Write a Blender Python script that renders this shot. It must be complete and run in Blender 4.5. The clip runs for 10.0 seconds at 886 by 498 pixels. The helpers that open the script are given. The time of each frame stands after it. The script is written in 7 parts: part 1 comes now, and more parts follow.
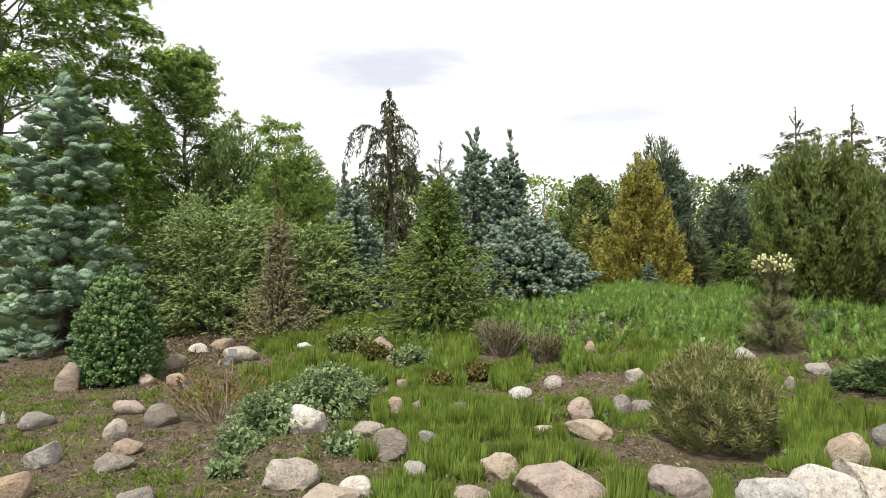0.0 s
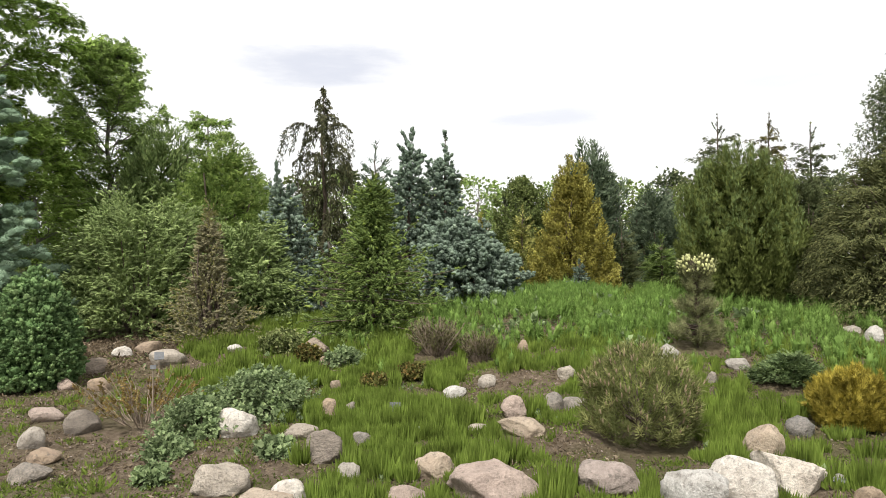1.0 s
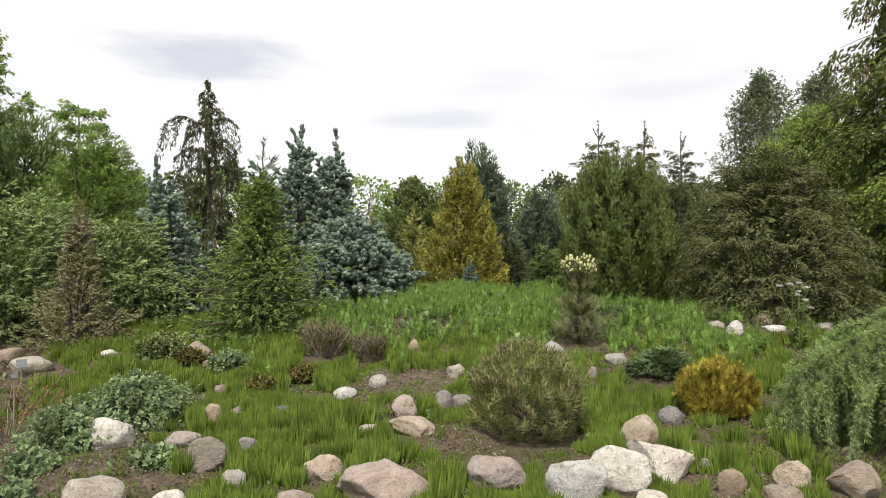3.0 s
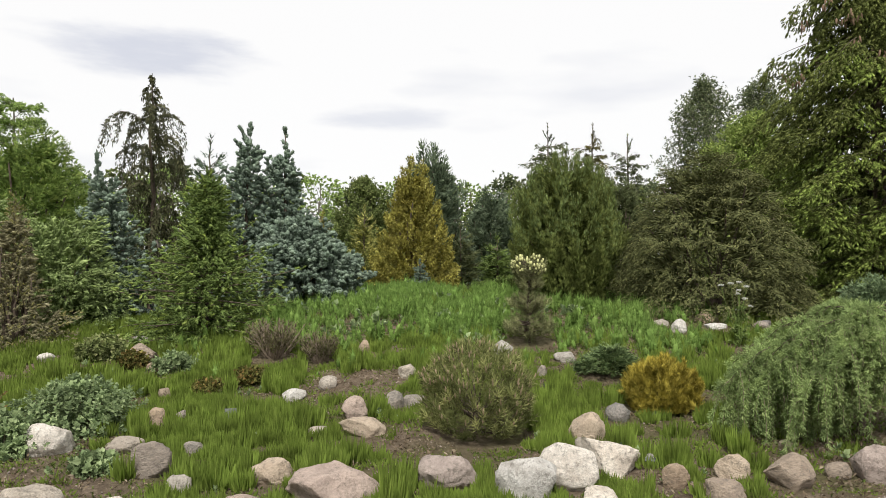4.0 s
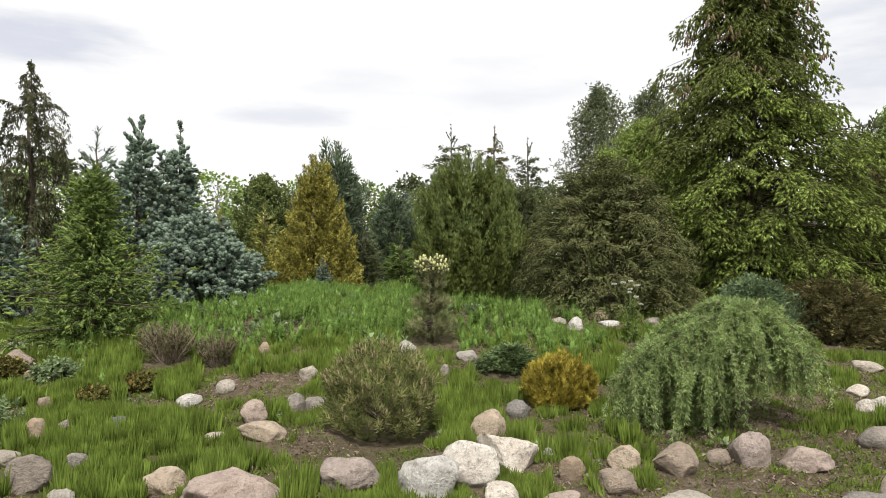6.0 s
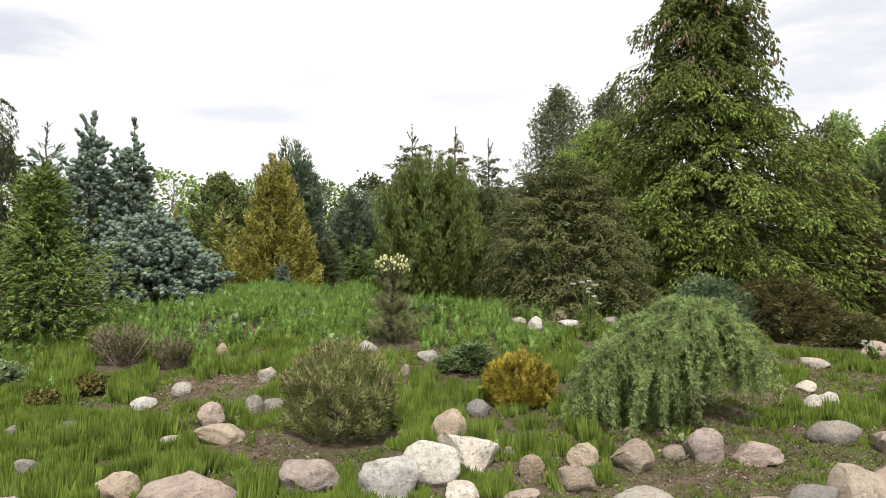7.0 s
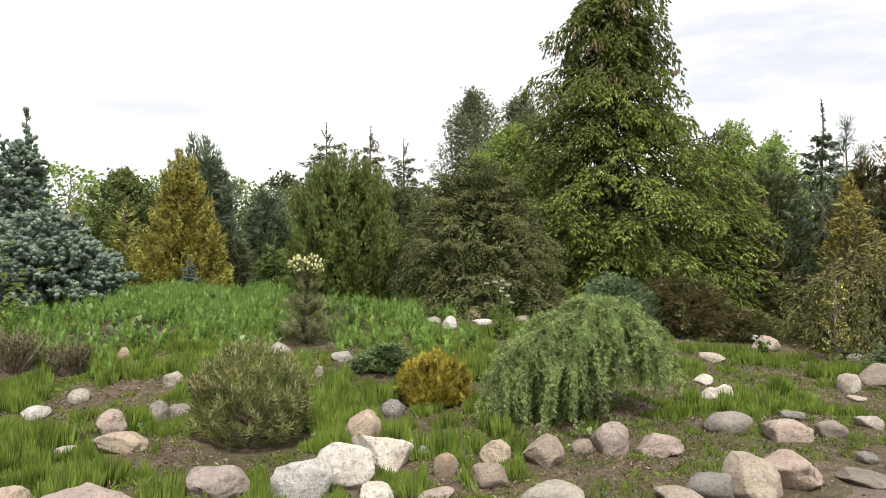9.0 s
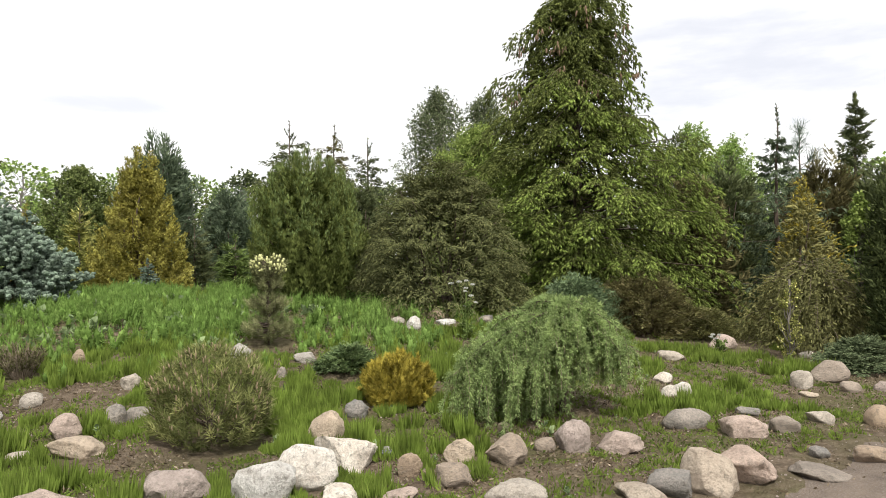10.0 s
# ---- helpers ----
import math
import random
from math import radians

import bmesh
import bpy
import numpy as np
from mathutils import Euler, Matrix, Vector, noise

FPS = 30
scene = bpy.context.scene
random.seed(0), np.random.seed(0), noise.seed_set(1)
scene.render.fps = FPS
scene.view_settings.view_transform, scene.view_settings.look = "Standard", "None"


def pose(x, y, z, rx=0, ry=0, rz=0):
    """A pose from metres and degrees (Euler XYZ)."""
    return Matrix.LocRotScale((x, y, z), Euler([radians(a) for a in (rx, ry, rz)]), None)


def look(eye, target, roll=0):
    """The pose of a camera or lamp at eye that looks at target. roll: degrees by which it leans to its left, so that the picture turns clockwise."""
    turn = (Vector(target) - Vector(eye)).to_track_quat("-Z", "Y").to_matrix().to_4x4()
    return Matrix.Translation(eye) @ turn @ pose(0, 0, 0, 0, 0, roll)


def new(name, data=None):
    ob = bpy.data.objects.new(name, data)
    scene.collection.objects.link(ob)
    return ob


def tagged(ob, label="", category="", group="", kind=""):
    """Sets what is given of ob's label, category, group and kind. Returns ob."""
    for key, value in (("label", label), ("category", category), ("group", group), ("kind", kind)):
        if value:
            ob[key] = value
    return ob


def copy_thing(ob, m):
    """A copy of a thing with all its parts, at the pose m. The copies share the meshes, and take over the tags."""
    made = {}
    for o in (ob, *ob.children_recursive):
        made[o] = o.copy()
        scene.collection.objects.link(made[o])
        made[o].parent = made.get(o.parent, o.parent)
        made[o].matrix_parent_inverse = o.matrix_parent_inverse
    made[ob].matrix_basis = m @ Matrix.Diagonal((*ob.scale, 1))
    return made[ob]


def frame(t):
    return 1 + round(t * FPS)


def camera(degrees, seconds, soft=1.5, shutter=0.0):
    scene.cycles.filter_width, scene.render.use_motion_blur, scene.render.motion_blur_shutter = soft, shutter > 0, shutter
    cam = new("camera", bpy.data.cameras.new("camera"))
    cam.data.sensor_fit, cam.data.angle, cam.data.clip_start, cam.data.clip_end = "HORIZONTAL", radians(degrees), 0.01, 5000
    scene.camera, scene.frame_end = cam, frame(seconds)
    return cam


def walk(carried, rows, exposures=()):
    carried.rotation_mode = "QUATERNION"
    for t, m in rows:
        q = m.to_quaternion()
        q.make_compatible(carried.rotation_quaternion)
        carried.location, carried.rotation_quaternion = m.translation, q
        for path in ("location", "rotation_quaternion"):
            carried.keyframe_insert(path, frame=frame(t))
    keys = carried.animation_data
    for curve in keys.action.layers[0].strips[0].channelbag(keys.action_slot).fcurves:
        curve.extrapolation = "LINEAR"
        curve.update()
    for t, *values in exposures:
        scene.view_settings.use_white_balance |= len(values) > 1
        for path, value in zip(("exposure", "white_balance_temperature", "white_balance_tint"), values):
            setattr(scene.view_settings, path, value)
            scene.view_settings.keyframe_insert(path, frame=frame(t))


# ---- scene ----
# The viewpoint: a camera that turns on the spot, at eye height on the garden path.
EYE = 1.5
cam = camera(65.65, 10.0, soft=0.6)
YAWS = [(0.0, 0.0), (0.5, -2.76), (1.0, -5.42), (1.5, -8.0), (2.0, -10.43), (2.5, -12.49), (4.0, -18.56), (4.5, -20.63), (5.0, -22.68),
        (5.5, -24.76), (7.0, -29.85), (7.5, -31.6), (8.0, -33.44), (8.5, -35.24), (9.0, -36.92), (9.5, -38.42), (10.0, -39.92)]
walk(cam, [(t, pose(0, 0, EYE, 91.12, 0, yaw)) for t, yaw in YAWS], [(0.0, 0.05), (2.5, -0.05), (4.5, -0.17), (5.6, -0.13), (7.0, -0.02), (8.5, 0.04), (10.0, 0.06)])


# ---- node helpers ----
def node(tree, kind, inputs=(), **props):
    n = tree.nodes.new(kind)
    for key, value in props.items():
        setattr(n, key, value)
    for key, value in dict(inputs).items():
        if hasattr(value, "is_output"):
            tree.links.new(value, n.inputs[key])
        else:
            n.inputs[key].default_value = value
    return n


def ramp(tree, fac, stops):
    n = tree.nodes.new("ShaderNodeValToRGB")
    while len(n.color_ramp.elements) < len(stops):
        n.color_ramp.elements.new(0.5)
    for e, (p, c) in zip(n.color_ramp.elements, stops):
        e.position, e.color = p, (*c, 1)
    tree.links.new(fac, n.inputs[0])
    return n.outputs[0]


def mixed(tree, fac, a, b, blend="MIX"):
    n = tree.nodes.new("ShaderNodeMix")
    n.data_type, n.blend_type = "RGBA", blend
    for key, value in ((0, fac), (6, a), (7, b)):
        if hasattr(value, "is_output"):
            tree.links.new(value, n.inputs[key])
        else:
            n.inputs[key].default_value = value if key == 0 else (*value, 1)
    return n.outputs[2]


# ---- sky and sun: a bright, thinly overcast day ----
world = bpy.data.worlds.new("overcast_sky")
scene.world = world
world.use_nodes = True
wt = world.node_tree
wt.nodes.clear()
SUN_EL, SUN_AZ = 56, 205
sky = node(wt, "ShaderNodeTexSky", sky_type="NISHITA", sun_disc=False, sun_elevation=radians(SUN_EL), sun_rotation=radians(SUN_AZ))
coords = node(wt, "ShaderNodeTexCoord")
stretch = node(wt, "ShaderNodeMapping", {"Vector": coords.outputs["Generated"], "Scale": (1.6, 1.6, 7.0)})
puffs = node(wt, "ShaderNodeTexNoise", {"Vector": stretch.outputs[0], "Scale": 1.7, "Detail": 4.0, "Roughness": 0.5})
wisps = node(wt, "ShaderNodeTexNoise", {"Vector": stretch.outputs[0], "Scale": 5.0, "Detail": 5.0, "Roughness": 0.55})
cover = ramp(wt, puffs.outputs["Fac"], [(0.55, (0, 0, 0)), (0.75, (0.5, 0.5, 0.5))])
for az, el, wide, high, deep in ((-4.5, 16.0, 0.14, 0.035, 0.9), (13.5, 12.0, 0.09, 0.02, 0.6), (-27, 21, 0.13, 0.05, 0.8), (61, 15.0, 0.24, 0.10, 0.75), (68, 13.0, 0.16, 0.03, 0.7), (-50, 15, 0.2, 0.05, 0.8), (85, 18, 0.2, 0.06, 0.8)):
    a, e = radians(az), radians(el)
    across = node(wt, "ShaderNodeVectorMath", {0: coords.outputs["Generated"], 1: (math.cos(a) / wide, -math.sin(a) / wide, 0)}, operation="DOT_PRODUCT").outputs["Value"]
    upward = node(wt, "ShaderNodeVectorMath", {0: coords.outputs["Generated"], 1: (-math.sin(a) * math.sin(e) / high, -math.cos(a) * math.sin(e) / high, math.cos(e) / high)}, operation="DOT_PRODUCT").outputs["Value"]
    ahead = node(wt, "ShaderNodeVectorMath", {0: coords.outputs["Generated"], 1: (math.sin(a), math.cos(a), 0)}, operation="DOT_PRODUCT").outputs["Value"]
    far = node(wt, "ShaderNodeMath", {0: node(wt, "ShaderNodeMath", {0: across, 1: 2.0}, operation="POWER").outputs[0], 1: node(wt, "ShaderNodeMath", {0: upward, 1: 2.0}, operation="POWER").outputs[0]}, operation="ADD").outputs[0]
    edge = node(wt, "ShaderNodeMath", {0: far, 1: node(wt, "ShaderNodeMath", {0: wisps.outputs["Fac"], 1: 3.2}, operation="MULTIPLY").outputs[0]}, operation="ADD").outputs[0]
    soft = node(wt, "ShaderNodeMapRange", {"Value": edge, "From Min": 1.2, "From Max": 3.0, "To Min": deep, "To Max": 0.0}, interpolation_type="SMOOTHSTEP").outputs[0]
    here = node(wt, "ShaderNodeMath", {0: soft, 1: node(wt, "ShaderNodeMath", {0: ahead, 1: 0.0}, operation="GREATER_THAN").outputs[0]}, operation="MULTIPLY").outputs[0]
    cover = node(wt, "ShaderNodeMath", {0: cover, 1: here}, operation="MAXIMUM").outputs[0]
cloud = mixed(wt, cover, (1.0, 0.99, 0.98), (0.67, 0.69, 0.77))
dim = node(wt, "ShaderNodeVectorMath", {0: sky.outputs[0], 1: (0.12, 0.12, 0.12)}, operation="MULTIPLY")
back = node(wt, "ShaderNodeBackground", {"Color": mixed(wt, 0.94, dim.outputs[0], cloud), "Strength": 1.15})
node(wt, "ShaderNodeOutputWorld", {"Surface": back.outputs[0]})

sun = new("sun", bpy.data.lights.new("sun", "SUN"))
sun.data.energy, sun.data.angle, sun.data.color = 4.6, radians(7), (1.0, 0.96, 0.9)
sun.matrix_world = look((0, 0, 0), (-math.sin(radians(SUN_AZ)) * math.cos(radians(SUN_EL)), -math.cos(radians(SUN_AZ)) * math.cos(radians(SUN_EL)), -math.sin(radians(SUN_EL))))


# ---- materials ----
def shader(name):
    m = bpy.data.materials.new(name)
    m.use_nodes = True
    m.node_tree.nodes.clear()
    return m, m.node_tree


def finish(tree, surface):
    node(tree, "ShaderNodeOutputMaterial", {"Surface": surface})


def foliage(name, dark, light, tips=None, patch=0.9, rough=0.6, through_light=0.22, deep=0.75):
    """Leaves or needles: every leaf has its own shade between dark and light, with drifts of older growth, and some light passes through."""
    m, t = shader(name)
    geo = node(t, "ShaderNodeNewGeometry")
    even = lambda a, b, k: tuple(x + (y - x) * k for x, y in zip(a, b))
    stops = [(0.0, tuple(deep * c for c in even(dark, light, 0.12))), (0.35, even(dark, light, 0.2)), (0.75, even(light, dark, 0.12))] + ([(0.96, even(tips, light, 0.3))] if tips else [])
    colour = ramp(t, geo.outputs["Random Per Island"], stops)
    drift = node(t, "ShaderNodeTexNoise", {"Vector": geo.outputs["Position"], "Scale": 5.0, "Detail": 2.5, "Roughness": 0.6})
    shade = ramp(t, drift.outputs["Fac"], [(0.3, (1 - 0.5 * patch,) * 3), (0.7, (1 + 0.3 * patch,) * 3)])
    colour = mixed(t, 1.0, colour, shade, "MULTIPLY")
    body = node(t, "ShaderNodeBsdfPrincipled", {"Base Color": colour, "Roughness": rough, "Specular IOR Level": 0.08})
    glow = node(t, "ShaderNodeBsdfTranslucent", {"Color": colour})
    finish(t, node(t, "ShaderNodeMixShader", {0: through_light, 1: body.outputs[0], 2: glow.outputs[0]}).outputs[0])
    return m


def bark(name, dark, light):
    m, t = shader(name)
    geo = node(t, "ShaderNodeNewGeometry")
    long = node(t, "ShaderNodeMapping", {"Vector": geo.outputs["Position"], "Scale": (30, 30, 6)})
    grain = node(t, "ShaderNodeTexNoise", {"Vector": long.outputs[0], "Scale": 1.0, "Detail": 5.0})
    bump = node(t, "ShaderNodeBump", {"Height": grain.outputs["Fac"], "Strength": 0.6, "Distance": 0.01})
    finish(t, node(t, "ShaderNodeBsdfPrincipled", {"Base Color": ramp(t, grain.outputs["Fac"], [(0.3, dark), (0.7, light)]), "Roughness": 0.9, "Normal": bump.outputs[0]}).outputs[0])
    return m


def granite(name, base, second, speck, speck_amount=0.45, streaky=False):
    m, t = shader(name)
    geo = node(t, "ShaderNodeNewGeometry")
    info = node(t, "ShaderNodeObjectInfo")
    place = node(t, "ShaderNodeTexCoord")
    shift = node(t, "ShaderNodeVectorMath", {0: info.outputs["Random"], 1: (40, 23, 61)}, operation="MULTIPLY")
    where = node(t, "ShaderNodeVectorMath", {0: place.outputs["Object"], 1: shift.outputs[0]}, operation="ADD")
    scaled = node(t, "ShaderNodeMapping", {"Vector": where.outputs[0], "Scale": (1, 1, 1.7 if streaky else 1), "Rotation": (0.35, 0.2, 0)})
    big = node(t, "ShaderNodeTexNoise", {"Vector": scaled.outputs[0], "Scale": 7.0, "Detail": 6.0, "Roughness": 0.65, "Distortion": 0.6})
    fine = node(t, "ShaderNodeTexNoise", {"Vector": scaled.outputs[0], "Scale": 55.0, "Detail": 4.0, "Roughness": 0.75})
    mid = node(t, "ShaderNodeTexNoise", {"Vector": scaled.outputs[0], "Scale": 24.0, "Detail": 6.0, "Roughness": 0.75})
    colour = ramp(t, big.outputs["Fac"], [(0.35, second), (0.6, base)])
    tint = ramp(t, info.outputs["Random"], [(0.0, (0.82, 0.84, 0.86)), (0.5, (1.0, 0.97, 0.94)), (1.0, (1.08, 1.02, 0.95))])
    colour = mixed(t, 1.0, colour, tint, "MULTIPLY")
    grains = ramp(t, fine.outputs["Fac"], [(0.40, (1, 1, 1)), (0.56, (0, 0, 0))])
    colour = mixed(t, node(t, "ShaderNodeMath", {0: grains, 1: speck_amount * 0.75}, operation="MULTIPLY").outputs[0], colour, speck)
    blots = ramp(t, mid.outputs["Fac"], [(0.53, (0, 0, 0)), (0.64, (0.6, 0.6, 0.6))])
    colour = mixed(t, blots, colour, (0.15, 0.135, 0.11))
    height = node(t, "ShaderNodeMath", {0: node(t, "ShaderNodeMath", {0: mid.outputs["Fac"], 1: big.outputs["Fac"]}, operation="ADD").outputs[0], 1: node(t, "ShaderNodeMath", {0: fine.outputs["Fac"], 1: 0.5}, operation="MULTIPLY").outputs[0]}, operation="ADD")
    bump = node(t, "ShaderNodeBump", {"Height": height.outputs[0], "Strength": 1.0, "Distance": 0.03})
    finish(t, node(t, "ShaderNodeBsdfPrincipled", {"Base Color": colour, "Roughness": 0.85, "Specular IOR Level": 0.25, "Normal": bump.outputs[0]}).outputs[0])
    return m


ROCK = {
    "white": granite("white_granite", (0.80, 0.77, 0.71), (0.60, 0.55, 0.49), (0.22, 0.20, 0.18), 0.4),
    "pale": granite("pale_granite", (0.546, 0.502, 0.440), (0.405, 0.370, 0.321), (0.17, 0.16, 0.15), 0.5),
    "cream": granite("cream_granite", (0.554, 0.475, 0.383), (0.431, 0.356, 0.282), (0.22, 0.19, 0.16), 0.35),
    "tan": granite("tan_sandstone", (0.458, 0.361, 0.264), (0.352, 0.273, 0.207), (0.17, 0.14, 0.11), 0.3),
    "pink": granite("pink_granite", (0.554, 0.449, 0.387), (0.422, 0.339, 0.290), (0.20, 0.17, 0.15), 0.45),
    "brown": granite("brown_gneiss", (0.422, 0.356, 0.290), (0.299, 0.251, 0.207), (0.14, 0.12, 0.11), 0.45, True),
    "grey": granite("grey_granite", (0.389, 0.350, 0.310), (0.273, 0.258, 0.233), (0.08, 0.08, 0.08), 0.5),
}
ROCK_WORDS = {"white": "whitish rough granite", "pale": "pale grey speckled granite", "cream": "cream-coloured weathered", "tan": "orange-tan rounded",
              "pink": "pinkish granite", "brown": "brown streaked gneiss", "grey": "grey granite"}

BARK_BROWN = bark("brown_bark", (0.05, 0.035, 0.025), (0.16, 0.12, 0.09))
BARK_GREY = bark("grey_bark", (0.09, 0.08, 0.07), (0.26, 0.23, 0.20))
BARK_DEAD = bark("bleached_twigs", (0.16, 0.12, 0.09), (0.34, 0.27, 0.20))


# ---- mesh helpers ----
def solid(name, verts, faces, material, smooth=False):
    """A mesh from arrays: verts n x 3, faces m x k (all of one kind, or a list of such arrays)."""
    if not isinstance(faces, list):
        faces = [faces]
    me = bpy.data.meshes.new(name)
    verts = np.asarray(verts, np.float32)
    me.vertices.add(len(verts))
    me.vertices.foreach_set("co", verts.ravel())
    corners = np.concatenate([f.ravel() for f in faces]).astype(np.int32)
    counts = np.concatenate([np.full(len(f), f.shape[1]) for f in faces])
    me.loops.add(len(corners))
    me.loops.foreach_set("vertex_index", corners)
    me.polygons.add(len(counts))
    me.polygons.foreach_set("loop_start", (np.cumsum(counts) - counts).astype(np.int32))
    me.polygons.foreach_set("loop_total", counts.astype(np.int32))
    me.polygons.foreach_set("use_smooth", np.full(len(counts), smooth))
    me.update(calc_edges=True)
    me.materials.append(material)
    return me


def part(name, verts, faces, material, parent, label="", smooth=False):
    ob = new(name, solid(name, verts, faces, material, smooth))
    ob.parent = parent
    return tagged(ob, label)


def thing(name, place, label, category, group="", spin=0.0):
    ob = new(name)
    ob.empty_display_size = 0.2
    ob.location = place
    ob.rotation_euler = (0, 0, spin)
    return tagged(ob, label, category, group)


def unit(v):
    return v / np.maximum(np.linalg.norm(v, axis=-1, keepdims=True), 1e-9)


def scatter(shape, places, ways, sizes, rng, face_up=None):
    """Copies of a small shape (verts, faces; it grows along +z, its flat side faces +y) at the places, along the ways.
    face_up: the way that the flat side faces, or None for a turn by chance."""
    tv, tf = shape
    n = len(places)
    z = unit(ways)
    if face_up is None:
        ref = unit(rng.normal(size=(n, 3)))
    else:
        ref = unit(face_up + rng.normal(size=(n, 3)) * 0.25)
    x = unit(np.cross(ref, z) + 1e-6)
    y = np.cross(z, x)
    s = np.asarray(sizes).reshape(-1, 1, 1)
    v = (tv[None, :, 0:1] * x[:, None] + tv[None, :, 1:2] * y[:, None] + tv[None, :, 2:3] * z[:, None]) * s + places[:, None]
    f = tf[None] + (np.arange(n) * len(tv))[:, None, None]
    return v.reshape(-1, 3), f.reshape(-1, tf.shape[1])


def tubes(lines, radii, sides=5):
    """Tapered tubes along n polylines of k points each: lines n x k x 3, radii n x k."""
    lines, radii = np.asarray(lines, float), np.asarray(radii, float)
    n, k, _ = lines.shape
    tang = unit(np.gradient(lines, axis=1))
    ref = np.where(abs(tang[..., 2:3]) > 0.9, np.array([1.0, 0, 0]), np.array([0, 0, 1.0]))
    a = unit(np.cross(tang, ref))
    b = np.cross(tang, a)
    ang = np.arange(sides) * 2 * np.pi / sides
    ring = a[:, :, None] * np.cos(ang)[None, None, :, None] + b[:, :, None] * np.sin(ang)[None, None, :, None]
    v = lines[:, :, None] + ring * radii[:, :, None, None]
    i = np.arange(k - 1)[:, None] * sides
    j = np.arange(sides)[None]
    jn = (j + 1) % sides
    q = np.stack([i + j, i + jn, i + sides + jn, i + sides + j], -1).reshape(-1, 4)
    f = q[None] + (np.arange(n) * k * sides)[:, None, None]
    return v.reshape(-1, 3), f.reshape(-1, 4)


def noise3(p, scale, seed=0.0):
    """Cheap smooth lumps in -1..1 for arrays of points."""
    x, y, z = (p * scale + seed * np.array([1.7, 3.1, 5.3])).T
    return (np.sin(1.9 * x + 1.3 * np.sin(1.1 * y + seed)) + np.sin(2.3 * y + 1.1 * np.sin(1.7 * z)) + np.sin(2.1 * z + 1.2 * np.sin(1.3 * x))
            + 0.6 * np.sin(4.7 * x + 3.9 * y) + 0.6 * np.sin(5.1 * z - 4.3 * y)) / 3.4


# ---- small shapes that foliage is made of (length 1 along +z) ----
def needle_twig(n, tilt, length, width, rng, start=0.0, core=0.08):
    """A twig brush: a spindle of packed needles with n needles standing off it, all in one piece."""
    v = [(0, 0, 0.0)] + [(math.cos(t) * core, math.sin(t) * core, 0.42) for t in (0, 2.1, 4.2)] + [(0, 0, 1.0)]
    f = [(0, 2, 1), (0, 3, 2), (0, 1, 3), (1, 2, 4), (2, 3, 4), (3, 1, 4)]
    s = np.sqrt(rng.uniform(start ** 2, 1, n))
    for k in range(n):
        j = 0 if s[k] < 0.3 else rng.integers(1, 4) if s[k] < 0.85 else 4
        phi = rng.uniform(0, 2 * np.pi)
        th = radians(rng.normal(tilt, 10)) * (1.1 - 0.55 * s[k])
        way = np.array([math.cos(phi) * math.sin(th), math.sin(phi) * math.sin(th), math.cos(th)])
        side = unit(np.cross(way, rng.normal(size=3)))
        root = np.array(v[j])
        ln = length * rng.uniform(0.75, 1.15)
        f.append((j, len(v), len(v) + 1))
        v += [tuple(root + way * ln * 0.45 + side * width), tuple(root + way * ln)]
    return np.array(v), np.array(f)


def leaf_cluster(n, rng, length=0.55, width=0.2, droop=0.2):
    """A twig end with n leaves, each one folded a little along its middle."""
    vs, fs = [], []
    for i in range(n):
        s = i / max(n - 1, 1)
        phi = i * 2.4 + rng.uniform(-0.4, 0.4)
        th = radians(75 - 50 * s + rng.uniform(-15, 15))
        w = np.array([math.sin(th) * math.cos(phi), math.sin(th) * math.sin(phi), math.cos(th) - droop])
        w /= np.linalg.norm(w)
        side = np.cross(w, [0.1, 0.2, 1.0])
        side /= np.linalg.norm(side)
        up = np.cross(side, w)
        b = np.array([0, 0, 0.55 * s])
        ln = length * rng.uniform(0.75, 1.15)
        k = len(vs)
        vs += [b, b + w * ln * 0.45 + side * width + up * 0.06, b + w * ln - up * 0.05, b + w * ln * 0.45 - side * width + up * 0.06, b + w * ln * 0.5]
        fs += [(k, k + 1, k + 4), (k + 1, k + 2, k + 4), (k, k + 4, k + 3), (k + 4, k + 2, k + 3)]
    return np.array(vs), np.array(fs)


def quad_leaves(n, rng, length=0.6, width=0.16):
    """A loose twig end for far trees: n flat leaves."""
    vs = []
    for i in range(n):
        w = unit(rng.normal(size=3) + np.array([0, 0, 0.5]))
        side = unit(np.cross(w, rng.normal(size=3)))
        b = np.array([0, 0, 0.5 * i / n])
        vs += [b, b + w * length * 0.5 + side * width, b + w * length, b + w * length * 0.5 - side * width]
    return np.array(vs), np.arange(4 * n).reshape(-1, 4)


def fingers(n, rng, spread=38.0, core=0.07, flatness=0.45):
    """A scale-leaved branchlet: n plump fingers that fan out from one point, in one piece."""
    vs, fs = [np.zeros(3)], []
    for i in range(n):
        q = 2 * i / max(n - 1, 1) - 1
        a = radians(spread * q + rng.normal(0, 7))
        b = radians(spread * flatness * rng.normal(0, 0.7))
        w = unit(np.array([math.sin(a), math.sin(b), math.cos(a) * math.cos(b)]))
        ln = (1 - 0.35 * q * q) * rng.uniform(0.75, 1.1)
        x = unit(np.cross(w, [0.3, 1.0, 0.1]))
        y = np.cross(w, x)
        k = len(vs)
        m = rng.uniform(0.5, 0.68)
        vs += [w * ln * m + x * core - y * core * 0.6, w * ln * m - x * core - y * core * 0.6, w * ln]
        fs += [(0, k, k + 2), (0, k + 2, k + 1)]
    return np.array(vs), np.array(fs)


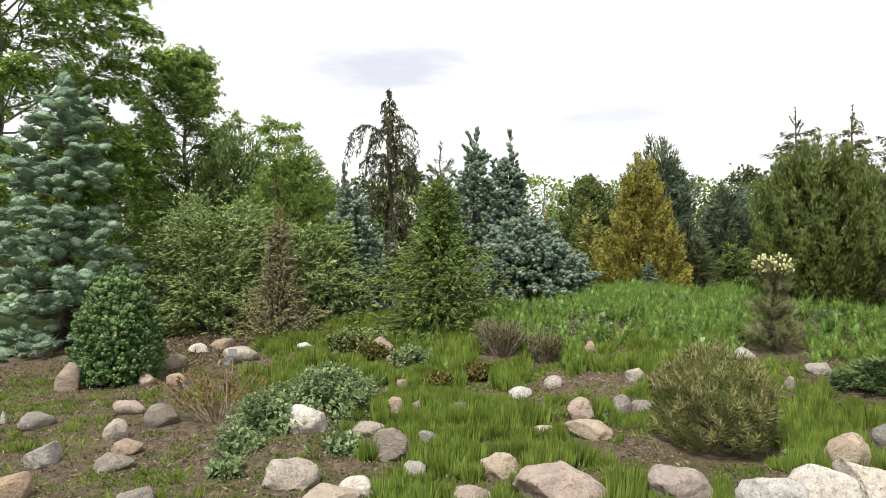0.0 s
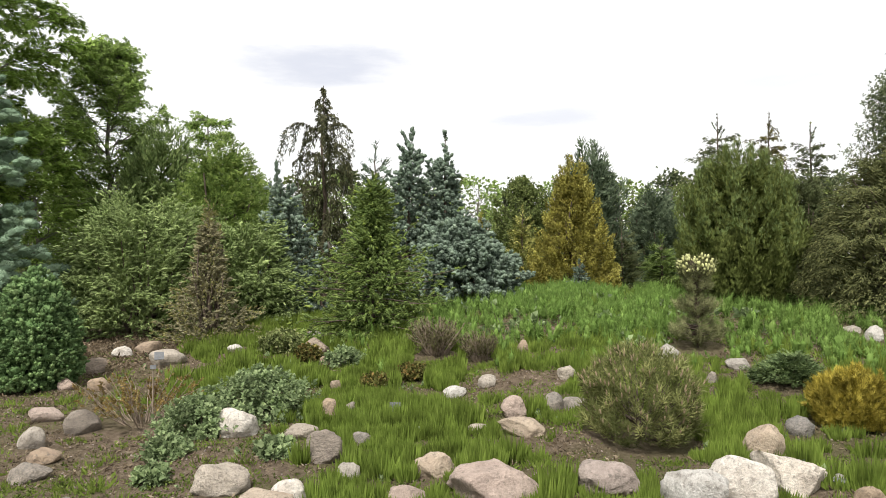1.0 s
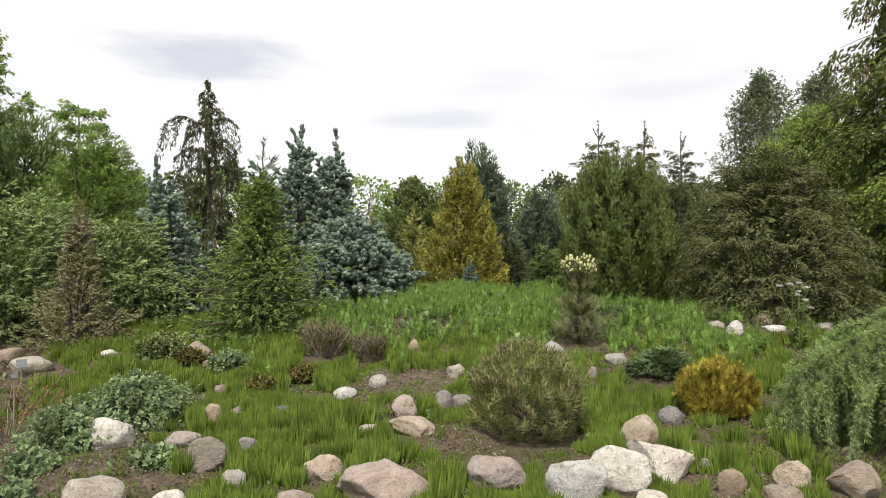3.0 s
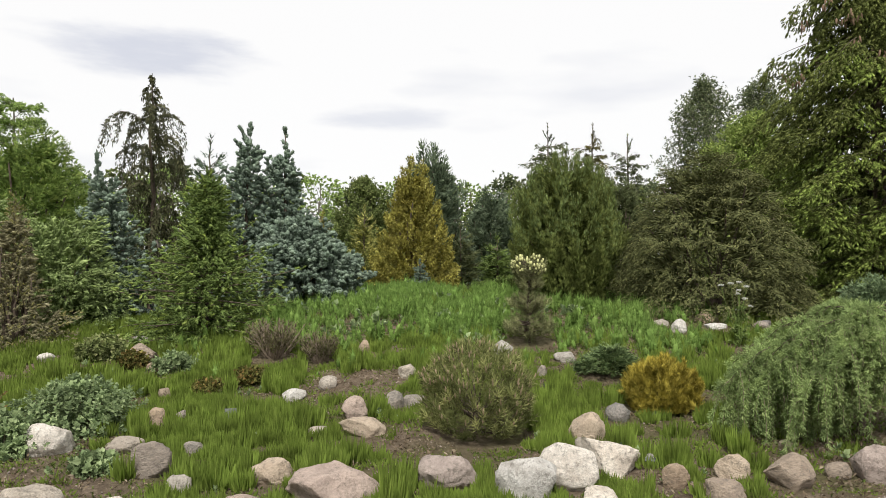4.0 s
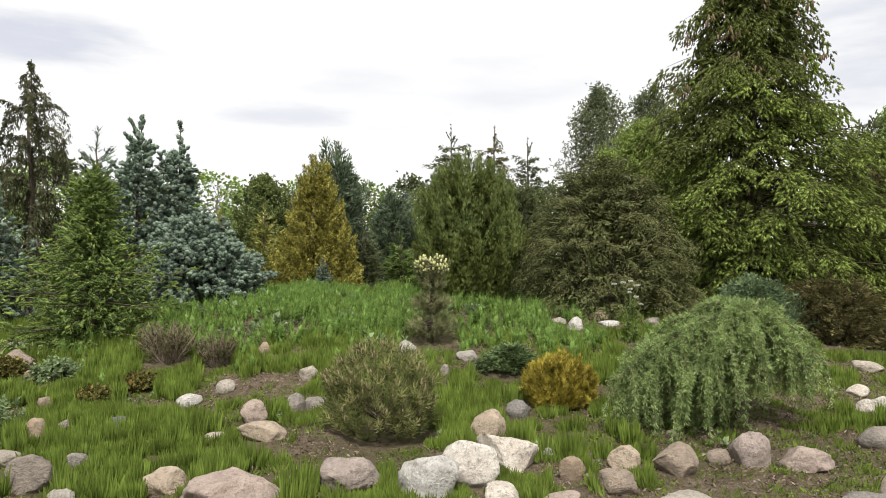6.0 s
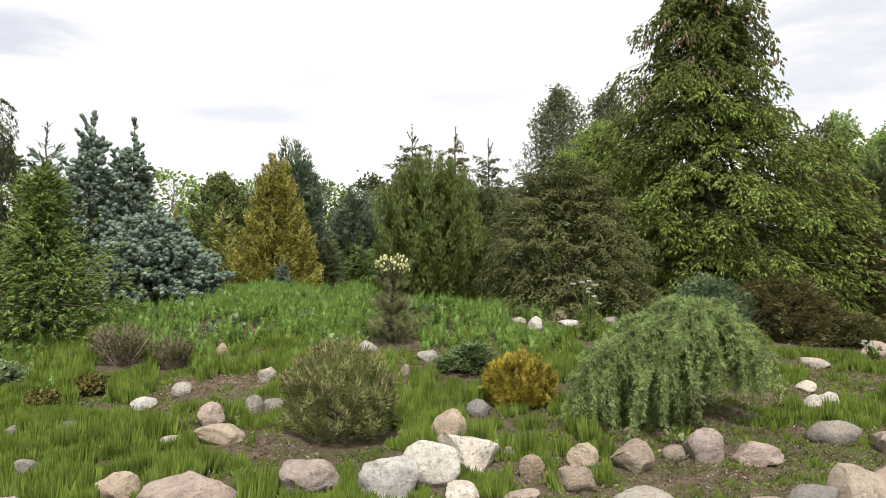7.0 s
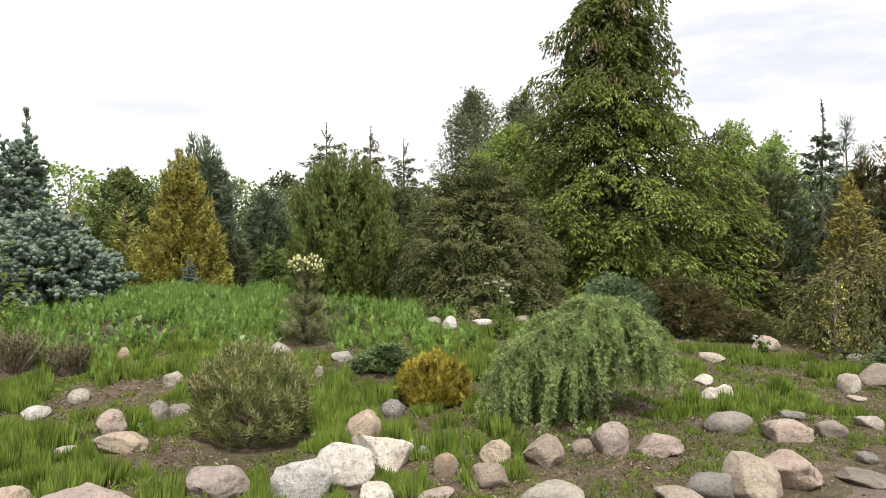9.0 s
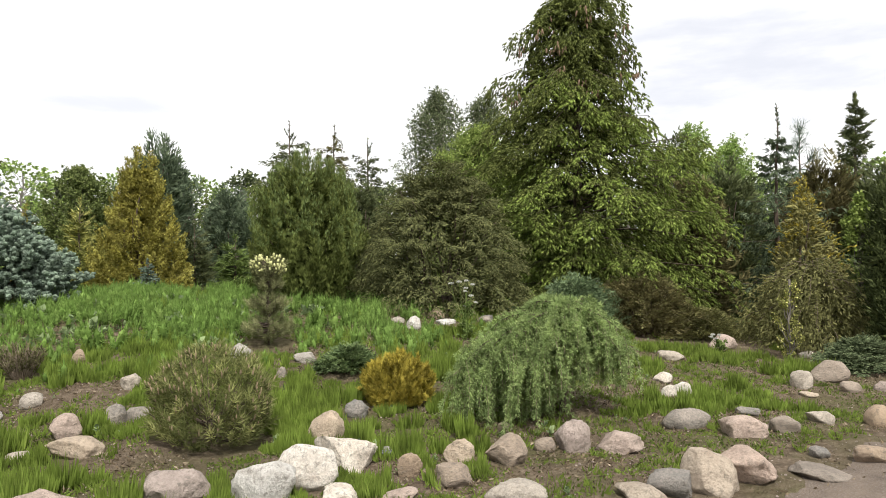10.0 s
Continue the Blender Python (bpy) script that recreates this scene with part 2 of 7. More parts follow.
def shoot(n, rng, tilt=55.0, length=0.3, width=0.03, up=0.0, start=0.0, stem=0.02):
    """A leafy shoot: a thin stem with needles standing off it all along, thickest on its upper (+y) side, in one piece."""
    axis = np.linspace(0, 1, 7)
    v = [np.array([0, 0, q]) for q in axis] + [np.array([stem * (1 - q), 0.0, q]) for q in axis[:-1]]
    f = [(i, 7 + i, i + 1) for i in range(6)]
    for i in range(n):
        s = start + (1 - start) * (i + rng.uniform(0, 1)) / n
        j = min(6, int(round(s * 6)))
        phi = rng.uniform(0, 2 * np.pi)
        th = radians(rng.normal(tilt, 9)) * (1.05 - 0.5 * s ** 3)
        way = np.array([math.cos(phi) * math.sin(th), math.sin(phi) * math.sin(th), math.cos(th)])
        way[1] = abs(way[1]) * up + way[1] * (1 - up)
        side = unit(np.cross(way, rng.normal(size=3)))
        root = v[j]
        ln = length * rng.uniform(0.75, 1.15)
        f.append((j, len(v), len(v) + 1))
        v += [root + way * ln * 0.4 + side * width, root + way * ln]
    return np.array(v), np.array(f)


def puff(n, rng, wide=0.6, high=0.45, needle=0.2, width=0.02, core=0.62, level=1):
    """A plump tuft: a packed core with n needles standing off it, longest towards +y and the tip."""
    bm = bmesh.new()
    bmesh.ops.create_icosphere(bm, subdivisions=level, radius=0.5)
    v = np.array([p.co[:] for p in bm.verts])
    f = np.array([[p.index for p in q.verts] for q in bm.faces])
    bm.free()
    axes = np.array([wide, high, 1.0])
    vs, fs = list(v * (core + rng.uniform(-0.12, 0.12, (len(v), 1))) * axes), [tuple(q) for q in f]
    for k in range(n):
        d = unit(rng.normal(size=3))
        root = d * 0.5 * axes * core * 0.85
        way = unit(d * np.array([1, 1, 0.9]) + np.array([0, 0.25, 0.45]))
        ln = needle * rng.uniform(0.7, 1.2)
        side = unit(np.cross(way, rng.normal(size=3))) * width
        m = len(vs)
        vs += [root - side, root + side, root + way * ln + (d * 0.5 * axes * (1 - core))]
        fs.append((m, m + 1, m + 2))
    return np.array(vs) + np.array([0, 0, 0.5]), np.array(fs)


SHAPES = np.random.default_rng(7)
TWIG_SPRUCE = needle_twig(10, 50, 0.34, 0.045, SHAPES, core=0.11)
TWIG_BLUE = puff(32, SHAPES, 0.6, 0.6, 0.16, 0.03)
TWIG_FIR = puff(110, SHAPES, 0.8, 0.5, 0.10, 0.022, 0.80, 2)
TWIG_HEATH = needle_twig(8, 66, 0.45, 0.08, SHAPES, core=0.2)
TWIG_PINE = needle_twig(15, 52, 0.95, 0.032, SHAPES, 0.3, core=0.06)
TWIG_MUGO = shoot(26, SHAPES, 60, 0.75, 0.034, start=0.35)
SPRAY = fingers(6, SHAPES, 30, 0.042, 0.7)
SPRAY_THREAD = fingers(4, SHAPES, 38, 0.034, 0.8)
LEAVES = leaf_cluster(7, SHAPES)
LEAVES_FAR = quad_leaves(6, SHAPES)
LEAVES_TINY = quad_leaves(4, SHAPES, 0.6, 0.22)
CHIPS = quad_leaves(2, SHAPES, 0.9, 0.16)


def slivers(n, rng, spread=32.0, width=0.07, lift=0.35, start=0.0):
    """A tiny twig end: n slim leaves that leave a short stalk one after the other, in one piece."""
    vs, fs = [np.array([0.0, 0.0, 0.0])], []
    for i in range(n):
        q = i / max(n - 1, 1)
        root = np.array([0, 0, (start + (0.75 - start) * q) * 0.8])
        a = radians(spread * (1.25 - 0.8 * q)) * (1 if i % 2 else -1) + rng.normal(0, 0.1)
        b = rng.normal(0, lift)
        w = unit(np.array([math.sin(a), math.sin(b), math.cos(a)]))
        x = unit(np.cross(w, [0.2, 1.0, 0.1]) + rng.normal(0, 0.35, 3))
        ln = rng.uniform(0.38, 0.55) * (1.15 - 0.3 * q)
        k = len(vs)
        vs += [root + w * ln * 0.4 + x * width, root + w * ln * 0.5 - x * width, root + w * ln]
        fs += [(0, k, k + 1), (k, k + 2, k + 1)]
    return np.array(vs), np.array(fs)


def brush(n, rng, radius=0.2, needle=0.3, width=0.03, tilt=58.0):
    """A plump needle shoot: a slim packed core, rounded at its tip, with n needles standing off it."""
    rings = ((0.0, 0.35), (0.35, 0.75), (0.72, 0.8), (0.92, 0.4))
    v = [np.array([math.cos(a) * radius * r * 0.6, math.sin(a) * radius * r * 0.6, z]) for z, r in rings for a in (0.0, 2.09, 4.19)] + [np.array([0, 0, 1.0])]
    f = []
    for i in range(3):
        for j in range(3):
            a, b = 3 * i + j, 3 * i + (j + 1) % 3
            f += [(a, b, b + 3), (a, b + 3, a + 3)]
    f += [(9 + j, 9 + (j + 1) % 3, 12) for j in range(3)]
    for k in range(n):
        q = (k + rng.uniform(0, 1)) / n
        j = min(3, int(q * 4))
        root = v[3 * j + k % 3]
        phi = math.atan2(root[1], root[0]) + rng.normal(0, 0.7)
        th = radians(tilt * (1.1 - 0.75 * q * q) + rng.normal(0, 8))
        w = np.array([math.cos(phi) * math.sin(th), math.sin(phi) * math.sin(th), math.cos(th)])
        side = unit(np.cross(w, [0, 0, 1.0]) + rng.normal(0, 0.3, 3)) * width
        m = len(v)
        v += [root + side + w * needle * 0.2, root - side + w * needle * 0.2, root + w * needle * rng.uniform(0.8, 1.15)]
        f += [(3 * j + k % 3, m, m + 1), (m, m + 2, m + 1)]
    return np.array(v), np.array(f)


def feather(n, rng, spread=40.0, needle=0.45, width=0.035, start=0.05, flat=1.0, stalk=0.012):
    """A fine twig: a thin stalk with n slim needles along both sides and above, in one piece."""
    k = 4
    vs = [np.array([0, 0, 0.8 * i / (k - 1)]) for i in range(k)] + [np.array([stalk, 0, 0.8 * i / (k - 1)]) for i in range(k - 1)]
    fs = [(i, k + i, i + 1) for i in range(k - 1)]
    for i in range(n):
        q = start + (1 - start) * (i + rng.uniform(0, 1)) / n
        j = min(k - 1, int(round(q * (k - 1))))
        a = radians(spread * (1.2 - 0.75 * q * q) + rng.normal(0, 6)) * (1 if i % 2 else -1)
        b = rng.normal(0.15, 0.5) * flat
        w = unit(np.array([math.sin(a) * math.cos(b), math.sin(a) * math.sin(b) + 0.1 * flat, math.cos(a)]))
        x = unit(np.cross(w, rng.normal(size=3)))
        ln = needle * rng.uniform(0.75, 1.15)
        m = len(vs)
        fs.append((j, m, m + 1))
        vs += [vs[j] + w * ln * 0.4 + x * width, vs[j] + w * ln]
    return np.array(vs), np.array(fs)


def quill(n, rng, radius=0.10, spread=28.0):
    """n slim three-sided quills that fan out from one point."""
    v, f = [np.zeros(3)], []
    for i in range(n):
        a = radians(spread) * (2 * i / max(n - 1, 1) - 1) + rng.normal(0, 0.06) if n > 1 else 0.0
        w = unit(np.array([math.sin(a), rng.normal(0, 0.12), math.cos(a)]))
        x = unit(np.cross(w, [0.1, 1.0, 0.2]))
        y = np.cross(w, x)
        ln = 1.0 - 0.25 * abs(a) / radians(max(spread, 1.0)) if n > 1 else 1.0
        m = len(v)
        v += [w * ln * 0.45 + (x * math.cos(t) + y * math.sin(t)) * radius for t in (0.5, 2.6, 4.7)] + [w * ln]
        for j in range(3):
            p, q = m + j, m + (j + 1) % 3
            f += [(0, q, p), (p, q, m + 3)]
    return np.array(v), np.array(f)


QUILL = quill(1, SHAPES, 0.15)
QUILLS = quill(3, SHAPES, 0.085, 30)
PLUME_UP = puff(46, SHAPES, 0.42, 0.42, 0.12, 0.013, 0.6)
BRUSH_ROUND = puff(26, SHAPES, 0.62, 0.62, 0.13, 0.05, 0.8, 1)
BRUSH_MUGO = feather(26, SHAPES, 56, 0.58, 0.045, start=0.3, flat=3.0, stalk=0.05)
LARCH_TUFT = feather(11, SHAPES, 52, 0.5, 0.10, flat=2.5)
TUFTLET = slivers(7, SHAPES, 40, 0.07, 0.9)
SLIVER = slivers(6, SHAPES)
SLIVER_UP = slivers(5, SHAPES, 20, 0.06, 0.25)
BRUSH = brush(12, SHAPES)
SPRIG = slivers(6, SHAPES, 58, 0.13, 0.6)
THREADS = quill(3, SHAPES, 0.045, 20)
FINGER = puff(16, SHAPES, 0.36, 0.36, 0.17, 0.05, 0.72, 1)


# ---- ground ----
AMP_AZ = np.array([-180, -60, -34, -20, -8, 2, 8, 14, 24, 30, 36, 42, 48, 56, 66, 90, 180.0])
AMP_Z = np.array([0, 0, .12, .22, .38, .62, .80, .88, .83, .74, .66, .58, .42, .18, .05, 0, 0])


def terrain(x, y):
    """Height of the garden's ground: a low planted mound that rises away from the path, and a lawn behind it."""
    x, y = np.asarray(x, float), np.asarray(y, float)
    d = np.hypot(x, y)
    az = np.degrees(np.arctan2(x, y))
    a = sum(np.interp(az + k, AMP_AZ, AMP_Z) for k in (-4, -2, 0, 2, 4)) / 5
    up = np.clip((d - 4.3) / 8.0, 0, 1)
    up = up * up * (3 - 2 * up)
    back = np.clip((d - 13.0) / 7.0, 0, 1)
    back = back * back * (3 - 2 * back)
    z = a * up * (1 - back) + 0.3 * back * np.clip((70 - abs(az - 20)) / 40, 0, 1)
    bump = 0.035 * np.sin(1.7 * x + 0.6 * y) * np.sin(1.3 * y - 0.8 * x) + 0.02 * np.sin(4.1 * x + 1.0) * np.sin(3.7 * y)
    return z + bump * np.clip((d - 3.0) / 2.0, 0, 1) * np.clip((30 - d) / 12, 0, 1)


def at(az, d):
    """A place on the ground by its bearing (degrees to the right of +y) and its distance from the viewpoint."""
    x, y = d * math.sin(radians(az)), d * math.cos(radians(az))
    return x, y, float(terrain(x, y))


def soil_material():
    m, t = shader("weedy_soil")
    geo = node(t, "ShaderNodeNewGeometry")
    big = node(t, "ShaderNodeTexNoise", {"Vector": geo.outputs["Position"], "Scale": 0.9, "Detail": 5.0, "Roughness": 0.6})
    mid = node(t, "ShaderNodeTexNoise", {"Vector": geo.outputs["Position"], "Scale": 11.0, "Detail": 8.0, "Roughness": 0.78})
    fine = node(t, "ShaderNodeTexNoise", {"Vector": geo.outputs["Position"], "Scale": 60.0, "Detail": 4.0, "Roughness": 0.7})
    earth = ramp(t, mid.outputs["Fac"], [(0.3, (0.095, 0.070, 0.048)), (0.5, (0.220, 0.168, 0.118)), (0.68, (0.38, 0.30, 0.22))])
    moss = ramp(t, fine.outputs["Fac"], [(0.3, (0.085, 0.085, 0.035)), (0.7, (0.20, 0.205, 0.075))])
    green = ramp(t, big.outputs["Fac"], [(0.44, (0, 0, 0)), (0.62, (0.65, 0.65, 0.65))])
    near = mixed(t, green, earth, moss)
    grit = ramp(t, fine.outputs["Fac"], [(0.62, (0, 0, 0)), (0.72, (0.5, 0.5, 0.5))])
    near = mixed(t, grit, near, (0.36, 0.31, 0.25))
    lawn = ramp(t, mid.outputs["Fac"], [(0.3, (0.06, 0.10, 0.025)), (0.7, (0.13, 0.18, 0.05))])
    far = node(t, "ShaderNodeVectorMath", {0: geo.outputs["Position"]}, operation="LENGTH")
    band = node(t, "ShaderNodeMapRange", {"Value": far.outputs["Value"], "From Min": 13.5, "From Max": 17.0})
    colour = mixed(t, band.outputs[0], near, lawn)
    height = node(t, "ShaderNodeMath", {0: mid.outputs["Fac"], 1: fine.outputs["Fac"]}, operation="ADD")
    bump = node(t, "ShaderNodeBump", {"Height": height.outputs[0], "Strength": 1.0, "Distance": 0.06})
    finish(t, node(t, "ShaderNodeBsdfPrincipled", {"Base Color": colour, "Roughness": 0.95, "Specular IOR Level": 0.15, "Normal": bump.outputs[0]}).outputs[0])
    return m


def path_material():
    m, t = shader("trodden_grit")
    geo = node(t, "ShaderNodeNewGeometry")
    mid = node(t, "ShaderNodeTexNoise", {"Vector": geo.outputs["Position"], "Scale": 5.0, "Detail": 9.0, "Roughness": 0.75})
    fine = node(t, "ShaderNodeTexNoise", {"Vector": geo.outputs["Position"], "Scale": 70.0, "Detail": 3.0})
    colour = ramp(t, mid.outputs["Fac"], [(0.3, (0.105, 0.080, 0.060)), (0.7, (0.22, 0.172, 0.132))])
    colour = mixed(t, ramp(t, fine.outputs["Fac"], [(0.5, (0, 0, 0)), (0.7, (0.5, 0.5, 0.5))]), colour, (0.26, 0.22, 0.19))
    bump = node(t, "ShaderNodeBump", {"Height": node(t, "ShaderNodeMath", {0: fine.outputs["Fac"], 1: mid.outputs["Fac"]}, operation="ADD").outputs[0], "Strength": 1.0, "Distance": 0.03})
    finish(t, node(t, "ShaderNodeBsdfPrincipled", {"Base Color": colour, "Roughness": 0.95, "Normal": bump.outputs[0]}).outputs[0])
    return m


def ground_sheet():
    az = np.radians(np.concatenate([np.arange(-45, 85, 0.5), np.arange(85, 315, 5.0)]))
    rings = np.concatenate([[0.3, 1, 2], np.arange(3, 15, 0.12), np.arange(15, 30, 0.6), np.geomspace(30, 2500, 40)])
    a, r = np.meshgrid(az, rings)
    x, y = r * np.sin(a), r * np.cos(a)
    z = terrain(x, y)
    rough = noise3(np.stack([x, y, z * 0], -1).reshape(-1, 3), 3.1).reshape(x.shape) * 0.012 + noise3(np.stack([x, y, z * 0], -1).reshape(-1, 3), 8.3, 2).reshape(x.shape) * 0.008
    z = z + rough * (r > 4.2) * (r < 20)
    v = np.stack([x, y, z], -1).reshape(-1, 3)
    v = np.concatenate([v, [[0, 0, 0]]])
    n, k = len(rings), len(az)
    i, j = np.meshgrid(np.arange(n - 1), np.arange(k), indexing="ij")
    jn = (j + 1) % k
    q = np.stack([i * k + j, i * k + jn, (i + 1) * k + jn, (i + 1) * k + j], -1).reshape(-1, 4)[:, ::-1]
    c = np.arange(k)
    fan = np.stack([np.full(k, n * k), (c + 1) % k, c], 1)[:, ::-1]
    ob = new("ground", solid("ground", v, [q, fan], soil_material(), True))
    return tagged(ob, "brown garden soil with moss and weeds, lawn further off", "ground", kind="structure")


def garden_path():
    xs = np.arange(-40, 40.01, 0.1)
    edge = 2.62 - 0.10 * xs + 0.07 * np.sin(2.3 * xs) + 0.05 * np.sin(5.1 * xs + 1)
    steps = np.linspace(0, 4.6, 31)
    cols = [edge - k for k in steps[::-1]]
    lift = [0.03 * min(1, (4.6 - k) / 0.3, k / 0.3 + 0.0) - 0.004 for k in steps[::-1]]
    v = np.stack([np.stack([xs, c, terrain(xs, c) + h], 1) for c, h in zip(cols, lift)], 1).reshape(-1, 3)
    m = len(cols)
    i, j = np.meshgrid(np.arange(len(xs) - 1), np.arange(m - 1), indexing="ij")
    q = np.stack([i * m + j, (i + 1) * m + j, (i + 1) * m + j + 1, i * m + j + 1], -1).reshape(-1, 4)
    ob = new("path", solid("path", v, q, path_material(), True))
    return tagged(ob, "trodden grey-brown grit path past the rock garden", "path", kind="structure")


ground_sheet()
garden_path()

# ---- boulders ----
FOOTPRINTS = []
ROCK_RNG = np.random.default_rng(11)


def ball(level):
    bm = bmesh.new()
    bmesh.ops.create_icosphere(bm, subdivisions=level, radius=1.0)
    bm.verts.ensure_lookup_table()
    v = np.array([p.co[:] for p in bm.verts])
    f = np.array([[p.index for p in q.verts] for q in bm.faces])
    bm.free()
    return v, f


BALLS = {1: ball(1), 3: ball(3), 4: ball(4)}


def boulder(kind, az, d, w, h, deep=0.8, turn=None, blocky=None):
    """A field stone set a little into the soil: w wide, h above the soil, worn facets and a rough skin."""
    rng = ROCK_RNG
    v, f = BALLS[4 if w > 0.22 and d < 6.5 else 3]
    p = v.copy()
    seed = rng.uniform(0, 50)
    p = p * (1 + 0.24 * noise3(v, 1.1, seed))[:, None]
    for _ in range(rng.integers(8, 14)):
        n = unit(rng.normal(size=3) * np.array([1, 1, 0.7]))
        cut = rng.uniform(0.55, 0.88) if blocky is None else blocky
        over = np.maximum(p @ n - cut, 0)
        p = p - n * over[:, None] * 0.9
    ridge = 1 - 2 * abs(noise3(v, 2.6, seed + 9))
    p = p * (1 + 0.05 * noise3(v, 3.2, seed + 3) + 0.05 * ridge + 0.03 * noise3(v, 8, seed + 5) + 0.014 * noise3(v, 17, seed + 7))[:, None]
    lo, hi = p.min(0), p.max(0)
    p = (p - (lo + hi) / 2) / (hi - lo) * 2
    sunk = 0.45
    h = h + 0.01
    tall = h * (1 + sunk)
    p = p * np.array([w / 2, w * deep / 2, tall / 2])
    p[:, 2] += h - tall / 2
    x, y, z = at(az, d)
    name = "boulder" if w > 0.2 else "stone"
    ob = new(name, solid(name, p, f, ROCK[kind], True))
    ob.location = (x, y, z)
    ob.rotation_euler = (0, 0, -radians(az) + (rng.uniform(-0.2, 0.2) if turn is None else radians(turn)))
    FOOTPRINTS.append((x * (1 - 0.06 * w / d), y * (1 - 0.06 * w / d), w * (0.46 if d < 7.5 else 0.6)))
    return tagged(ob, ROCK_WORDS[kind] + (" boulder lying half sunk in the soil" if w > 0.2 else " stone lying in the soil"), "boulder" if w > 0.2 else "stone", "stones of the rock garden")


boulder("white", -32.51, 7.36, 0.05, 0.10)
boulder("grey", -30.44, 7.01, 0.31, 0.12)
boulder("pale", -29.99, 5.92, 0.27, 0.15)
boulder("tan", -31.98, 5.32, 0.25, 0.17)
boulder("grey", -25.44, 5.60, 0.28, 0.11)
boulder("tan", -24.58, 5.99, 0.24, 0.09)
boulder("pale", -25.40, 6.32, 0.20, 0.15)
boulder("pink", -24.37, 7.19, 0.30, 0.12)
boulder("brown", -22.17, 6.67, 0.30, 0.18)
boulder("brown", -28.56, 8.74, 0.28, 0.30)
boulder("brown", -21.41, 9.59, 0.29, 0.19)
boulder("pink", -23.21, 8.64, 0.19, 0.12)
boulder("tan", -21.08, 8.42, 0.25, 0.13)
boulder("white", -19.54, 10.45, 0.28, 0.13)
boulder("tan", -17.67, 10.68, 0.38, 0.15)
boulder("pale", -16.31, 9.42, 0.46, 0.17)
boulder("white", -11.39, 9.80, 0.21, 0.09)
boulder("brown", -5.00, 9.22, 0.34, 0.21)
boulder("pale", -5.23, 10.71, 0.31, 0.09)
boulder("tan", -3.97, 8.45, 0.23, 0.09)
boulder("white", -11.14, 5.99, 0.37, 0.22)
boulder("cream", -6.17, 5.87, 0.29, 0.09)
boulder("brown", -4.28, 5.23, 0.30, 0.22)
boulder("grey", -1.31, 5.57, 0.17, 0.09)
boulder("tan", -3.98, 6.33, 0.17, 0.17)
boulder("grey", -2.18, 6.58, 0.14, 0.08)
boulder("tan", -3.40, 7.40, 0.14, 0.08)
boulder("pale", -12.38, 4.74, 0.39, 0.17)
boulder("white", -7.11, 4.49, 0.24, 0.12)
boulder("cream", -9.05, 4.39, 0.36, 0.08)
boulder("pale", -2.39, 4.83, 0.17, 0.10)
boulder("cream", 4.91, 4.87, 0.31, 0.14)
boulder("pink", 2.32, 4.34, 0.27, 0.10)
boulder("pink", 9.67, 4.46, 0.62, 0.19)
boulder("cream", 11.88, 5.80, 0.40, 0.13)
boulder("pink", 11.30, 6.25, 0.25, 0.18)
boulder("grey", 14.52, 6.48, 0.20, 0.15)
boulder("grey", 16.26, 6.51, 0.25, 0.09)
boulder("pale", 8.32, 5.96, 0.19, 0.04)
boulder("white", 6.41, 6.93, 0.24, 0.09)
boulder("pale", 9.06, 7.16, 0.19, 0.11)
boulder("pale", 15.54, 7.27, 0.22, 0.12)
boulder("tan", 12.09, 8.35, 0.16, 0.14)
boulder("pale", 23.60, 8.36, 0.27, 0.16)
boulder("pink", 18.88, 4.58, 0.42, 0.19)
boulder("brown", 3.03, 7.73, 0.17, 0.09)
boulder("grey", 26.70, 7.54, 0.12, 0.10)
boulder("grey", -23.97, 4.75, 0.23, 0.09)
boulder("brown", -30.28, 11.70, 0.32, 0.11)
boulder("brown", -23.78, 10.40, 0.21, 0.13)
boulder("white", 25.20, 4.47, 0.43, 0.24)
boulder("white", 28.55, 4.76, 0.47, 0.26)
boulder("white", 31.96, 5.12, 0.47, 0.22)
boulder("cream", 30.26, 5.86, 0.32, 0.21)
boulder("grey", 32.80, 6.31, 0.22, 0.14)
boulder("tan", 37.19, 4.81, 0.18, 0.15)
boulder("cream", 41.34, 5.05, 0.23, 0.15)
boulder("brown", 45.15, 5.05, 0.32, 0.21)
boulder("brown", 40.81, 4.62, 0.25, 0.12)
boulder("white", 31.45, 4.47, 0.24, 0.08)
boulder("brown", 48.34, 5.49, 0.17, 0.10)
boulder("pink", 50.53, 5.59, 0.29, 0.23)
boulder("pink", 54.27, 5.71, 0.38, 0.15)
boulder("pale", 28.56, 8.18, 0.27, 0.10)
boulder("white", 37.46, 10.29, 0.22, 0.18)
boulder("tan", 39.31, 11.17, 0.31, 0.18)
boulder("pale", 36.05, 10.56, 0.25, 0.08)
boulder("white", 40.10, 10.58, 0.32, 0.06)
boulder("grey", 43.52, 11.30, 0.21, 0.12)
boulder("cream", 45.03, 6.00, 0.13, 0.07)
boulder("pale", 35.35, 5.38, 0.08, 0.04)
boulder("pale", 45.74, 11.11, 0.18, 0.11)
boulder("cream", 55.88, 4.53, 0.32, 0.09)
boulder("grey", 58.07, 4.76, 0.28, 0.13)
boulder("cream", 60.79, 4.94, 0.41, 0.25)
boulder("pink", 63.43, 5.19, 0.44, 0.21)
boulder("pale", 45.80, 4.42, 0.40, 0.10)
boulder("pink", 36.34, 4.43, 0.24, 0.04)
boulder("grey", 59.28, 6.59, 0.43, 0.16)
boulder("pink", 63.36, 6.33, 0.42, 0.15)
boulder("brown", 66.18, 6.76, 0.28, 0.13)
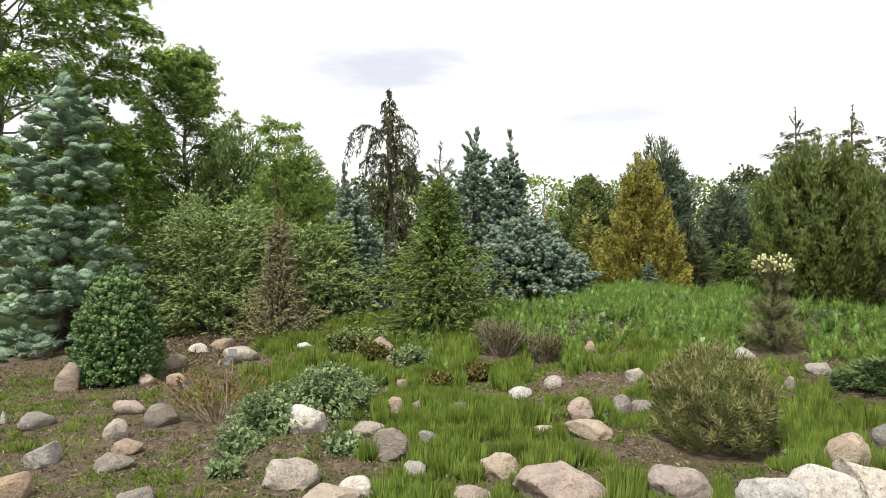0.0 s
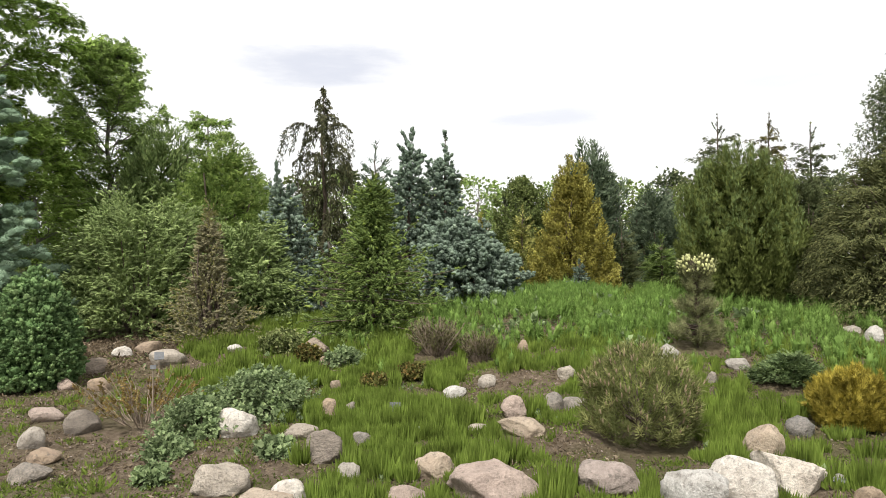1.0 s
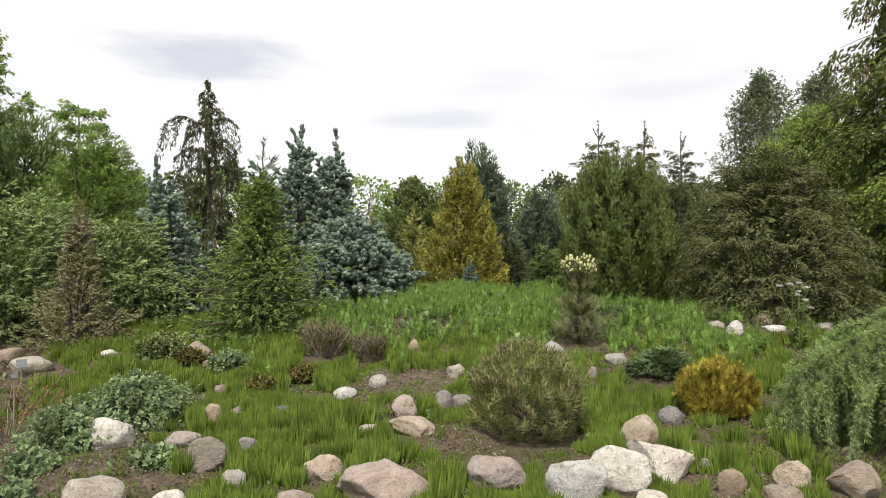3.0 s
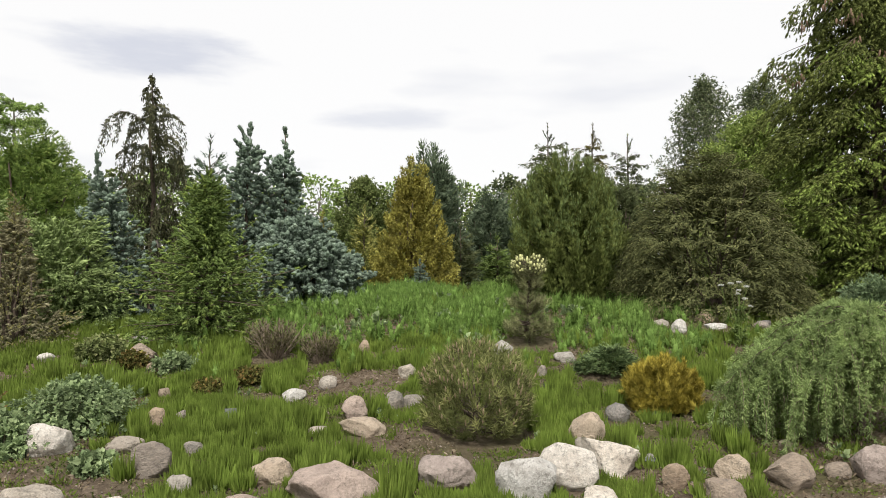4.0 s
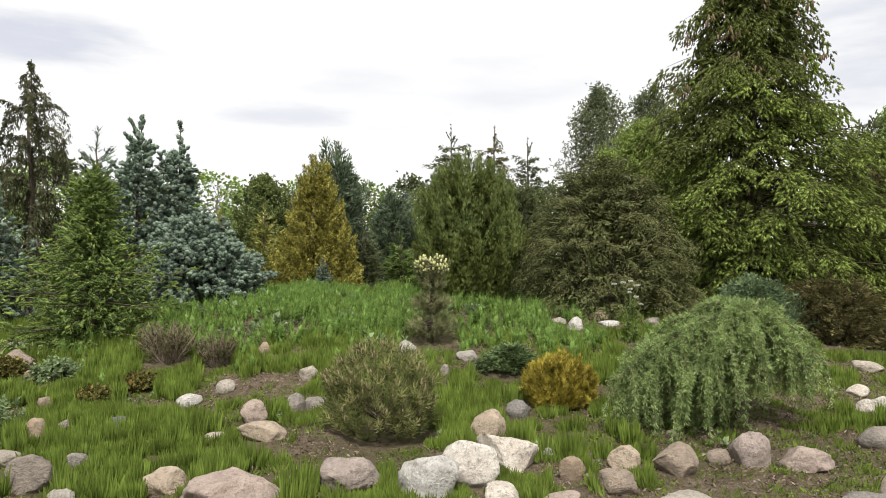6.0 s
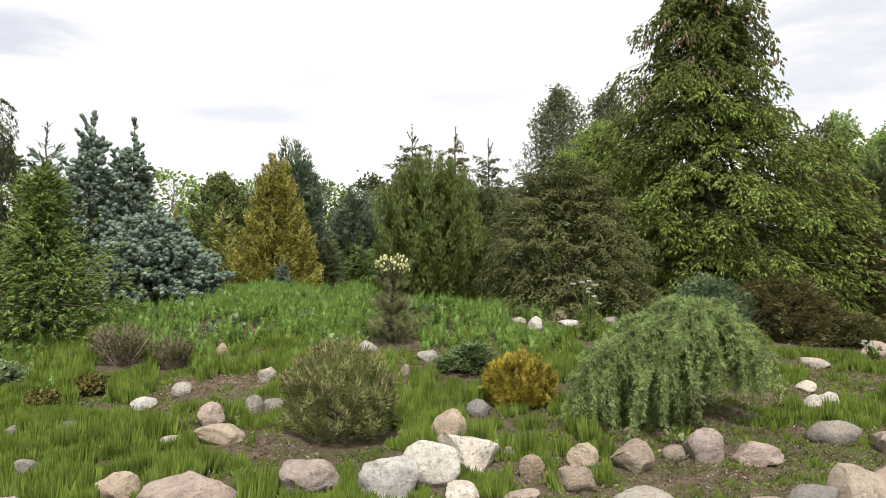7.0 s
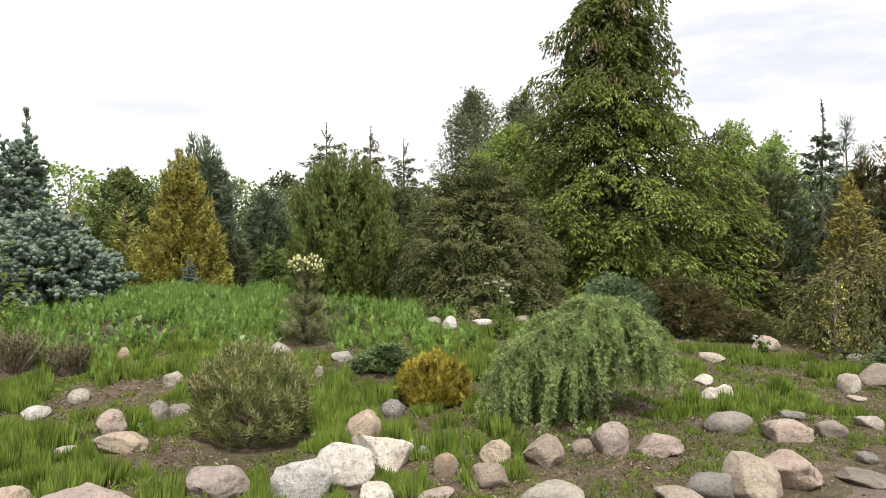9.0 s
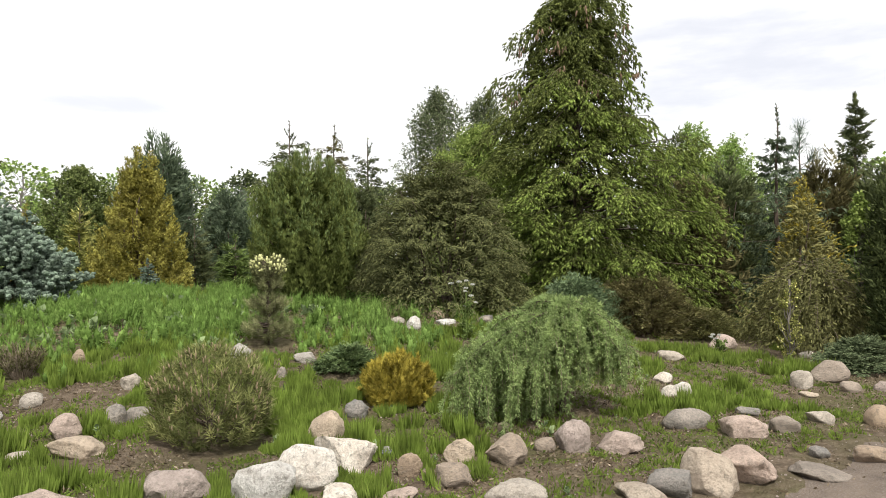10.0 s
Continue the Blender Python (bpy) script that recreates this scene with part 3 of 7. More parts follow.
boulder("pale", 68.59, 7.39, 0.25, 0.10)
boulder("brown", 68.49, 5.44, 0.41, 0.06)
boulder("grey", 68.51, 5.99, 0.15, 0.07)
boulder("tan", 71.91, 6.03, 0.30, 0.11)
boulder("tan", 72.33, 7.62, 0.28, 0.16)
boulder("pale", 67.41, 9.06, 0.25, 0.19)
boulder("brown", 69.19, 9.76, 0.46, 0.24)
boulder("brown", 70.51, 9.03, 0.22, 0.10)
boulder("pink", 72.63, 9.43, 0.25, 0.11)
boulder("white", 57.59, 8.45, 0.22, 0.10)
boulder("white", 58.07, 7.78, 0.18, 0.11)
boulder("white", 59.07, 8.08, 0.21, 0.12)
boulder("pale", 58.24, 10.37, 0.38, 0.11)
boulder("pink", 62.05, 12.12, 0.45, 0.22)
boulder("white", 67.85, 11.96, 0.26, 0.10)
boulder("cream", 67.86, 8.66, 0.21, 0.04)
boulder("grey", 63.73, 7.43, 0.23, 0.06)
boulder("grey", 43.42, 11.19, 0.25, 0.11)
boulder("pale", 42.69, 6.76, 0.14, 0.09)


# ---- plants: how each kind grows ----
def stem_line(h, lean, rng, k=9, wobble=0.02):
    s = np.linspace(0, 1, k)
    p = np.stack([lean[0] * s ** 1.5, lean[1] * s ** 1.5, s], 1) * h
    p[1:-1, :2] += rng.normal(0, wobble * h, (k - 2, 2)) * 0.5
    p[0, 2] = -0.1
    return p


def along(line, s):
    """Points at the fractions s of one polyline."""
    t = np.linspace(0, 1, len(line))
    return np.stack([np.interp(s, t, line[:, i]) for i in range(3)], -1)


def spruce(name, az, d, h, w, leaf, label, seed, twig=TWIG_SPRUCE, size=0.14, whorls=16, per=7, low=0.04, droop=0.35, rise=0.5, power=0.9,
           dens=1.0, lean=(0, 0), ragged=0.15, leader=0.12, category="conifer", hang=0.0, bark_mat=None, prof=None, pad=0.0, pad_twigs=14, pad_gap=0.16, pad_way=(0.15, 0.3), cones=0, nod=0.0, thin=1.0, fill=0.18):
    """A conifer with whorls of boughs; boughs carry flat fans of needle twigs."""
    rng = np.random.default_rng(seed)
    ob = thing(name, at(az, d), label, category)
    line = stem_line(h, lean, rng, wobble=0.008)
    places, ways, faces, sizes, limbs, limb_r = [], [], [], [], [], []
    r = w / 2
    for i in range(whorls):
        q = (i + rng.uniform(-0.3, 0.3)) / whorls
        q = min(max(q, 0), 0.97)
        zf = low + (1 - leader - low) * q
        reach = r * ((1 - q) ** power * (0.75 + 0.25 * min(1, (q + 0.1) / 0.2))) + 0.035 * h
        if prof:
            reach = r * float(np.interp(q, *prof))
        for b in range(max(3, round(per * (1 - 0.45 * q)))):
            a = 2 * np.pi * (b + rng.uniform(-0.35, 0.35)) / per + i * 2.4
            ln = reach * rng.uniform(1 - ragged * 2, 1 + ragged)
            base = along(line, min(max(zf + rng.uniform(-0.5, 0.5) / whorls, 0.01), 0.98))
            out = np.array([math.cos(a), math.sin(a), 0])
            up = rise * (q - 0.25) + rng.uniform(-0.1, 0.1)
            s = np.linspace(0, 1, 6)[:, None]
            bough = base + out * ln * s + np.array([0, 0, 1]) * ln * (up * s - droop * (1 - q * 0.7) * s ** 2 + 0.18 * s ** 4)
            limbs.append(along(bough, np.linspace(0, 0.92, 6)))
            limb_r.append(np.linspace(1, 0.25, 6) * (0.006 + 0.016 * ln) * thin)
            if pad:
                m = max(2, int(1.5 + ln / pad_gap * 0.9))
                t = np.clip((np.arange(m) + rng.uniform(0.2, 0.9, m)) / m * 0.8 + 0.2, 0.12, 1.0)
                side = np.array([-out[1], out[0], 0])
                mid = along(bough, t) + side * (rng.uniform(-1, 1, m) * (0.38 * ln * (1.1 - t)))[:, None]
                mid[:, 2] -= hang * rng.uniform(0, 0.5, m)
                k = np.repeat(np.arange(m), pad_twigs)
                turn = rng.normal(0, 0.85, len(k))
                fan = out * np.cos(turn)[:, None] + side * np.sin(turn)[:, None]
                lift = rng.normal(pad_way[0], pad_way[1], len(k))
                spot = mid[k] + fan * (pad * rng.uniform(-0.3, 0.8, len(k)))[:, None]
                spot[:, 2] += rng.normal(0, 0.22 * pad, len(k))
                places.append(spot)
                ways.append(fan + np.array([0, 0, 1]) * lift[:, None])
                sizes.append(size * rng.uniform(0.75, 1.2, len(k)))
                continue
            n = max(4, int(dens * (5 + 55 * ln * ln / (r * r + 0.2) + 26 * ln) * (0.14 / size) ** 1.3))
            ss = np.sqrt(rng.uniform(0.03, 1, n))
            p = along(bough, ss)
            tang = unit(along(bough, np.minimum(ss + 0.05, 1)) - along(bough, np.maximum(ss - 0.05, 0)))
            side = np.array([-out[1], out[0], 0])
            u = rng.uniform(-1, 1, n)
            u[: n // 2 if q > 0.55 else n // 4] = 0
            wide = 0.42 * ln * (1 - ss) + 0.05
            p = p + side * (u * wide)[:, None] + tang * (abs(u) * wide * 0.6)[:, None]
            p[:, 2] -= abs(u) * wide * 0.12 + rng.uniform(0, 0.05, n)
            way = tang + side * np.sign(u)[:, None] * (abs(u) > 0)[:, None] * 0.8 + np.array([0, 0, 1]) * rng.normal(0.1 - hang, 0.22, n)[:, None]
            way[:, 2] -= nod
            if hang:
                p[:, 2] -= rng.uniform(0, 1, n) ** 2 * hang * 0.55
            places.append(p)
            ways.append(way)
            sizes.append(size * rng.uniform(0.75, 1.25, n))
    if fill:
        n = int(fill * sum(len(x) for x in places))
        q = rng.uniform(0, 0.85, n)
        a = rng.uniform(0, 2 * np.pi, n)
        wide = r * (1 - q) ** power if not prof else r * np.interp(q, *prof)
        rr = wide * rng.uniform(0.05, 0.55, n)
        p = along(line, low + (1 - leader - low) * q) + np.stack([np.cos(a) * rr, np.sin(a) * rr, rng.normal(0, 0.03, n) - 0.15 * rr], 1)
        places.append(p)
        ways.append(np.stack([np.cos(a), np.sin(a), rng.normal(0.1 - hang, 0.3, n)], 1))
        sizes.append(size * rng.uniform(1.2, 1.8, n))
    n = int(10 + h * leader * 40)
    top = along(line, rng.uniform(1 - leader * 1.25, 1.0, n))
    places.append(top)
    ways.append(np.stack([rng.normal(0, 0.55, n), rng.normal(0, 0.55, n), np.full(n, 1.0)], 1))
    sizes.append(size * rng.uniform(0.6, 1.0, n))
    places, ways, sizes = map(np.concatenate, (places, ways, sizes))
    leaves = scatter(twig, places, ways, sizes, rng, np.array([0, 0, 1.0]))
    tr = 0.012 + 0.014 * h
    trunk = tubes(line[None], np.linspace(tr, 0.006, len(line))[None], 7)
    boughs = tubes(np.array(limbs), np.array(limb_r), 4)
    part("trunk", *trunk, bark_mat or BARK_BROWN, ob, smooth=True)
    tagged(part("branchwork", *boughs, bark_mat or BARK_BROWN, ob, smooth=True), kind="stuff")
    part("crown", *leaves, leaf, ob)
    if cones:
        mesh = solid("cone", *tubes(np.array([[[0, 0, 0], [0, 0, -0.03], [0, 0, -0.09], [0.004, 0, -0.15]]]), np.array([[0.006, 0.026, 0.024, 0.006]]), 6), CONE_BROWN, True)
        tips = np.array(limbs)
        tips = tips[tips[:, 0, 2] > 0.68 * h][:, 4:].reshape(-1, 3)
        for k in rng.integers(0, len(tips), cones):
            c = new("cone", mesh)
            c.parent = ob
            c.location = tips[k] + rng.normal(0, 0.09, 3) - np.array([0, 0, 0.12])
            tagged(c)
    return ob


PROFILES = {
    "flame": ([0, .08, .25, .5, .75, .92, 1], [.95, 1, .98, .78, .47, .20, .03]),
    "globe": ([0, .12, .35, .6, .82, .95, 1], [.55, .85, 1, .95, .70, .35, .08]),
    "vase": ([0, .12, .35, .58, .78, .92, 1], [.22, .45, .82, 1, .80, .40, .06]),
    "dome": ([0, .1, .3, .55, .8, .95, 1], [.92, 1, .96, .82, .55, .25, .05]),
    "cone": ([0, .06, .3, .6, .85, 1], [.85, 1, .78, .45, .17, .02]),
    "pear": ([0, .08, .3, .55, .8, .95, 1], [.80, .95, 1, .86, .58, .30, .06]),
    "stack": ([0, .06, .12, .2, .29, .35, .42, .49, .55, .61, .68, .75, .83, .93, 1], [.08, .15, .75, .9, .6, .18, .6, .8, .42, .16, .55, .35, .55, .6, .3]),
    "column": ([0, .06, .3, .6, .85, .95, 1], [.8, 1, 1, .92, .65, .35, .05]),
}


def shrub(name, az, d, h, w, leaf, label, seed, profile="globe", shape=SPRAY, size=0.14, count=3000, upness=0.8, depth=0.2, lumps=0.12, lump_scale=3.0,
          flat=1.0, hang=0.0, category="shrub", stems=9, bark_mat=None, stretch=None, shaggy=0.0, spin=0.0, lift=0.0, layers=0.0, shelf=0.15, plumes=0, plume=0.4, thick=0.3, fill=0.16, puff=False):
    """A dense evergreen: sprays grow on a lumpy shell over a crown of limbs."""
    rng = np.random.default_rng(seed)
    ob = thing(name, at(az, d), label, category, spin=-radians(az) + spin)
    if d < 10:
        FOOTPRINTS.append((*at(az, d)[:2], w * 0.4))
    ts, rs = PROFILES[profile]
    q = rng.uniform(0, 1, count * 3)
    keep = rng.uniform(0, 1, count * 3) < np.interp(q, ts, rs) + 0.06
    q = q[keep][:count]
    n = len(q)
    phi = rng.uniform(0, 2 * np.pi, n)
    shell = np.stack([np.cos(phi), np.sin(phi), q * 2.2], 1)
    lump = 1 + lumps * noise3(shell, lump_scale, seed % 17) + lumps * 0.6 * noise3(shell, lump_scale * 2.6, seed % 13)
    if layers:
        lump = lump + shelf * np.sin(2 * np.pi * layers * q + 1.5 * noise3(shell, 1.5, 3))
    inner = 1 - abs(rng.normal(0, depth, n))
    rad = np.interp(q, ts, rs) * w / 2 * lump * np.clip(inner, 0.05, 1) + shaggy * w * abs(rng.normal(0, 1, n)) ** 3 * 0.05
    wide = np.array([1.0, stretch or flat, 1.0])
    p = np.stack([np.cos(phi) * rad, np.sin(phi) * rad, lift + (q + rng.normal(0, 0.02, n) + 0.03 * (lump - 1)) * h * (1 - 0.12 * rng.uniform(0, 1, n) * (q > 0.85))], 1) * wide
    slope = np.gradient(np.interp(np.linspace(0, 1, 101), ts, rs))[np.minimum((q * 100).astype(int), 100)] * 100 * (w / 2) / h
    outward = unit(np.stack([np.cos(phi), np.sin(phi), -slope], 1) * np.array([1, 1, 1.0]))
    way = outward * (1 - upness * 0.7) + np.array([0, 0, 1.0]) * (upness - hang) + rng.normal(0, 0.22, (n, 3))
    face = np.stack([-np.sin(phi), np.cos(phi), np.zeros(n)], 1) * rng.normal(0, 1, (n, 1)) + outward * 0.5
    if plumes:
        k = rng.integers(0, plumes, n)
        t = rng.uniform(0, 1, n)
        lead = unit(way[:plumes] + rng.normal(0, 0.12, (plumes, 3)))
        ln = plume * rng.uniform(0.6, 1.25, plumes)
        fray = rng.normal(0, 1, (n, 3)) * (thick * plume * (1.05 - 0.85 * t) * 0.5)[:, None]
        p = p[:plumes][k] + lead[k] * ((t - 0.75) * ln[k])[:, None] + fray
        p[:, 2] = np.maximum(p[:, 2], 0.02)
        face = outward[:plumes][k] + rng.normal(0, 0.5, (n, 3))
        way = (lead[k] * 0.7 + unit(fray) * 1.1 if puff else lead[k] * 1.8 + unit(fray) * 0.65) + rng.normal(0, 0.15, (n, 3))
    sizes = size * rng.uniform(0.7, 1.35, n)
    if fill:
        m = int(n * fill)
        q, phi = q[-m:], rng.uniform(0, 2 * np.pi, m)
        rad = np.interp(q, ts, rs) * w / 2 * rng.uniform(0.3, 0.72, m)
        p = np.concatenate([p, np.stack([np.cos(phi) * rad, np.sin(phi) * rad, lift + q * h * 0.9], 1) * wide])
        way = np.concatenate([way, np.stack([np.cos(phi), np.sin(phi), np.full(m, 0.3)], 1) + rng.normal(0, 0.4, (m, 3))])
        face = np.concatenate([face, np.stack([np.cos(phi), np.sin(phi), np.zeros(m)], 1)])
        sizes = np.concatenate([sizes, size * rng.uniform(1.3, 1.8, m)])
    leaves = scatter(shape, p - unit(way) * (size * 0.5), way, sizes, rng, face)
    lines, radii = [], []
    for i in range(stems):
        a = 2 * np.pi * i / stems + rng.uniform(-0.3, 0.3)
        t = rng.uniform(0.45, 0.85)
        rr = np.interp(t, ts, rs) * w / 2 * 0.7
        s = np.linspace(0, 1, 6)
        line = np.stack([np.cos(a) * (0.04 * w + rr * s ** 1.2), np.sin(a) * (0.04 * w + rr * s ** 1.2), lift * s + t * h * s - 0.05], 1) * wide
        line[1:-1] += rng.normal(0, 0.015 * w, (4, 3))
        lines.append(line)
        radii.append(np.linspace(1, 0.25, 6) * (0.008 + 0.012 * h))
    tagged(part("branchwork", *tubes(np.array(lines), np.array(radii), 5), bark_mat or BARK_BROWN, ob, smooth=True), kind="stuff")
    part("crown", *leaves, leaf, ob)
    return ob


def broadleaf(name, az, d, h, w, leaf, label, seed, shape=LEAVES, size=0.3, clumps=90, per=40, low=0.2, lean=(0, 0), bark_mat=None, trunk_r=None,
              clump_r=0.13, category="tree", shell=0.55, top_narrow=0.55):
    """A leafy tree: trunk, limbs to many clumps of leaves, with gaps between the clumps."""
    rng = np.random.default_rng(seed)
    ob = thing(name, at(az, d), label, category)
    line = stem_line(h * 0.92, lean, rng, wobble=0.02)
    tr = trunk_r or 0.016 * h
    z = low + (1 - low) * rng.uniform(0, 1, clumps) ** 0.9
    prof = np.interp(z, [low, low + 0.12, low + 0.35, 0.8, 1.0], [0.45, 0.85, 1.0, top_narrow + 0.15, 0.12])
    a = rng.uniform(0, 2 * np.pi, clumps)
    rr = prof * w / 2 * rng.uniform(shell, 1.12, clumps) ** 0.7
    stem = along(line, np.clip(z * 0.95, 0, 1))
    centre = np.stack([stem[:, 0] + np.cos(a) * rr, stem[:, 1] + np.sin(a) * rr, z * h * 0.97], 1)
    s = np.linspace(0, 1, 6)[None, :, None]
    start = along(line, np.clip(z - 0.10 - 0.32 * rr / (w / 2) * 0.6, 0.05, 0.95))[:, None]
    lines = start + (centre[:, None] - start) * s
    lines[:, :, 2] += np.sin(s[..., 0] * np.pi) * 0.06 * h * rng.uniform(0, 1, (clumps, 1)) * 0.5
    lines[:, 1:-1] += rng.normal(0, 0.012 * h, (clumps, 4, 3))
    radii = np.linspace(1, 0.2, 6)[None] * (0.008 + 0.16 * tr * rng.uniform(0.3, 0.8, (clumps, 1)))
    part("trunk", *tubes(line[None], np.linspace(tr, 0.02, len(line))[None], 8), bark_mat or BARK_GREY, ob, smooth=True)
    tagged(part("branchwork", *tubes(lines, radii, 4), bark_mat or BARK_GREY, ob, smooth=True), kind="stuff")
    n = clumps * per
    k = np.repeat(np.arange(clumps), per)
    t = rng.uniform(0.35, 1.06, n) ** 0.8
    p = start[k, 0] + (centre[k] - start[k, 0]) * t[:, None]
    p[:, 2] += np.sin(np.minimum(t, 1) * np.pi) * 0.015 * h
    off = rng.normal(0, 0.5, (n, 3)) * clump_r * w * (rng.uniform(0.35, 1.0, clumps)[k] * (1.15 - 0.75 * np.clip(t, 0, 1)))[:, None]
    grow = unit(centre - start[:, 0])
    way = unit(off) * 0.8 + grow[k] * 0.7 + np.array([0, 0, 0.25])
    part("crown", *scatter(shape, p + off, way + rng.normal(0, 0.3, (n, 3)), size * rng.uniform(0.6, 1.3, n), rng), leaf, ob)
    return ob


def draped(name, az, d, h, w, leaf, label, seed, arms=60, prof=((0, 1), (1, 0.05)), rise=0.25, drop=0.35, strands=9, hang=0.6, shape=SPRAY_THREAD, size=0.14, step=0.08,
           fan=0.3, low=0.05, lean=(0, 0), spin=0.0, out=0.45, bark_mat=None, category="weeping conifer", fray=0.03, top=0.97, touch=0.04, squash=1.0, sag=0.0):
    """Arching arms from an upright stem, each hung with branchlets."""
    rng = np.random.default_rng(seed)
    ob = thing(name, at(az, d), label, category, spin=-radians(az) + spin)
    line = stem_line(h, lean, rng, wobble=0.008)
    lines, places, ways, sizes = [], [], [], []
    s = np.linspace(0, 1, 7)
    for i in range(arms):
        q = low + (top - low) * ((i + rng.uniform(0, 1)) / arms)
        a = i * 2.4 + rng.uniform(-0.5, 0.5)
        reach = w / 2 * float(np.interp(q, *prof)) * rng.uniform(0.6, 1.1)
        base = along(line, q)
        way = np.array([math.cos(a), math.sin(a) * squash, 0])
        arm = base + way * (reach * s)[:, None]
        arm[:, 2] = base[2] + reach * (rise * rng.uniform(0.5, 1.4) * np.sin(s * 2.2) - drop * s ** 2)
        arm[1:] += np.cumsum(rng.normal(0, 0.012, (6, 3)), 0)
        arm[:, 2] = np.maximum(arm[:, 2], touch)
        lines.append(arm)
        side = np.array([-way[1], way[0], 0])
        m = max(3, int(reach / step * 4.5))
        t = rng.uniform(0.05, 1, m)
        places.append(along(arm, t) + rng.normal(0, fray, (m, 3)))
        ways.append(unit(arm[-1] - arm[0]) * 0.8 + side * rng.choice([-0.7, 0.7], m)[:, None] + rng.normal(0, 0.25, (m, 3)) - np.array([0, 0, sag]))
        sizes.append(size * rng.uniform(0.7, 1.25, m))
        n = max(3, int(strands * (0.35 + reach / (w / 2))))
        for t in rng.uniform(0.08, 1.0, n) ** 0.8:
            p0 = along(arm, t) + side * rng.uniform(-1, 1) * fan * reach * (1.15 - t) + rng.normal(0, 0.02, 3)
            ln = min(hang * rng.uniform(0.25, 1.0) * min(1, 0.2 + 1.5 * reach / (w / 2)), p0[2] - touch)
            m = max(2, int(ln / step))
            u = (np.arange(m) + rng.uniform(0, 1, m)) / m
            p = p0 + np.stack([way[0] * u * ln * 0.25, way[1] * u * ln * 0.25, -u * ln], 1) + rng.normal(0, fray, (m, 3))
            places.append(p)
            ways.append(way * out + np.array([0, 0, -1.0]) * (0.25 + 0.75 * u)[:, None] + rng.normal(0, 0.3, (m, 3)))
            sizes.append(size * rng.uniform(0.7, 1.25, m))
    places, ways, sizes = map(np.concatenate, (places, ways, sizes))
    part("trunk", *tubes(line[None], np.linspace(0.015 + 0.012 * h, 0.008, len(line))[None], 7), bark_mat or BARK_BROWN, ob, smooth=True)
    tagged(part("branchwork", *tubes(np.array(lines), np.repeat(np.linspace(0.010, 0.003, 7)[None], arms, 0), 4), bark_mat or BARK_BROWN, ob, smooth=True), kind="stuff")
    part("crown", *scatter(shape, places, ways, sizes, rng), leaf, ob)
    return ob


def larch(name, az, d, h, leaf, label, seed, arms=84):
    """A grafted weeping larch: arms arch out from the head of a short stem, most of them towards the path, and carry long tresses of soft needles."""
    rng = np.random.default_rng(seed)
    ob = thing(name, at(az, d), label, "weeping conifer", spin=-radians(az))
    stem = np.array([[0, 0, -0.05], [0.02, 0, 0.3 * h], [-0.03, 0.01, 0.6 * h], [0.0, 0, 0.85 * h], [0.04, 0, 0.97 * h]])
    s = np.linspace(0, 1, 9)
    lines, tresses, places, ways = [], [], [], []
    for i in range(arms):
        a = i * 2.4 + rng.uniform(-0.3, 0.3)
        out = np.array([math.cos(a), math.sin(a), 0.0])
        low_left = max(0.0, -out[0] * 0.84 - out[1] * 0.54) ** 2
        reach = (0.70 + 0.48 * low_left) * rng.uniform(0.35, 1.08)
        top = h * rng.uniform(0.62, 1.04) - 0.2 * low_left
        arm = stem[3] * np.array([1, 1, 0]) + out * (reach * s)[:, None]
        arm[:, 2] = top + 0.16 * np.sin(np.minimum(s * 2.6, np.pi)) * reach - (0.5 - 0.1 * low_left) * top * s ** 2.2 * min(1.0, reach)
        arm[1:] += np.cumsum(rng.normal(0, 0.012, (8, 3)), 0)
        lines.append(arm)
        side = np.array([-out[1], out[0], 0])
        n = max(4, int(reach / 0.068))
        for t in np.clip((np.arange(n) + rng.uniform(0, 1, n)) / n, 0.1, 1):
            p0 = along(arm, t)
            ln = min(rng.uniform(0.18, 0.62) * (0.75 + 0.5 * low_left), p0[2] + 0.02)
            lead = out * 0.6 + side * rng.uniform(-0.8, 0.8)
            u = np.linspace(0, 1, 6)
            tress = p0 + lead * (0.30 * ln * (1 - (1 - u) ** 2))[:, None]
            tress[:, 2] -= ln * u ** 1.5
            tress[1:] += np.cumsum(rng.normal(0, 0.006, (5, 3)), 0)
            tress[:, 2] = np.maximum(tress[:, 2], 0.03)
            tresses.append(tress)
            m = max(5, int(ln / 0.013))
            q = (np.arange(m) + rng.uniform(0, 1, m)) / m
            places.append(along(tress, q))
            ways.append(unit(along(tress, np.minimum(q + 0.1, 1)) - along(tress, np.maximum(q - 0.1, 0))) + rng.normal(0, 0.4, (m, 3)))
        m = int(reach / 0.008)
        q = rng.uniform(0.03, 1, m)
        places.append(along(arm, q))
        ways.append(out + rng.normal(0, 0.6, (m, 3)) + np.array([0, 0, 0.35]))
    places, ways = np.concatenate(places), np.concatenate(ways)
    part("trunk", *tubes(stem[None], np.array([[0.035, 0.03, 0.026, 0.022, 0.012]]), 7), BARK_BROWN, ob, smooth=True)
    tagged(part("branchwork", *tubes(np.array(lines), np.repeat(np.linspace(0.007, 0.002, 9)[None], len(lines), 0), 4), BARK_BROWN, ob, smooth=True), kind="stuff")
    tagged(part("tresswork", *tubes(np.array(tresses), np.repeat(np.linspace(0.004, 0.002, 6)[None], len(tresses), 0), 3), BARK_DEAD, ob, smooth=True), kind="stuff")
    part("crown", *scatter(LARCH_TUFT, places, ways, 0.066 * rng.uniform(0.75, 1.25, len(places)), rng), leaf, ob)
    return ob


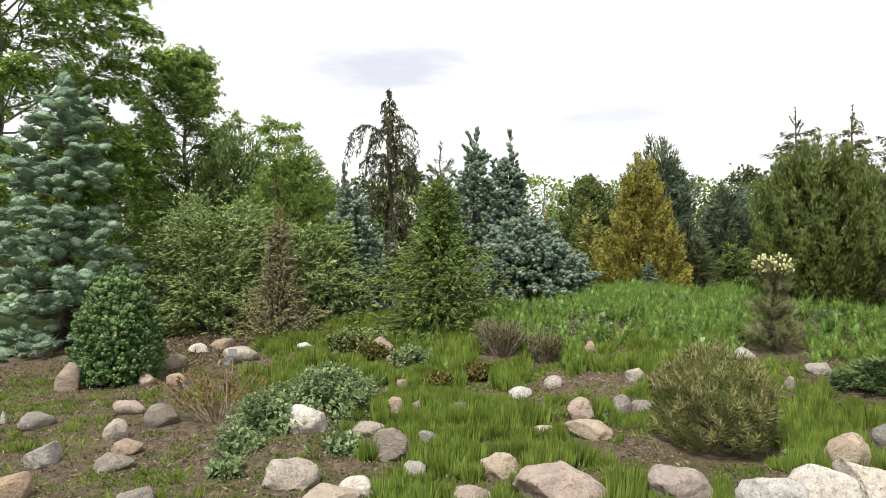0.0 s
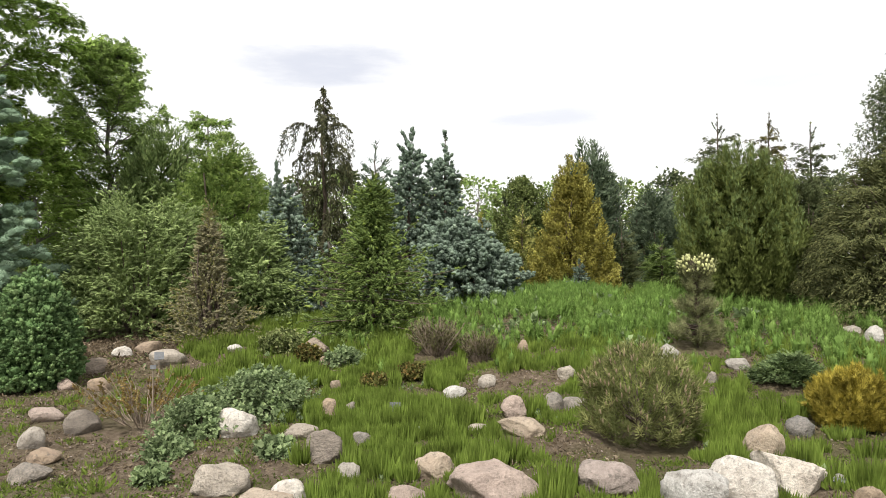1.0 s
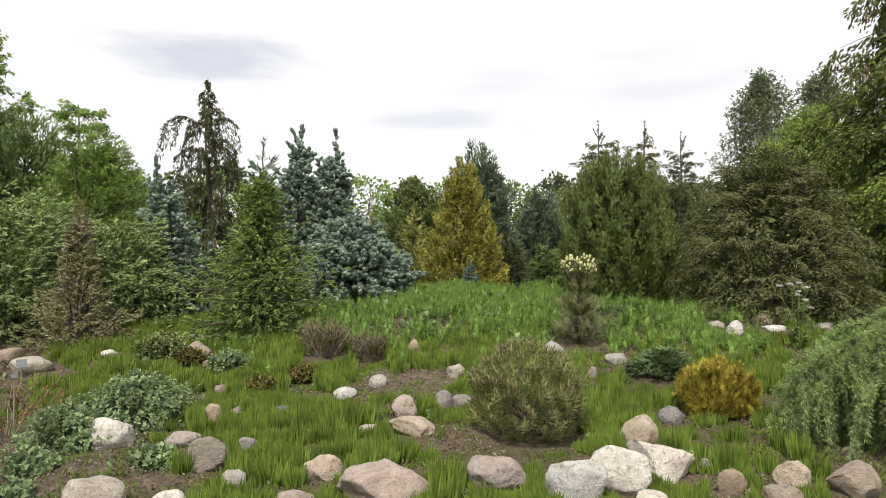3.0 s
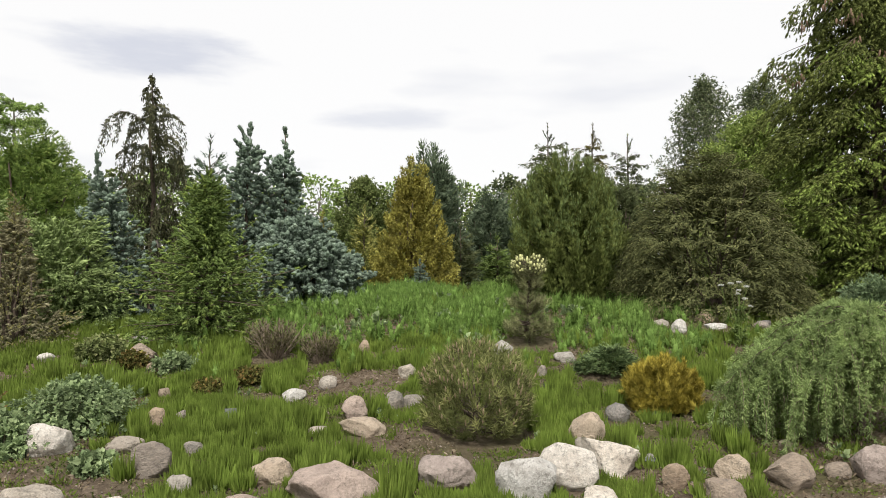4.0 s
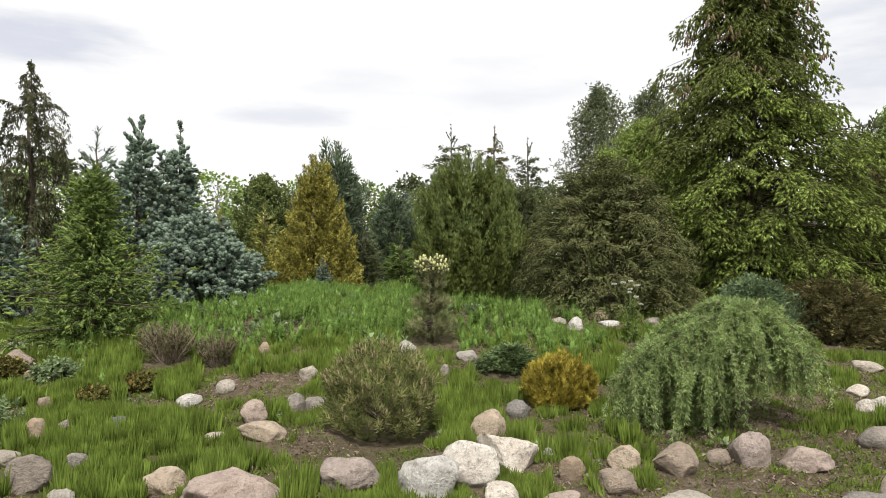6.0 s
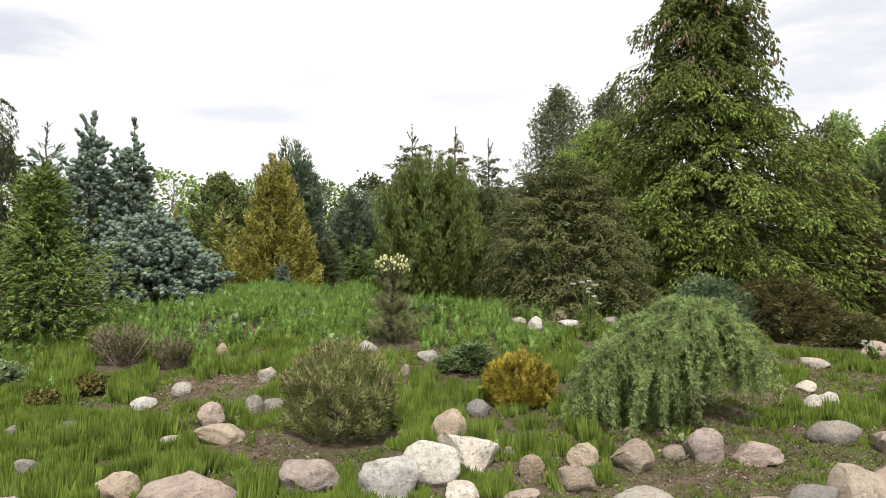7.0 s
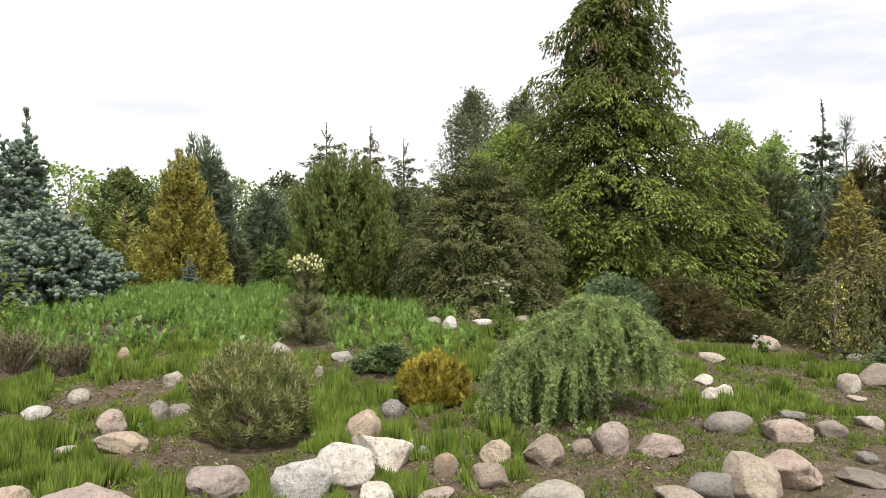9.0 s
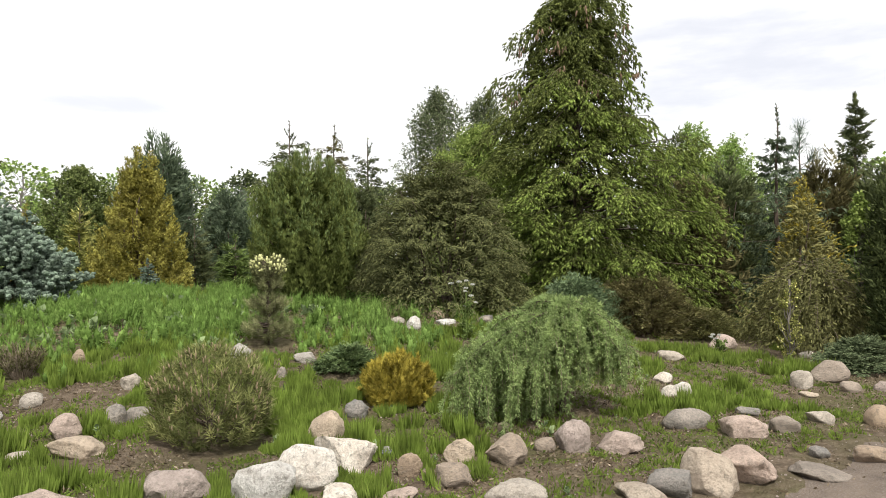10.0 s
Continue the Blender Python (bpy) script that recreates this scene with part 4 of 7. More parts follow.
def dwarf_pine(name, az, d, h, w, leaf, label, seed, tufts=420, size=0.13, profile="globe", candle=None, candle_share=0.5, candle_len=0.05, levels=None, category="dwarf pine", shape=TWIG_MUGO, candle_r=0.011, candle_low=0.3, every=4, central=False):
    """A low pine: tufts of long needles at the ends of upturned shoots, with the year's candles on top."""
    rng = np.random.default_rng(seed)
    ob = thing(name, at(az, d), label, category, spin=-radians(az))
    FOOTPRINTS.append((*at(az, d)[:2], w * 0.45))
    ts, rs = PROFILES[profile]
    q = rng.uniform(0, 1, tufts * 4)
    width = np.interp(q, ts, rs)
    if levels:
        width = width * (0.35 + 0.65 * np.clip(np.cos(q * levels * 2 * np.pi + 0.5) * 1.2, 0, 1))
    keep = rng.uniform(0, 1, len(q)) < width + 0.08
    q, width = q[keep][:tufts], width[keep][:tufts]
    n = len(q)
    phi = rng.uniform(0, 2 * np.pi, n)
    inner = np.clip(1 - abs(rng.normal(0, 0.22, n)), 0.1, 1)
    shell = np.stack([np.cos(phi), np.sin(phi), q * 2], 1)
    rad = width * w / 2 * inner * (1 + 0.13 * noise3(shell, 3, seed % 11))
    p = np.stack([np.cos(phi) * rad, np.sin(phi) * rad, q * h * (0.9 + 0.1 * inner)], 1)
    way = np.stack([np.cos(phi) * (1 - q * 0.6) * 0.75, np.sin(phi) * (1 - q * 0.6) * 0.75, 0.75 + 0.4 * q], 1) + rng.normal(0, 0.16, (n, 3))
    sz = size * rng.uniform(0.75, 1.2, n)
    part("crown", *scatter(shape, p - unit(way) * sz[:, None] * 0.6, way, sz, rng), leaf, ob)
    root = np.stack([rng.normal(0, 0.03, n) * w, rng.normal(0, 0.03, n) * w, np.maximum(q * h * 0.35, 0.02) - 0.03], 1)
    if central:
        root = np.stack([rng.normal(0, 0.01, n), rng.normal(0, 0.01, n), np.maximum(q * h * 0.95 - 0.04, 0.0)], 1)
        stem = stem_line(h * 0.93, (0, 0), rng)
        part("trunk", *tubes(stem[None], np.linspace(0.02, 0.008, len(stem))[None], 6), BARK_BROWN, ob, smooth=True)
    s = np.linspace(0, 1, 5)[None, :, None]
    lines = root[:, None] + (p - root)[:, None] * s
    lines[:, :, 2] -= (0.02 if central else 1.0) * (np.sin(s * np.pi) * 0.1)[..., 0] * h
    tagged(part("branchwork", *tubes(lines[::every], np.repeat(np.linspace(0.010, 0.003, 5)[None], len(lines[::every]), 0), 4), BARK_BROWN, ob, smooth=True), kind="stuff")
    if candle:
        pick = (rng.uniform(0, 1, n) < candle_share) & (inner > 0.8) & (q > candle_low)
        c = p[pick]
        up = unit(way[pick] + np.array([0, 0, 0.8]))
        k = np.array([0, 0.35, 0.8, 1.0])
        cl = candle_len * rng.uniform(0.6, 1.3, len(c))
        cand = c[:, None] + up[:, None] * k[None, :, None] * cl[:, None, None]
        tagged(part("candle_growth", *tubes(cand, np.repeat(np.array([[0.6, 1.0, 0.8, 0.25]]) * candle_r, len(c), 0), 5), candle, ob, smooth=True), kind="stuff")
    return ob


def twiggy(name, az, d, h, w, leaf, label, seed, twigs=260, tuft=0.05, share=3, category="shrub", bark_mat=None, shape=TWIG_HEATH):
    """A small heath-like bush: a fan of thin upright twigs with short leaves."""
    rng = np.random.default_rng(seed)
    ob = thing(name, at(az, d), label, category)
    FOOTPRINTS.append((*at(az, d)[:2], w * 0.35))
    a = rng.uniform(0, 2 * np.pi, twigs)
    tilt = np.sqrt(rng.uniform(0, 1, twigs))
    ln = h * rng.uniform(0.55, 1.0, twigs) * (1 - 0.25 * tilt)
    root = np.stack([np.cos(a) * tilt * w * 0.12, np.sin(a) * tilt * w * 0.12, np.full(twigs, -0.02)], 1)
    tip = np.stack([np.cos(a) * tilt * w * 0.48, np.sin(a) * tilt * w * 0.48, ln], 1)
    s = np.linspace(0, 1, 5)[None, :, None]
    lines = root[:, None] + (tip - root)[:, None] * s
    lines[:, 1:-1] += rng.normal(0, 0.012, (twigs, 3, 3))
    lines[:, 2:, 2] += 0.02
    tagged(part("branchwork", *tubes(lines, np.repeat(np.linspace(0.006, 0.002, 5)[None], twigs, 0), 4), bark_mat or BARK_DEAD, ob, smooth=True), kind="stuff")
    t = rng.uniform(0.35, 1, (twigs, share))
    p = (root[:, None] + (tip - root)[:, None] * t[..., None]).reshape(-1, 3) + rng.normal(0, 0.01, (twigs * share, 3))
    way = np.repeat(unit(tip - root), share, 0) + rng.normal(0, 0.25, (twigs * share, 3))
    part("crown", *scatter(shape, p, way, tuft * rng.uniform(0.7, 1.3, len(p)), rng), leaf, ob)
    return ob


def frond_leaves(base, way, length, width, rng, laterals=5, per=4, bend=0.25, droop=0.1, roll=0.3, forward=0.8, jitter=0.012, stem=4, upturn=0.0, fall=0.0):
    """Leaf places on n fronds: an axis that bends down (or up at its end), side twigs in one plane, leaves along them.
    Gives places, ways, the side that leaves face, and how near each one is to a growing tip (0 to 1)."""
    n = len(base)
    way = unit(way)
    length, width = np.broadcast_to(length, n), np.broadcast_to(width, n)
    side = unit(np.cross(way, np.array([0, 0, 1.0])) + 1e-6)
    up = np.cross(side, way)
    a = rng.normal(0, roll, n)[:, None]
    side, up = side * np.cos(a) + up * np.sin(a), up * np.cos(a) - side * np.sin(a)
    down = np.array([0, 0, -1.0])

    def axis(t):
        curl = bend * t ** 2 - upturn * t ** 3
        return base[:, None] + way[:, None] * (length[:, None] * t)[..., None] + down * (length[:, None] * curl)[..., None]

    def heading(t):
        return unit(way[:, None] + down * (2 * bend * t - 3 * upturn * t ** 2)[..., None])

    t = np.clip((np.tile(np.arange(laterals), 2)[None] + rng.uniform(0.2, 1.0, (n, 2 * laterals))) / (laterals + 0.3), 0, 1) * 0.85 + 0.12
    sign = np.repeat([1.0, -1.0], laterals)[None] * np.ones((n, 1))
    reach = width[:, None] * np.minimum(1, 0.35 + 3.0 * t) * (1.12 - t) ** 0.75 * rng.uniform(0.7, 1.15, t.shape)
    tang = heading(t)
    twig = unit(side[:, None] * sign[..., None] + tang * forward + up[:, None] * 0.08)
    u = (np.arange(per)[None, None] + rng.uniform(0.1, 1.0, (n, 2 * laterals, per))) / per
    run = u * reach[..., None]
    p = axis(t)[:, :, None] + twig[:, :, None] * run[..., None] + down * (droop * u * run)[..., None]
    w = unit(twig[:, :, None] + down * (1.6 * droop * u)[..., None] + tang[:, :, None] * 0.25)
    tip = np.maximum(u * 0.85, 0) + 0.15 * t[..., None]
    f = np.broadcast_to(up[:, None, None], p.shape)
    ta = np.clip((np.arange(stem)[None] + rng.uniform(0.2, 1.0, (n, stem))) / stem, 0, 1)
    p = np.concatenate([p.reshape(-1, 3), axis(ta).reshape(-1, 3)])
    w = np.concatenate([w.reshape(-1, 3), heading(ta).reshape(-1, 3)])
    f = np.concatenate([f.reshape(-1, 3), np.broadcast_to(up[:, None], (n, stem, 3)).reshape(-1, 3)])
    tip = np.concatenate([tip.ravel(), ta.ravel() ** 2])
    w = w * (1 - 0.6 * fall) + down * fall
    return p + rng.normal(0, jitter, p.shape), w + rng.normal(0, 0.11, w.shape), f, tip


def dress(ob, leaves, shape, size, rng, leaf, fresh=None, fresh_at=0.7, fresh_share=0.8, fresh_label="pale new shoots", where=None, spread=(0.75, 1.25)):
    """Put the leaves on a plant: older growth, and new shoots at the tips where it has them."""
    p, w, f, tip = leaves
    p = p.copy()
    p[:, 2] = np.maximum(p[:, 2], 0.015)
    sz = size * rng.uniform(*spread, len(p))
    young = np.zeros(len(p), bool)
    # New growth is paler; its contrast also paints lit tips over shaded bases.
    if fresh is not None:
        young = (tip > fresh_at) & (rng.uniform(0, 1, len(p)) < fresh_share) & (where(p) if where else True)
        tagged(part("new_growth", *scatter(shape, p[young], w[young], sz[young], rng, f[young]), fresh, ob, fresh_label), fresh_label, kind="stuff")
    part("crown", *scatter(shape, p[~young], w[~young], sz[~young], rng, f[~young]), leaf, ob)


def sided(prof, q, phi):
    """The crown's half width at height q towards phi, from its outline: (heights, right, left)."""
    right, left = np.interp(q, prof[0], prof[1]), np.interp(q, prof[0], prof[2] if len(prof) > 2 else prof[1])
    return left + (right - left) * (1 + np.cos(phi)) / 2


def tufted(name, az, d, h, w, leaf, label, seed, prof="dome", fronds=300, length=0.4, width=0.14, up=0.5, bend=0.2, roll=0.5, laterals=4, per=3, stem=3, droop=0.1, forward=0.8, shape=SLIVER,
           size=0.06, lumps=0.14, lump_scale=2.6, depth=0.12, core=0.2, core_size=2.2, category="conifer", stems=9, bark_mat=None, lean=(0, 0), upturn=0.0, fresh=None, fresh_at=0.7, fresh_share=0.8,
           where=None, lift=0.0, top_up=0.6, squash=1.0, wild=0.0, trunk=False):
    """A dense evergreen whose outside is made of many leafy fronds over a darker inside."""
    rng = np.random.default_rng(seed)
    ob = thing(name, at(az, d), label, category, spin=-radians(az))
    if d < 10:
        FOOTPRINTS.append((*at(az, d)[:2], w * 0.4))
    prof = PROFILES[prof] if isinstance(prof, str) else prof
    m = fronds * 5
    q, phi = rng.uniform(0, 1, m), rng.uniform(0, 2 * np.pi, m)
    keep = rng.uniform(0, 1, m) < sided(prof, q, phi) + 0.05
    q, phi = q[keep][:fronds], phi[keep][:fronds]
    n = len(q)
    shell = np.stack([np.cos(phi), np.sin(phi), q * 2.2], 1)
    lump = 1 + lumps * noise3(shell, lump_scale, seed % 17) + lumps * 0.5 * noise3(shell, lump_scale * 2.7, seed % 13)
    rad = sided(prof, q, phi) * w / 2 * lump * np.clip(1 - abs(rng.normal(0, depth, n)), 0.2, 1)
    mid = np.stack([lean[0] * q, lean[1] * q], 1) * h
    tip = np.stack([mid[:, 0] + np.cos(phi) * rad, mid[:, 1] + np.sin(phi) * rad * squash, lift + h * np.clip(q + 0.03 * (lump - 1), 0.01, 1)], 1)
    rise = up + top_up * q ** 2
    way = unit(np.stack([np.cos(phi), np.sin(phi), np.zeros(n)], 1) * np.maximum(0.15, 1 - 0.6 * rise)[:, None] + np.array([0, 0, 1.0]) * rise[:, None] + rng.normal(0, 0.2, (n, 3)))
    ln = length * rng.uniform(0.65, 1.25, n) * (1 + wild * abs(rng.normal(0, 1, n)) ** 2)
    base = tip - way * (ln * 0.85)[:, None]
    base[:, 2] += bend * ln * 0.7
    leaves = frond_leaves(base, way, ln, width * ln / length, rng, laterals, per, bend, droop, roll, forward, 0.25 * size, stem, upturn)
    if core:
        k = int(core * len(leaves[0]))
        qc, a = rng.uniform(0.02, 0.9, k), rng.uniform(0, 2 * np.pi, k)
        rr = sided(prof, qc, a) * w / 2 * rng.uniform(0.25, 0.72, k)
        c = np.stack([lean[0] * qc * h + np.cos(a) * rr, lean[1] * qc * h + np.sin(a) * rr * squash, lift + qc * h * 0.93], 1)
        out = np.stack([np.cos(a), np.sin(a), np.full(k, 0.4)], 1) + rng.normal(0, 0.4, (k, 3))
        tagged(part("inner_growth", *scatter(shape, c, out, size * core_size * rng.uniform(0.8, 1.3, k), rng, np.stack([np.cos(a), np.sin(a), a * 0], 1)), leaf, ob), kind="stuff")
    dress(ob, leaves, shape, size, rng, leaf, fresh, fresh_at, fresh_share, where=where)
    lines, radii = [], []
    s = np.linspace(0, 1, 6)
    for i in range(stems):
        a = 2 * np.pi * i / stems + rng.uniform(-0.3, 0.3)
        t = rng.uniform(0.45, 0.85)
        rr = float(sided(prof, t, a)) * w / 2 * 0.7
        line = np.stack([lean[0] * h * t * s + np.cos(a) * (0.04 * w + rr * s ** 1.2), lean[1] * h * t * s + np.sin(a) * (0.04 * w + rr * s ** 1.2) * squash, (lift + t * h) * s - 0.05], 1)
        line[1:-1] += rng.normal(0, 0.015 * w, (4, 3))
        lines.append(line)
        radii.append(np.linspace(1, 0.25, 6) * (0.008 + 0.012 * h))
    tagged(part("branchwork", *tubes(np.array(lines), np.array(radii), 5), bark_mat or BARK_BROWN, ob, smooth=True), kind="stuff")
    if trunk:
        line = stem_line(h * 0.9, lean, rng, wobble=0.006)
        part("trunk", *tubes(line[None], np.linspace(0.02 + 0.014 * h, 0.01, len(line))[None], 7), bark_mat or BARK_BROWN, ob, smooth=True)
    return ob


def boughed(name, az, d, h, w, leaf, label, seed, prof="cone", whorls=16, per=8, low=0.04, rise=(0.0, 0.7), bend=0.3, upturn=0.15, spread=0.4, laterals=6, twigs=4, stem=6, droop=0.15, roll=0.2,
            forward=0.7, shape=BRUSH, size=0.1, ragged=0.25, leader=0.1, lean=(0, 0), inner=0.25, category="conifer", bark_mat=None, fresh=None, fresh_at=0.7, fresh_share=0.8, where=None, cones=0, jitter=0.02, sweep=0.35,
            spears=0, lead=60, fuller=0.0, fall=0.0):
    """A conifer: a trunk with rings of boughs, each bough a frond of side twigs; a leader on top."""
    rng = np.random.default_rng(seed)
    ob = thing(name, at(az, d), label, category, spin=-radians(az))
    prof = PROFILES[prof] if isinstance(prof, str) else prof
    line = stem_line(h, lean, rng, wobble=0.005)
    q, phi = [], []
    for i in range(whorls):
        k = max(3, round(per * (1.05 - 0.5 * i / whorls)))
        q.append(np.clip((i + rng.uniform(-sweep, sweep, k)) / whorls, 0, 1))
        phi.append(2 * np.pi * (np.arange(k) + rng.uniform(-0.3, 0.3, k)) / k + i * 2.4)
    q, phi = np.concatenate(q), np.concatenate(phi)
    n = len(q)
    reach = sided(prof, q, phi) * w / 2 * rng.uniform(1 - 1.6 * ragged, 1 + 0.6 * ragged, n)
    up = rise[0] + (rise[1] - rise[0]) * q + rng.normal(0, 0.08, n)
    way = unit(np.stack([np.cos(phi), np.sin(phi), up], 1))
    base = along(line, np.clip(low + (1 - leader - low) * q, 0.01, 0.98))
    ln = reach / np.maximum(np.hypot(way[:, 0], way[:, 1]), 0.45)
    wide = np.clip(spread * ln, 0.08, None)
    k = np.repeat(np.arange(n), np.clip(np.round(fuller * 2 * ln / ln.max()), 1, 4).astype(int))
    twin = rng.uniform(0, 1, len(k)) < 0.5 if fuller else np.zeros(len(k), bool)
    near = np.where(twin, rng.uniform(0.72, 1.0, len(k)), 1.0)
    leaves = [frond_leaves(base[k], way[k] + rng.normal(0, 0.14 if fuller else 0.0, (len(k), 3)), ln[k] * near, wide[k], rng, laterals, twigs, bend, droop, roll, forward, jitter, stem, upturn, fall)]
    m = int(6 + h * leader * lead)
    t = rng.uniform(1 - leader * 1.2, 1, m)
    a = rng.uniform(0, 2 * np.pi, m)
    thin = 0.9 - 0.6 * (t - (1 - leader * 1.2)) / (leader * 1.2)
    leaves.append((along(line, t), np.stack([np.cos(a) * thin, np.sin(a) * thin, np.ones(m)], 1), np.stack([np.cos(a), np.sin(a), a * 0], 1), t * 0))
    if spears:
        a = rng.uniform(0, 2 * np.pi, spears)
        sw = unit(np.stack([np.cos(a) * 0.55, np.sin(a) * 0.55, np.ones(spears)], 1))
        sb = along(line, rng.uniform(1 - leader * 2.2, 1 - leader * 0.6, spears))
        leaves.append(frond_leaves(sb, sw, leader * h * rng.uniform(0.5, 0.9, spears), 0.04, rng, 1, 1, -0.1, 0, 0.3, 0.9, 0.005, 10))
    if inner:
        k = int(inner * len(leaves[0][0]))
        qi, a = rng.uniform(0, 0.9, k), rng.uniform(0, 2 * np.pi, k)
        rr = sided(prof, qi, a) * w / 2 * rng.uniform(0.05, 0.5, k)
        c = along(line, low + (1 - leader - low) * qi) + np.stack([np.cos(a) * rr, np.sin(a) * rr, -0.15 * rr], 1)
        tagged(part("inner_growth", *scatter(shape, c, np.stack([np.cos(a), np.sin(a), rng.normal(-0.1, 0.3, k)], 1), size * 1.5 * rng.uniform(0.8, 1.3, k), rng), leaf, ob), kind="stuff")
    dress(ob, tuple(np.concatenate([x[i] for x in leaves]) for i in range(4)), shape, size, rng, leaf, fresh, fresh_at, fresh_share, where=where)
    s = np.linspace(0, 0.85, 6)
    curl = bend * s ** 2 - upturn * s ** 3
    limbs = base[:, None] + way[:, None] * (ln[:, None] * s)[..., None] - np.array([0, 0, 1.0]) * (ln[:, None] * curl)[..., None]
    part("trunk", *tubes(line[None], np.linspace(0.012 + 0.014 * h, 0.006, len(line))[None], 7), bark_mat or BARK_BROWN, ob, smooth=True)
    tagged(part("branchwork", *tubes(limbs, (0.003 + 0.006 * ln)[:, None] * np.linspace(1, 0.25, 6)[None], 4), bark_mat or BARK_BROWN, ob, smooth=True), kind="stuff")
    if cones:
        mesh = solid("cone", *tubes(np.array([[[0, 0, 0], [0, 0, -0.03], [0, 0, -0.09], [0.004, 0, -0.16]]]), np.array([[0.006, 0.026, 0.024, 0.006]]), 6), CONE_BROWN, True)
        tips = limbs[base[:, 2] > 0.66 * h][:, 3:].reshape(-1, 3)
        for k in rng.integers(0, len(tips), cones):
            c = new("cone", mesh)
            c.parent = ob
            c.location = tips[k] + rng.normal(0, 0.07, 3) - np.array([0, 0, 0.08])
            tagged(c)
    return ob


def spruce_of_fans(name, az, d, h, leaf, fresh, label, seed, outline, boughs=210, size=0.112, tops=3, cones=170):
    """A big open spruce: boughs that sweep out and down, each hung with its own dense drooping fans, dark gaps between,
    cones in bunches near the top. The outline gives heights, right and left reach in metres."""
    rng = np.random.default_rng(seed)
    ob = thing(name, at(az, d), label, "conifer", spin=-radians(az))
    line = stem_line(h * 0.97, (0, 0), rng, wobble=0.004)
    n = boughs
    q = np.clip((np.arange(n) + rng.uniform(0, 1, n)) / n, 0, 1) ** 1.12
    phi = np.arange(n) * 2.399 + rng.normal(0, 0.25, n)
    prof = tuple(np.array(x, float) for x in outline)
    reach = sided(prof, q * h, phi) * rng.uniform(0.70, 1.06, n) * (1 + 0.22 * noise3(np.stack([np.cos(phi), np.sin(phi), q * 6], 1), 1.5, 9))
    rise = 0.30 + 0.25 * q + rng.normal(0, 0.08, n)
    fall = np.where(q > 0.62, 0.75, 0.5) + rng.normal(0, 0.06, n)
    out = np.stack([np.cos(phi), np.sin(phi), phi * 0], 1)
    foot = along(line, np.clip(q * 0.98 - 0.06 * (1 - q), 0.03, 0.97))

    def bough(t):
        z = rise[:, None] * t - fall[:, None] * t ** 2 + 0.12 * t ** 4
        return foot[:, None] + out[:, None] * (reach[:, None] * t)[..., None] + np.array([0, 0, 1.0]) * (reach[:, None] * z)[..., None]

    fans = np.clip(np.round(4 + 6 * reach), 6, 20).astype(int)
    k = np.repeat(np.arange(n), fans)
    m = len(k)
    t = np.clip(rng.uniform(0.22, 1.0, m) ** 0.8, 0, 1)
    z = rise[k] * t - fall[k] * t ** 2 + 0.12 * t ** 4
    base = foot[k] + out[k] * (reach[k] * t)[:, None] + np.array([0, 0, 1.0]) * (reach[k] * z)[:, None]
    across = np.stack([-np.sin(phi), np.cos(phi), phi * 0], 1)[k] * (rng.choice([-1.0, 1.0], m) * rng.uniform(0.1, 1.0, m))[:, None]
    down = 0.35 + 0.9 * np.clip((q[k] - 0.5) * 3, 0, 1) + rng.normal(0, 0.2, m)
    way = out[k] * 0.75 + across - np.array([0, 0, 1.0]) * down[:, None]
    ln = np.clip(0.28 + 0.24 * reach[k] * (1.15 - 0.5 * t), 0.24, 0.66) * rng.uniform(0.75, 1.2, m)
    leaves = [frond_leaves(base, way, ln, 0.17 + 0.14 * ln, rng, 5, 1, 0.35, 0.4, 0.35, 0.9, 0.015, 5, 0.05)]
    for i in range(tops):
        x = line[-1] * np.array([1, 1, 0.955]) + np.array([rng.normal(0, 0.28), rng.normal(0, 0.2), 0]) * (i > 0)
        u, a = rng.uniform(0, 1, 50), rng.uniform(0, 2 * np.pi, 50)
        p = x + np.stack([np.cos(a) * 0.10 * (1 - u), np.sin(a) * 0.10 * (1 - u), h * 0.06 * u * (1 - 0.2 * i)], 1)
        leaves.append((p, np.stack([np.cos(a), np.sin(a), 0.4 + u], 1), np.stack([np.cos(a), np.sin(a), a * 0], 1), u * 0))
    dress(ob, tuple(np.concatenate([x[i] for x in leaves]) for i in range(4)), FINGER, size, rng, leaf, fresh, 0.38, 0.92, "yellow-green new shoots",
          where=lambda p: noise3(p, 1.3, 3) + 0.35 * p[:, 0] - 0.40 * (p[:, 2] - 3.8) > -0.25)
    s = np.linspace(0, 0.97, 8)
    part("trunk", *tubes(line[None], np.linspace(0.15, 0.02, len(line))[None], 9), BARK_BROWN, ob, smooth=True)
    tagged(part("branchwork", *tubes(bough(np.tile(s, (n, 1))), (0.006 + 0.006 * reach)[:, None] * np.linspace(1, 0.2, 8)[None], 4), BARK_BROWN, ob, smooth=True), kind="stuff")
    m = 1500
    z, a = rng.uniform(0.12, 0.95, m) * h, rng.uniform(0, 2 * np.pi, m)
    r = sided(prof, z, a) * rng.uniform(0.05, 0.6, m)
    p = np.stack([np.cos(a) * r, np.sin(a) * r, z - 0.2 * r], 1)
    tagged(part("inner_growth", *scatter(FINGER, p, np.stack([np.cos(a), np.sin(a), rng.normal(-0.6, 0.3, m)], 1), rng.uniform(0.22, 0.34, m), rng), leaf, ob), kind="stuff")
    mesh = solid("cone", *tubes(np.array([[[0, 0, 0], [0, 0, -0.03], [0, 0, -0.08], [0.004, 0, -0.13]]]), np.array([[0.006, 0.021, 0.019, 0.006]]), 6), CONE_BROWN, True)
